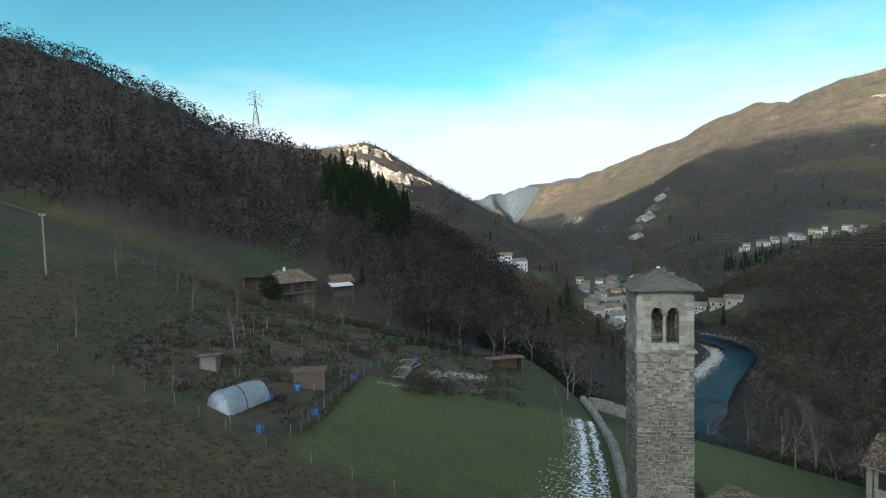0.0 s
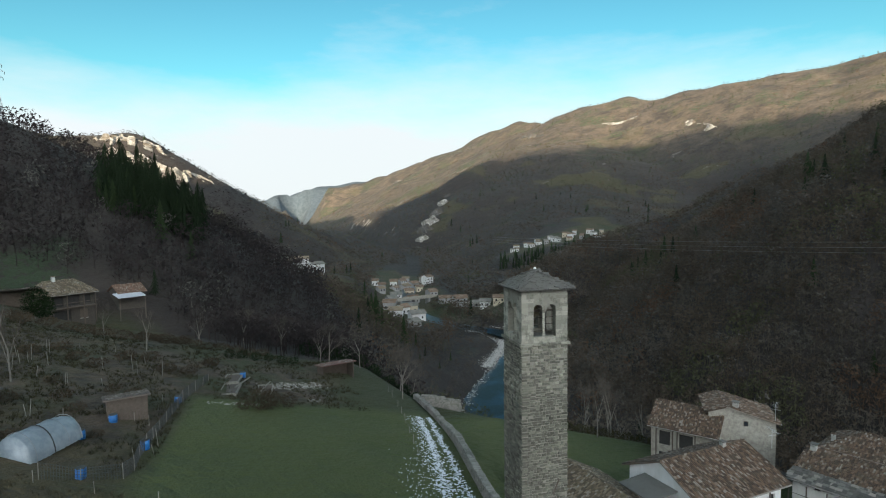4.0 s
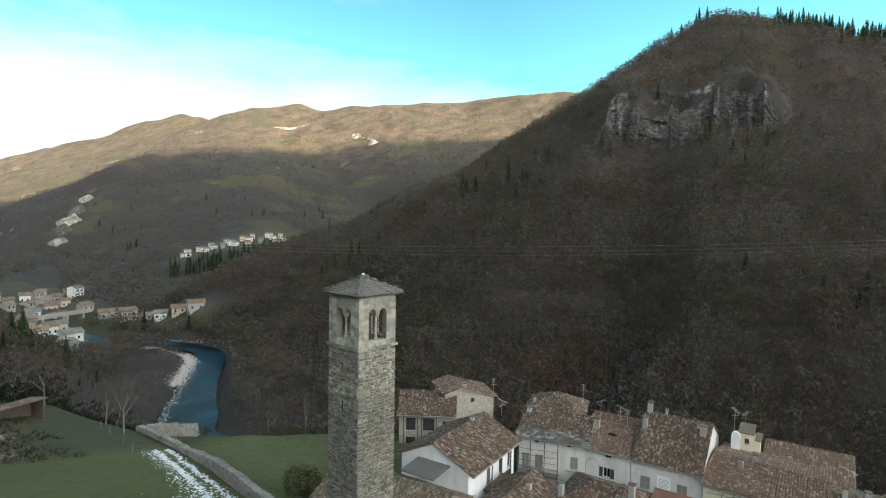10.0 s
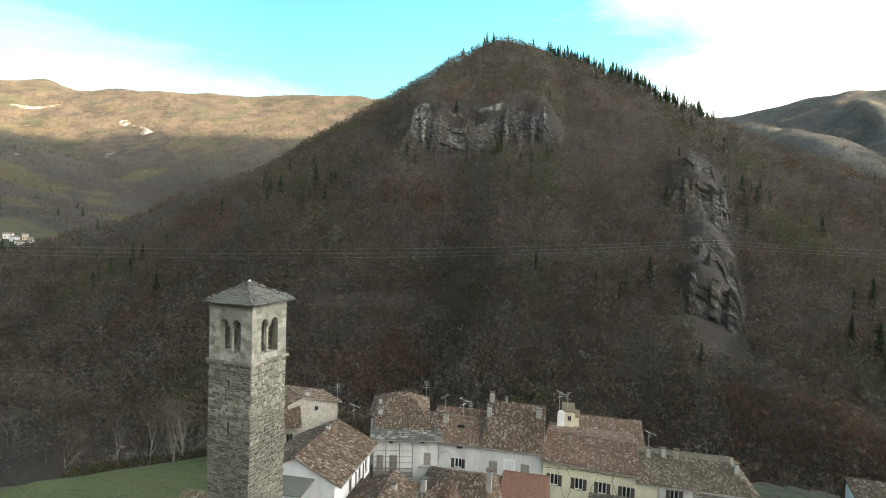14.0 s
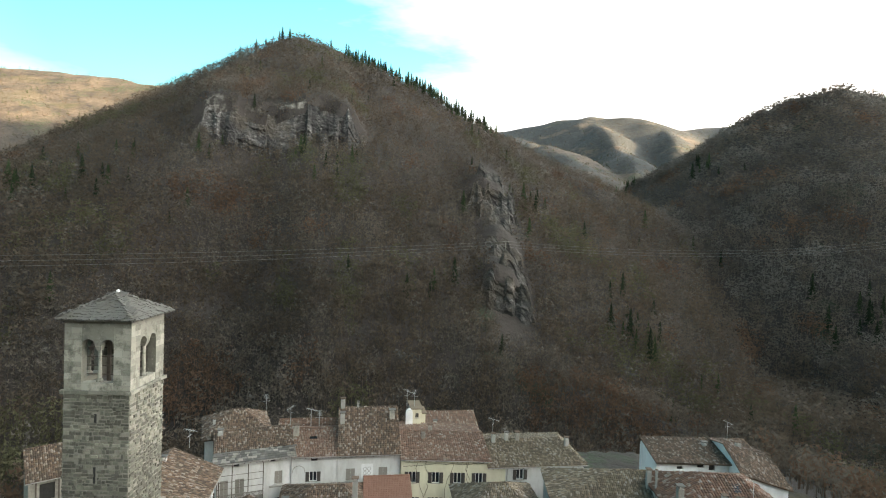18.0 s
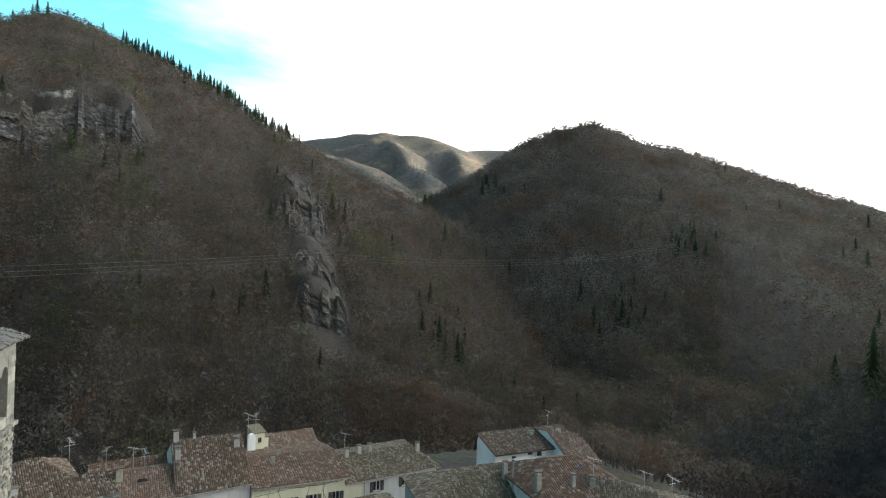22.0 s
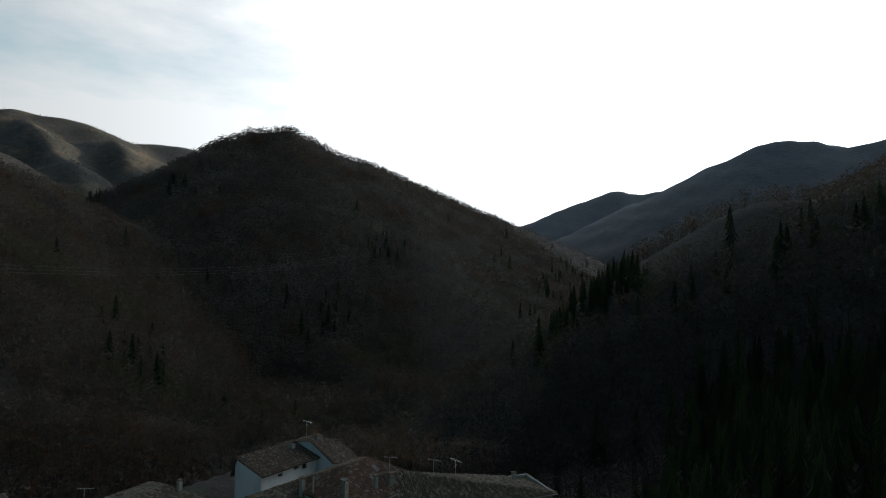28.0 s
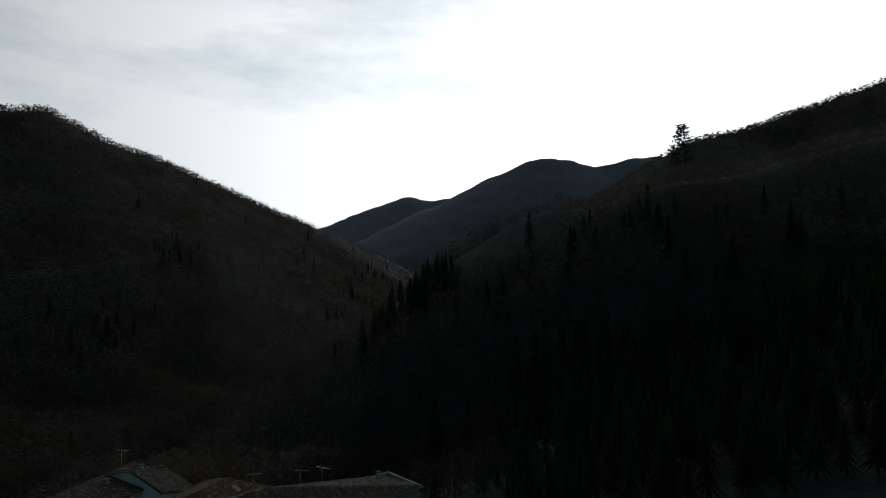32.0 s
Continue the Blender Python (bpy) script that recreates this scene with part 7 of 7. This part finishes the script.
# ---- poles and power lines ----
pole = thing("utility_pole", pose(-61.4, 84.9, ground(-61.4, 84.9)), "slim pale utility pole on the grass slope", "pole")
tube("shaft", (0, 0, -0.5), (0, 0, 9.4), 0.17, POSTWOOD, pole, r1=0.11, n=8)
block("crossarm", (-0.5, -0.06, 9.0), (0.5, 0.06, 9.15), POSTWOOD, pole)
for x in (-0.4, 0.4):
    tube("insulator", (x, 0, 9.15), (x, 0, 9.35), 0.05, BRIGHT, pole, n=6)


def cable(name, label, a, b, sag, r, material):
    ob = thing(name, pose(*a), label, "cable", "overhead lines")
    d = Vector(b) - Vector(a)
    bm = bmesh.new()
    n = 24
    pts = [d * (k / n) - Vector((0, 0, sag * 4 * (k / n) * (1 - k / n))) for k in range(n + 1)]
    flat = Vector((-d.y, d.x, 0)).normalized() * r
    rings = [[bm.verts.new(p + o) for o in (flat, Vector((0, 0, r)), -flat, Vector((0, 0, -r)))] for p in pts]
    for a_, b_ in zip(rings, rings[1:]):
        for k in range(4):
            bm.faces.new((a_[k], a_[(k + 1) % 4], b_[(k + 1) % 4], b_[k]))
    part("wire", bm, material, ob)
    return ob


LINE = worn("pale_line_wire", (0.17, 0.17, 0.17), (0.23, 0.23, 0.22), 3, 30, 0.5, 0.1, 0.4)
pz = ground(-61.4, 84.9) + 9.3
cable("service_wire", "thin overhead wire from the utility pole", (-61.4, 84.9, pz), (-100.0, 84.0, pz + 15), 0.8, 0.035, LINE)


def pylon(x, y, high, wide, label):
    """A lattice mast with three pairs of arms."""
    ob = thing("lattice_pylon", pose(x, y, ground(x, y) - 0.5, 0, 0, 30), label, "pylon")
    levels = [0, 0.18, 0.34, 0.48, 0.6, 0.7, 0.79, 0.88, 1.0]

    def at(f, sx, sy):
        w = wide * (1 - 0.86 * min(1, f / 0.7)) if f < 0.7 else wide * 0.14 * (1 - 0.8 * (f - 0.7) / 0.3)
        return Vector((sx * w / 2, sy * w / 2, f * high))

    corners = ((-1, -1), (1, -1), (1, 1), (-1, 1))
    for sx, sy in corners:
        bm = bmesh.new()
        for a, b in zip(levels, levels[1:]):
            tube_shape(bm, at(a, sx, sy), at(b, sx, sy), 0.13, 0.12, 4, False)
        part("leg", bm, STEEL, ob)
    for a, b in zip(levels, levels[1:]):
        bm = bmesh.new()
        for k in range(4):
            p, q = corners[k], corners[(k + 1) % 4]
            tube_shape(bm, at(a, *p), at(b, *q), 0.07, 0.07, 3, False)
            tube_shape(bm, at(a, *q), at(b, *p), 0.07, 0.07, 3, False)
            tube_shape(bm, at(b, *p), at(b, *q), 0.07, 0.07, 3, False)
        part("lattice_bay", bm, STEEL, ob)
    for f, reach in ((0.70, 2.3), (0.80, 2.7), (0.90, 2.1)):
        for s in (-1, 1):
            bm = bmesh.new()
            tip = Vector((s * reach * high / 20, 0, f * high))
            for c in ((s, -1), (s, 1)):
                tube_shape(bm, at(f, *c), tip, 0.08, 0.06, 3, False)
                tube_shape(bm, at(min(1, f + 0.06), *c), tip, 0.07, 0.05, 3, False)
            arm = part("arm", bm, STEEL, ob)
            tube("insulator", tip, tip - Vector((0, 0, 0.9)), 0.09, DARK, arm, n=5)
    return ob


pylon(-76.2, 231.5, 21.5, 4.2, "grey steel lattice pylon standing on the ridge against the sky")
pylon(27, 330, 17, 3.4, "small distant lattice pylon on the dark slope")
pylon(-4, 640, 26, 5.0, "distant lattice pylon on the valley side")
MAST = Vector((219.0, -37.5, ground(219, -37.5)))
mast = thing("line_mast", pose(*MAST), "slim wooden line mast on the wooded slope", "mast")
tube("shaft", (0, 0, -1), (0, 0, 6.4), 0.2, POSTWOOD, mast, r1=0.14, n=6)
block("crossarm", (-0.12, -1.6, 5.6), (0.12, 1.6, 5.85), POSTWOOD, mast)
for k, dz in enumerate((5.9, 4.6, 3.4)):
    cable("power_line", "thin overhead power line across the wooded hillside", MAST + Vector((0, 0.8 * (k - 1), dz)), (120, 250 + 2 * k, 28.5 - 1.3 * k), 3.0 + 0.4 * k, 0.036, LINE)
    cable("power_line", "thin overhead power line across the wooded hillside", MAST + Vector((0, 0.8 * (k - 1), dz)), (224, -284 - 2 * k, 52 - 1.4 * k), 7.0, 0.036, LINE)

# ---- rock faces ----
def rock_material(name, *tones):
    m = Nodes(name, 0.93)
    v = m.noise(0.16, 6, 0.7, m.mapped((1.0, 1.0, 0.35)))
    s = m.noise(0.5, 5, 0.7, m.mapped((0.6, 0.6, 1.8)))
    t = m.math("ADD", m.math("MULTIPLY", v, 0.55), m.math("MULTIPLY", s, 0.5))
    c = m.ramp(t, *zip((0.38, 0.50, 0.58, 0.68), tones))
    c = m.mix(m.range(m.noise(0.07, 4), 0.5, 0.6), c, m.mix(0.6, c, (0.06, 0.045, 0.03)))
    m.bump(m.noise(0.9, 6, 0.75), 1.0, 0.9)
    return m.done(c)


CLIFFROCK = rock_material("banded_cliff", (0.012, 0.011, 0.011), (0.036, 0.033, 0.031), (0.095, 0.090, 0.084), (0.30, 0.29, 0.27))
CRAGROCK = rock_material("grey_crag", (0.020, 0.018, 0.017), (0.046, 0.042, 0.037), (0.085, 0.079, 0.070), (0.20, 0.19, 0.172))
# limestone made paler: some of the cliffs' sunlight is put into its colour
PALECLIFF = rock_material("pale_limestone", (0.10, 0.09, 0.075), (0.19, 0.175, 0.15), (0.30, 0.28, 0.245), (0.45, 0.425, 0.38))


def rock_face(label, a, b, high, lean, seed, rough=2.2, rock=None, step=1.1, sunk=2.5):
    """A craggy face that follows the ground between two foot points: stepped ledges and jointed blocks."""
    a, b = np.array(a, float), np.array(b, float)
    length = np.linalg.norm(b - a)
    d = (b - a) / length
    out = np.array([-d[1], d[0]])
    nu, nv = max(10, int(length / step)), max(6, int(high / step))
    rr = np.random.RandomState(seed)
    joints = np.cumsum(rr.choice((0, 0, 1), nu + 1))
    beds = np.cumsum(rr.choice((0, 0, 1), nv + 1))
    block_out = rr.uniform(-1, 1, (joints[-1] + 1, beds[-1] + 1))
    bay = rr.uniform(-1, 1, joints[-1] + 1)
    crown = rr.uniform(0.72, 1.0, joints[-1] + 1)
    foot_line = a + np.outer(np.linspace(0, length, nu + 1), d)
    foot_z = land(foot_line[:, 0], foot_line[:, 1]) - sunk
    vv, ff = [], []
    for i in range(nu + 1):
        ends = min(1, i / (nu * 0.12), (nu - i) / (nu * 0.12))
        for j in range(nv + 1):
            f = j / nv
            o = (rough * (0.6 * block_out[joints[i], beds[j]] + 0.7 * bay[joints[i]] + 0.10 * rr.normal()) - lean * f) * ends - 2.5 * (1 - ends)
            vv.append((foot_line[i, 0] + out[0] * o, foot_line[i, 1] + out[1] * o, foot_z[i] + high * crown[joints[i]] * f * max(0.25, ends) + (rr.normal() * 0.25 if 0 < j < nv else 0)))
    n = nv + 1
    for i in range(nu):
        for j in range(nv):
            ff.append((i * n + j, (i + 1) * n + j, (i + 1) * n + j + 1, i * n + j + 1))
    base = len(vv)
    for i in range(nu + 1):
        x, y, z = vv[i * n + nv]
        vv.append((x - out[0] * 12, y - out[1] * 12, z - 5))
    for i in range(nu):
        ff.append((i * n + nv, (i + 1) * n + nv, base + i + 1, base + i))
    ob = raw("rock_face", vv, ff, rock or CLIFFROCK)
    return tagged(ob, label, "cliff", kind="structure")
# rock faces on the hills
rock_face("broad banded grey cliff below the wooded summit", (278, 24), (268, 116), 27, 5.0, 1, 2.0)
rock_face("grey crag breaking out of the wooded slope", (251, -53), (255, -26), 20, 5.0, 2, 2.0, CRAGROCK)
rock_face("small grey outcrop on the wooded slope", (216, -47), (220, -27), 10, 3.0, 3, 1.4, CRAGROCK)
rock_face("squat grey crag low on the wooded slope", (183, -41), (189, -19), 18, 4.0, 4, 1.8, CRAGROCK)
for k, (x, high) in enumerate(((198, 11), (211, 9), (236, 9), (247, 12), (270, 10), (281, 9))):
    rock_face("grey ledge of the rock rib on the wooded slope", (x, -44 - k * 1.5), (x + 2, -30 - k * 0.8 + 3 * (k % 2)), high, 3.5, 30 + k, 1.3, CRAGROCK)
for a, b, high, seed in (((172, 66), (174, 78), 5, 21), ((158, 4), (160, 16), 7, 22), ((170, -80), (172, -68), 8, 23)):
    rock_face("small grey rock outcrop among the bare trees", a, b, high, 2.5, seed, 1.0)
for a, b, high, lean, seed in (((-42, 762), (-152, 800), 22, 16.0, 5), ((-72, 842), (-150, 838), 15, 10.0, 6), ((-10, 812), (-58, 800), 10, 7.0, 51), ((-30, 770), (-70, 752), 8, 6.0, 52), ((-120, 850), (-165, 845), 14, 6.0, 53)):
    rock_face("sunlit pale cliff on the castle hill", a, b, high, lean, seed, 8.0, PALECLIFF, 2.5)
for a, b, high, lean, seed in (((1257, 1434), (1172, 1546), 14, 14.0, 8), ((1160, 1064), (1227, 1230), 20, 18.0, 9), ((1054, 1700), (1052, 1880), 24, 20.0, 10), ((382, 1540), (358, 1640), 22, 18.0, 11), ((850, 1850), (790, 1890), 14, 13.0, 12), ((500, 1527), (470, 1560), 16, 12.0, 13), ((690, 1785), (640, 1830), 16, 12.0, 14), ((740, 2340), (700, 2370), 20, 14.0, 15), ((445, 1740), (430, 1775), 16, 12.0, 16)):
    rock_face("sunlit pale limestone outcrop high on the far ridge", a, b, high, lean, seed, 7.0, PALECLIFF if seed < 10 else CRAGROCK, 5.0, 3.0)
for x, y, long, high, seed in ((505, 1232, 16, 9, 71), (470, 1168, 20, 12, 72), (430, 1106, 30, 15, 73), (398, 1058, 34, 17, 74), (372, 1020, 30, 16, 75), (350, 978, 22, 12, 76), (326, 940, 18, 9, 77)):
    rock_face("grey scarred rock above the valley town", (x + long * 0.46, y + long * 0.2), (x - long * 0.46, y - long * 0.2), high, high * 0.9, seed, 2.6, CRAGROCK if seed % 2 else PALECLIFF, 2.0)

# ---- distant villages ----
FARWALL = [plaster("far_plaster_white", (0.50, 0.49, 0.47), (0.34, 0.33, 0.31)), plaster("far_plaster_cream", (0.40, 0.34, 0.25), (0.30, 0.26, 0.20)), plaster("far_plaster_rose", (0.50, 0.27, 0.20), (0.42, 0.24, 0.18)), plaster("far_plaster_grey", (0.26, 0.25, 0.24), (0.19, 0.18, 0.17))]
FARROOF = [TILE_GREY, TILE_OLD, SLATE, TILE_OLD]


def far_house(x, y, turn, w, d, h, wall, roof, label, group):
    g = ground(x, y)
    ob = thing("village_house", pose(x, y, g, 0, 0, turn), label, "house", group)
    body = block("wall", (-w / 2, -d / 2, -2.5), (w / 2, d / 2, h), wall, ob)
    bm = bmesh.new()
    rise, o = d * 0.22, 0.6
    pts = [(-d / 2 - o, h - 0.25), (0, h + rise), (d / 2 + o, h - 0.25), (d / 2 + o, h - 0.45), (0, h + rise - 0.25), (-d / 2 - o, h - 0.45)]
    rings = [[bm.verts.new((xx, p, q)) for p, q in pts] for xx in (-w / 2 - o, w / 2 + o)]
    bm.faces.new(rings[0]), bm.faces.new(rings[1])
    for k in range(6):
        bm.faces.new((rings[0][k], rings[0][(k + 1) % 6], rings[1][(k + 1) % 6], rings[1][k]))
    part("roof", bm, roof, ob)
    for s in (-1, 1):
        bm = bmesh.new()
        v = [bm.verts.new((s * (w / 2 - 0.01), p, q)) for p, q in ((-d / 2, h), (d / 2, h), (0, h + rise - 0.3))]
        bm.faces.new(v)
        part("gable", bm, wall, ob)
    n, floors = max(2, int(w / 3.2)), max(1, int(h / 2.9))
    for i in range(n):
        for f in range(floors):
            xx = -w / 2 + (i + 0.5) * w / n
            zz = 0.9 + f * 2.9
            wn = block("window", (xx - 0.5, -d / 2 - 0.05, zz), (xx + 0.5, -d / 2 + 0.02, zz + 1.4), SHUTTER, ob)
            block("pane", (xx - 0.4, -d / 2 - 0.06, zz + 0.1), (xx + 0.4, -d / 2 - 0.05, zz + 1.3), GLASS, wn)
    return ob


rv = random.Random(4)
for k in range(26):
    f = k / 25
    x, y = 330 + 118 * f + rv.uniform(-4, 4), 614 - 64 * f + (-14, 2, 16)[k % 3] + rv.uniform(-6, 6)
    last = k == 25
    far_house(x, y, -28 + rv.uniform(-30, 30), 9.0 if last else rv.uniform(4.5, 8), rv.uniform(5, 7), 8.5 if last else rv.uniform(3.2, 5.6), FARWALL[2] if last else rv.choice(FARWALL[:2] + FARWALL[:1] + FARWALL[3:]), rv.choice(FARROOF), "reddish house at the end of the terrace village" if last else "pale house of the terrace village with a dark roof", "houses of the terrace village")
for x, y, w, h, c in ((4, 428, 9, 6, 0), (12, 436, 10, 6, 3), (18, 427, 9, 6, 0), (26, 436, 10, 7, 3), (33, 426, 9, 6, 0), (40, 434, 10, 7, 0), (48, 430, 10, 5, 3), (60, 426, 11, 10, 0), (71, 424, 10, 8, 0), (10, 418, 8, 5, 3), (24, 418, 9, 5, 0)):
    far_house(x - 13, y, 10 + rv.uniform(-15, 15), w, 8, h, FARWALL[c], rv.choice(FARROOF), "pale house of the hamlet on the valley side", "houses of the hamlet")
TOWN = ((118, 478), (112, 435), (134, 475), (148, 494), (137, 440), (126, 399), (164, 469), (142, 400), (105, 384), (100, 341), (113, 362), (99, 311), (90, 324), (95, 354), (72, 286), (137, 359), (141, 343), (149, 338), (152, 326), (156, 314), (158, 300), (89, 292), (104, 410), (128, 452), (142, 468), (156, 484), (150, 452), (118, 416), (172, 500), (160, 520))
for k, (x, y) in enumerate(TOWN):
    w, h = rv.uniform(5, 9), rv.uniform(2.8, 5.0) + (2.5 if k in (3, 6, 16) else 0)
    far_house(x, y, rv.uniform(-35, 35), w, rv.uniform(6, 8.5), h, FARWALL[rv.choice((0, 1, 3, 0, 3, 3))], rv.choice(FARROOF), "house of the small town on the valley floor", "houses of the valley town")

# road bridge over the river
bridge = thing("road_bridge", pose(104, 372, -22, 0, 0, 14), "low pale concrete road bridge over the river", "bridge")
block("deck", (-4, -2.5, 1.6), (34, 2.5, 2.4), MORTAR, bridge)
for y in (-2.4, 2.4):
    block("parapet", (-4, y - 0.12, 2.4), (34, y + 0.12, 3.3), MORTAR, bridge)
for x in (4, 16, 28):
    block("bridge_pier", (x - 0.7, -2.2, -5), (x + 0.7, 2.2, 1.6), FARWALL[3], bridge)

# lone conifer on the southern ridge, seen against the sky
fir = thing("lone_conifer", pose(-63.5, -180, float(sheet(-63.5, -180))), "tall sparse conifer standing out against the bright sky", "tree")
bm = bmesh.new()
tube_shape(bm, (0, 0, -1), (0, 0, 23), 0.26, 0.04, 6)
part("trunk", bm, BARK, fir)
tri = []
rr = np.random.RandomState(2)
for k in range(84):
    h = 7 + 15.5 * (k / 84) ** 0.9
    reach = 6.6 * (1 - (h - 7) / 16.5) ** 0.75 * (0.6 + 0.4 * min(1, (h - 7) / 4)) + 0.4
    a = k * 2.4 + rr.uniform(-0.4, 0.4)
    base = np.array([0, 0, h])
    tip = base + np.array([math.cos(a) * reach, math.sin(a) * reach, 0.10 * reach + rr.uniform(-0.5, 0.5)])
    for j in range(12):
        p = base + (tip - base) * rr.uniform(0.25, 1.0)
        tri.append(sliver(p, p + np.array([rr.normal() * 0.7, rr.normal() * 0.7, rr.uniform(-1.3, 0.1)]), 0.5, rr))
    tri.append(sliver(base, tip, 0.2, rr))
crown = tri_soup("crown", np.array(tri), np.zeros(len(tri)), [NEEDLES[0]])
crown.parent = fir
